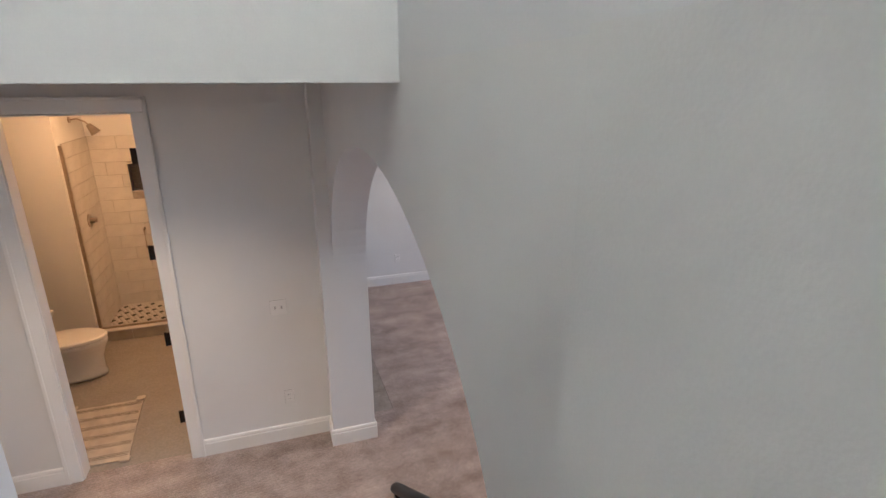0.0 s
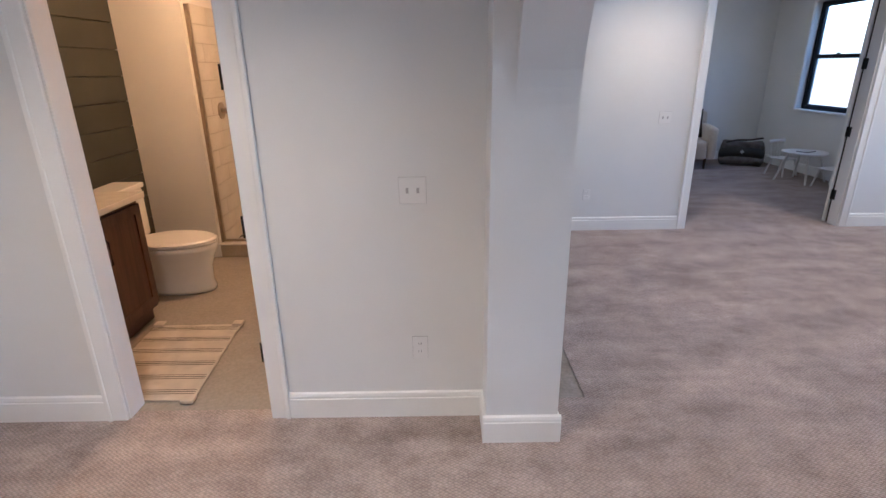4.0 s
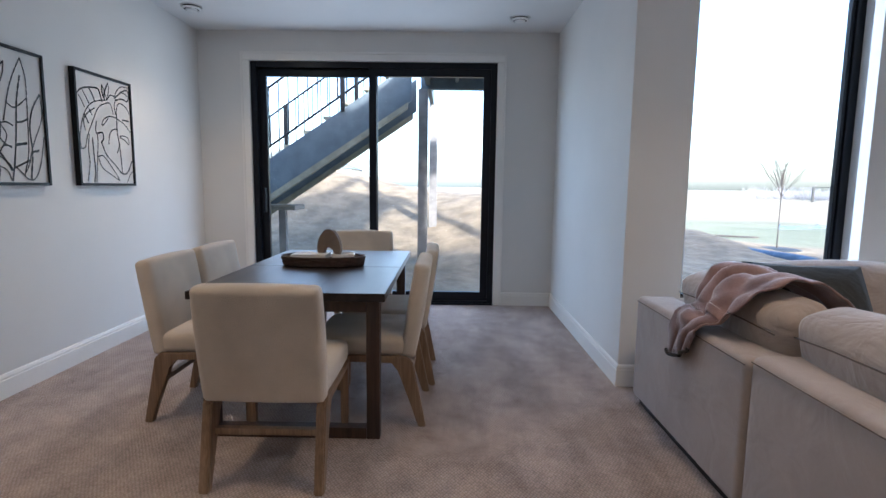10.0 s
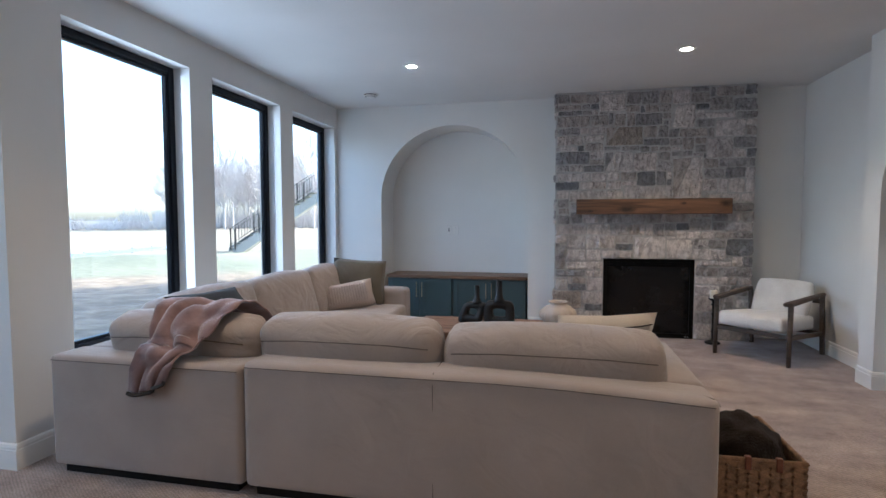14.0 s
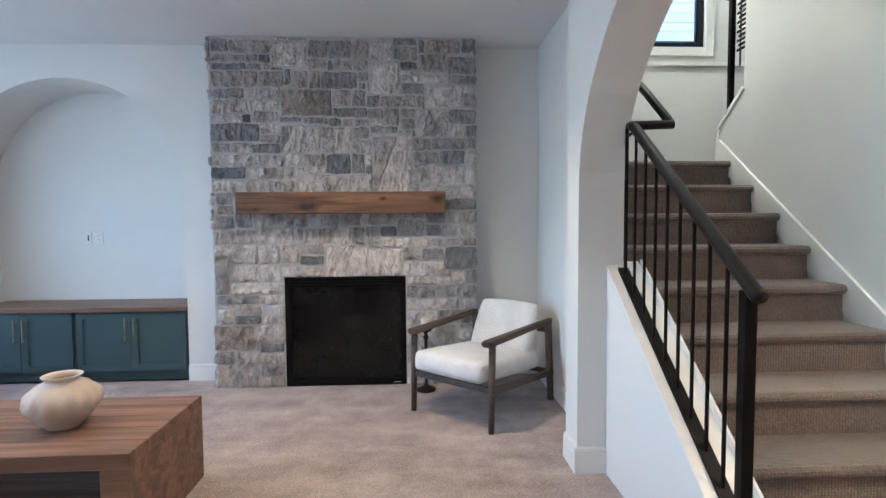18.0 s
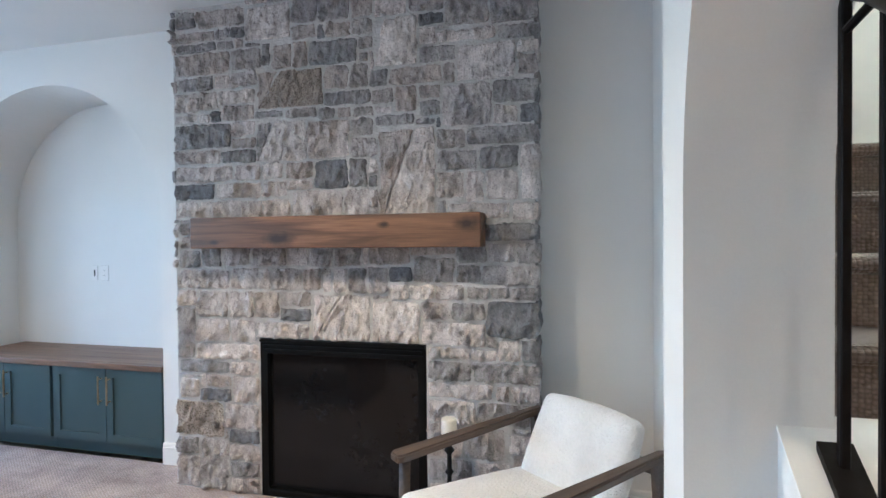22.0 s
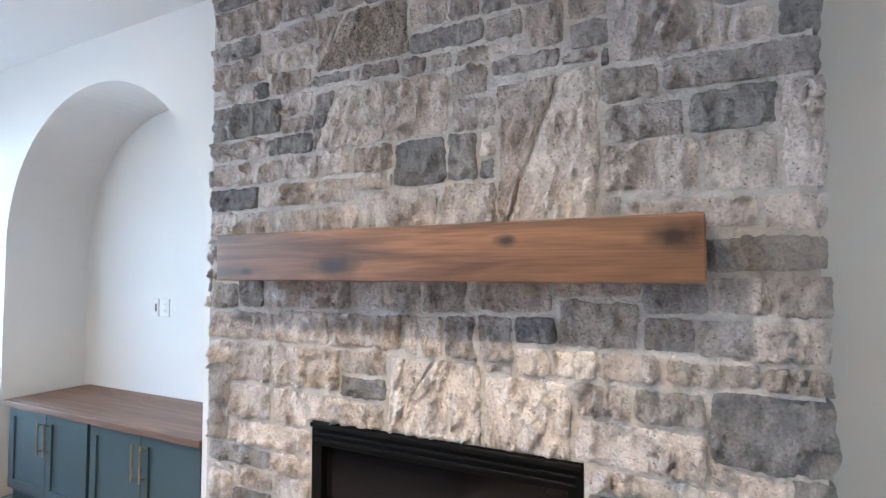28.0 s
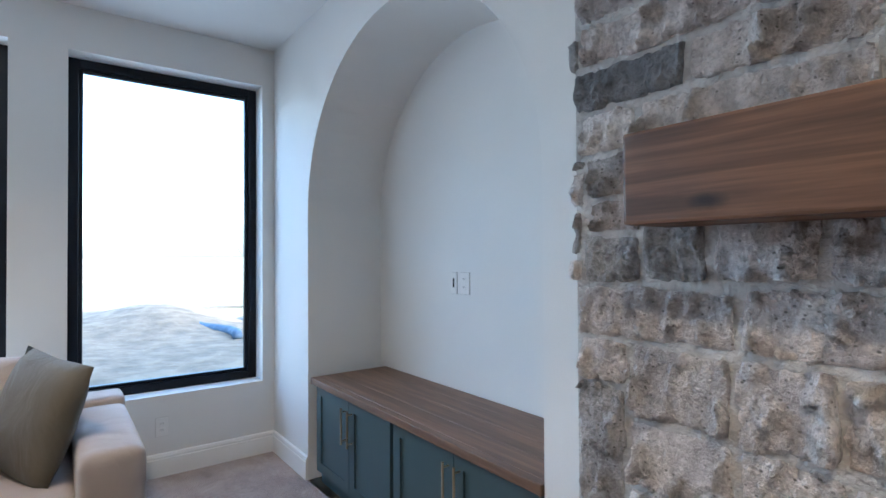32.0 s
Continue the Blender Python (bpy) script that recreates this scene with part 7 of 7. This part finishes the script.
# ---- outside ----
def ground_height(x, y):
    z = -0.16
    d = math.exp(-(((x - 15.5) / 3.4) ** 2 + ((y - 7.5) / 4.6) ** 2)) * 1.75
    d += math.exp(-(((x - 13.2) / 2.4) ** 2 + ((y - 2.9) / 1.6) ** 2)) * 0.75
    d += math.exp(-(((x - 15.5) / 2.2) ** 2 + ((y + 1.7) / 1.1) ** 2)) * 0.42
    d += math.exp(-(((x - 17.0) / 4.0) ** 2 + ((y + 9.5) / 3.2) ** 2)) * 0.3
    return z + d + 0.05 * noise.noise((x * 0.5, y * 0.5, 0)) * min(1, max(0, (x - 8.5) / 2))


bm = bmesh.new()
xs = [-300, -120, -40, 0, 4, 6] + [8 + 0.5 * k for k in range(33)] + [26, 30, 40, 60, 100, 180, 400, 900]
ys = [-900, -400, -180, -90, -50, -30, -22] + [-16 + 0.5 * k for k in range(61)] + [16, 20, 30, 50, 90, 180, 400, 900]
gv = [[bm.verts.new((x, y, ground_height(x, y) if 8 < x < 25 and -16 < y < 15 else -0.16 + (0.9 if x > 300 or abs(y) > 300 else 0.0))) for x in xs] for y in ys]
for j in range(len(ys) - 1):
    for i in range(len(xs) - 1):
        bm.faces.new((gv[j][i], gv[j][i + 1], gv[j + 1][i + 1], gv[j + 1][i]))
gm = bpy.data.materials.new("lot_ground")
gm.use_nodes = True
gn, gl = gm.node_tree.nodes, gm.node_tree.links
gb = gn["Principled BSDF"]
gb.inputs["Roughness"].default_value = 0.95
tc = gn.new("ShaderNodeTexCoord")
sep = gn.new("ShaderNodeSeparateXYZ")
gl.new(tc.outputs["Object"], sep.inputs[0])
nz, nz2 = gn.new("ShaderNodeTexNoise"), gn.new("ShaderNodeTexNoise")
nz.inputs["Scale"].default_value, nz.inputs["Detail"].default_value = 0.25, 6
nz2.inputs["Scale"].default_value, nz2.inputs["Detail"].default_value = 3.0, 8
gl.new(tc.outputs["Object"], nz.inputs["Vector"])
gl.new(tc.outputs["Object"], nz2.inputs["Vector"])
def ramp_of(a, b, src, p=0.35, q=0.65):
    r = gn.new("ShaderNodeValToRGB")
    r.color_ramp.elements[0].position, r.color_ramp.elements[1].position = p, q
    r.color_ramp.elements[0].color, r.color_ramp.elements[1].color = (*a, 1), (*b, 1)
    gl.new(src, r.inputs[0])
    return r.outputs[0]
dirt_c = ramp_of((0.175, 0.128, 0.076), (0.29, 0.218, 0.132), nz2.outputs["Fac"])
green_c = ramp_of((0.14, 0.145, 0.083), (0.21, 0.205, 0.122), nz.outputs["Fac"])
straw_c = ramp_of((0.22, 0.185, 0.118), (0.31, 0.255, 0.163), nz.outputs["Fac"])
out = gn.new("ShaderNodeMath")      # distance across the lot, away from the dirt heaps
out.operation, out.inputs[1].default_value = "MULTIPLY_ADD", -1.2
gl.new(sep.outputs["Y"], out.inputs[0])
gl.new(sep.outputs["X"], out.inputs[2])
wob = gn.new("ShaderNodeMath")
wob.operation, wob.inputs[1].default_value = "MULTIPLY_ADD", 6.0
gl.new(nz.outputs["Fac"], wob.inputs[0])
gl.new(out.outputs[0], wob.inputs[2])
ground_c = dirt_c
for near, far, c in ((23.0, 25.0, green_c), (36.0, 44.0, straw_c)):
    edge = gn.new("ShaderNodeMapRange")
    edge.inputs["From Min"].default_value, edge.inputs["From Max"].default_value = near, far
    gl.new(wob.outputs[0], edge.inputs[0])
    mixg = gn.new("ShaderNodeMixRGB")
    gl.new(edge.outputs[0], mixg.inputs[0])
    gl.new(ground_c, mixg.inputs[1])
    gl.new(c, mixg.inputs[2])
    ground_c = mixg.outputs[0]
gl.new(mixg.outputs[0], gb.inputs["Base Color"])
bpn = gn.new("ShaderNodeBump")
bpn.inputs["Strength"].default_value, bpn.inputs["Distance"].default_value = 0.7, 0.08
gl.new(nz2.outputs["Fac"], bpn.inputs["Height"])
gl.new(bpn.outputs[0], gb.inputs["Normal"])
struct("ground", bm, gm, "bare tan dirt heaps running out to a dormant lawn", smooth=True)


def deck_stair(m, label, steps=15, posts=True):
    """A timber flight rising along +x of its own frame, with grey stringers and a black railing."""
    root = thing("deck_stairs", label, "stairs", m)
    run, rise = 0.27, 0.19
    L, Hh = run * steps, rise * steps
    for y in (-0.02, 1.02):
        part("stringer", prism([(-0.1, -0.05), (0.28, -0.05), (L + 0.1, Hh - 0.36), (L + 0.1, Hh + 0.12), (-0.1, 0.15)], "y", y - 0.02, y + 0.02), DECKGREY, root)
        part("lower_trim", prism([(0.15, -0.16), (0.3, -0.16), (L + 0.05, Hh - 0.47), (L + 0.05, Hh - 0.39)], "y", y - 0.035, y + 0.035), TREATED, root)
    for k in range(steps):
        part("tread", box(run * k, run * k + 0.28, 0.0, 1.0, rise * (k + 1) - 0.04, rise * (k + 1)), TREATED, root)
    for y in (-0.02, 1.02):
        for h in (0.17, 0.93):
            part("rail_bar", tube([(-0.05, y, h + 0.10), (L, y, h + 0.10 + Hh)], 0.016, 6), BLACK, root)
        for k in range(int(L / 0.13)):
            x = 0.05 + 0.13 * k + (0.05 if y > 0 else 0)
            part("baluster", box(x - 0.007, x + 0.007, y - 0.007, y + 0.007, x * rise / run + 0.27, x * rise / run + 1.03), BLACK, root)
        for k in range(0, steps + 1, 4):
            x = run * k
            part("rail_post", box(x - 0.03, x + 0.03, y - 0.03, y + 0.03, x * rise / run + 0.05, x * rise / run + 1.05), BLACK, root)
    return root


deck_stair(pose(9.7, 8.83, -0.13, 0, 0, -90), "slate-painted timber deck stairs with black railing outside the slider")
dk = thing("timber_deck", "raised timber deck on square posts over the patio", "deck")
for k in range(12):
    part("deck_board", box(8.26, 10.6, 2.80 + 0.145 * k, 2.94 + 0.145 * k, 2.92, 2.95), DECKGREY, dk)
for y in (2.85, 3.25, 3.65, 4.05):
    part("joist", box(8.26, 10.44, y, y + 0.05, 2.74, 2.92), DECKGREY, dk)
part("rim_beam", box(10.44, 10.56, 2.80, 4.60, 2.65, 2.92), DECKGREY, dk)
part("front_beam", box(8.26, 12.3, 4.46, 4.53, 2.70, 2.92), DECKGREY, dk)
for x, y, top in ((10.5, 4.565, 2.65), (12.2, 4.46, 2.70), (10.5, 2.88, 2.65)):
    part("post", box(x - 0.07, x + 0.07, y - 0.07, y + 0.07, -0.2, top), POSTWOOD, dk)
deck_stair(pose(17.5, -16.0, -0.13, 0, 0, -135), "slate-painted deck stairs of a house further off")
pf = thing("step_footing", "small concrete slab on a post beside the deck stairs", "footing")
part("slab", box(10.0, 10.5, 6.35, 6.85, 0.88, 0.95, 0.01), CONCRETE, pf)
part("post", box(10.2, 10.3, 6.55, 6.65, -0.16, 0.88), POSTWOOD, pf)


def twigs(name, sticks, material, parent):
    """Many thin tapered sticks as one mesh; sticks: (from, to, radius, radius)."""
    verts, faces = [], []
    for p, q, r0, r1 in sticks:
        d = (q - p).normalized()
        a = d.cross(Vector((0.3, 0.9, 0.2))).normalized()
        b = d.cross(a)
        base = len(verts)
        for c, r in ((p, r0), (q, r1)):
            verts += [c + r * a, c + r * (-0.5 * a + 0.866 * b), c + r * (-0.5 * a - 0.866 * b)]
        faces += [(base, base + 1, base + 4, base + 3), (base + 1, base + 2, base + 5, base + 4), (base + 2, base, base + 3, base + 5)]
    me = bpy.data.meshes.new(name)
    me.from_pydata(verts, [], faces)
    me.materials.append(material)
    ob = new(name, me)
    ob.parent = parent
    ob.matrix_parent_inverse = Matrix()
    return ob


def bare_tree(x, y, h, seed, label, depth, spread=0.5, group="bare trees", material=None, low=0.06):
    """A leafless tree: tapered trunk, limbs and many twigs."""
    r = random.Random(seed)
    root = thing("bare_tree", label, "tree", pose(x, y, -0.16), group)
    trunk = add_cyl(bmesh.new(), (0, 0, 0), (0, 0, h * 0.66 if low > 0.3 else h * 0.45), h * 0.006, h * 0.004, 8)
    sticks = []
    def grow(p, d, ln, rad, k):
        q = p + d * ln
        sticks.append((p, q, rad, rad * 0.6))
        if k == 0:
            return
        for _ in range(4):
            nd = (d + Vector((r.uniform(-1, 1), r.uniform(-1, 1), r.uniform(-0.3, 0.7))) * spread).normalized()
            grow(p + d * ln * r.uniform(0.35, 1.0), nd, ln * r.uniform(0.55, 0.78), max(rad * 0.5, h * 0.0006), k - 1)
    grow(Vector((0, 0, h * 0.40)), Vector((0, 0, 1)), h * 0.28, h * 0.005, depth)
    for _ in range(8):
        grow(Vector((0, 0, h * r.uniform(low, max(0.42, low + 0.2)))), Vector((r.uniform(-1, 1), r.uniform(-1, 1), 1.2)).normalized(), h * 0.22, h * 0.0035, depth)
    part("trunk", trunk, material or BARK, root)
    twigs("crown", sticks, material or BARK, root)
    return root


bare_tree(14.9, -3.6, 2.6, 4, "young bare sapling in a mulch ring on the lawn", 2, 0.42, "", None, 0.42)
solid("mulch_ring", lathe([(0.02, -0.10), (0.3, -0.10), (0.5, -0.13), (0.52, -0.17)], 28, Matrix.Translation((14.9, -3.6, 0))), SLOT, "low dark mulch ring round the sapling", "mulch")
rt = random.Random(5)
# The haze over the far row sits in the wood's colour.
firsts = [bare_tree(58 + 6 * k, -80 - 4 * k, 15 + 2 * k, 7 + k, "tall bare tree in the far row", 4, 0.45, "bare trees", HAZEWOOD) for k in range(2)]
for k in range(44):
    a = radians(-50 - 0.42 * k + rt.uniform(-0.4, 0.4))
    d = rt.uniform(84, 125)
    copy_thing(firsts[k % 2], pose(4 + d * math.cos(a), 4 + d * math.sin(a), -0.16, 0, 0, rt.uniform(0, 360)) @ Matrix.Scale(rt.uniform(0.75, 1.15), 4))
brush = []
for k in range(900):
    a = radians(-30 - 45 * rt.random())
    d = rt.uniform(96, 125)
    p = Vector((4 + d * math.cos(a), 4 + d * math.sin(a), -0.2))
    hh = rt.uniform(0.8, 2.6) * (1.0 if a > radians(-46) else 1.9)
    for q in range(6):
        brush.append((p, p + Vector((rt.uniform(-1.2, 1.2), rt.uniform(-1.2, 1.2), hh * rt.uniform(0.6, 1))), 0.05, 0.015))
thicket = thing("far_thicket", "grey-brown bare thicket along the far field edge, paled with painted haze", "woods")
tagged(twigs("thicket", brush, HAZEWOOD, thicket), kind="stuff")
solid("silt_sock", tube([(14.3 - 0.35 * k, -2.35 - 0.02 * k + 0.13 * math.sin(0.9 * k), -0.07) for k in range(8)], 0.095, 8), SOCK, "slate blue silt sock lying on the dirt", "erosion barrier", smooth=True)
solid("silt_sock", tube([(17.9 + 0.12 * k - 0.012 * k * k, -2.1 - 0.22 * k + 0.05 * math.sin(2.0 * k), -0.12) for k in range(13)], 0.035, 8), BARK, "thin dark silt roll further out on the sand", "erosion barrier", smooth=True)
fg = thing("field_gate", "dark timber gate frame standing in the far field", "gate")
part("post", box(67.8, 68.0, -41.4, -41.2, -0.2, 1.75), SLOT, fg)
part("post", box(65.6, 65.8, -44.1, -43.9, -0.2, 1.75), SLOT, fg)
part("bar", tube([(67.9, -41.3, 1.7), (65.7, -44.0, 1.7)], 0.045, 6), SLOT, fg)
sf = thing("silt_fence", "low black silt fence along the dirt heap", "fence")
for k in range(10):
    x, y = 20.2 + 0.3 * k, -7.0 - 1.5 * k
    part("fabric", box(0, 1.55, -0.01, 0.01, 0.0, 0.16, 0, 1, pose(x, y, -0.1, 0, 0, -79)), SOCK, sf)
    part("stake", box(x - 0.02, x + 0.02, y - 0.02, y + 0.02, -0.2, 0.12), SOCK, sf)
nh = thing("neighbour_house", "neighbouring house with blue-grey lap siding", "house")
part("wall", box(-9.0, 6.0, -9.4, -6.2, -0.2, 7.0), SIDING, nh)
for k in range(40):
    part("siding_board", box(-9.0, 6.0, -6.2, -6.175, 0.17 * k, 0.17 * k + 0.16), SIDING, nh)
part("roof", prism([(-9.9, 6.9), (-5.7, 6.9), (-7.8, 9.4)], "x", -9.5, 6.5), DECKGREY, nh)
fh = thing("far_house", "pale far-off house beyond the field", "house")
part("wall", box(120, 134, 26, 52, -0.2, 5), PLASTIC, fh)
part("roof", prism([(25, 4.9), (53, 4.9), (39, 10)], "x", 119, 135), DECKGREY, fh)
for k in range(4):
    part("window", box(119.9, 120.0, 29 + 6 * k, 31 + 6 * k, 1.2, 3.2), SLOT, fh)
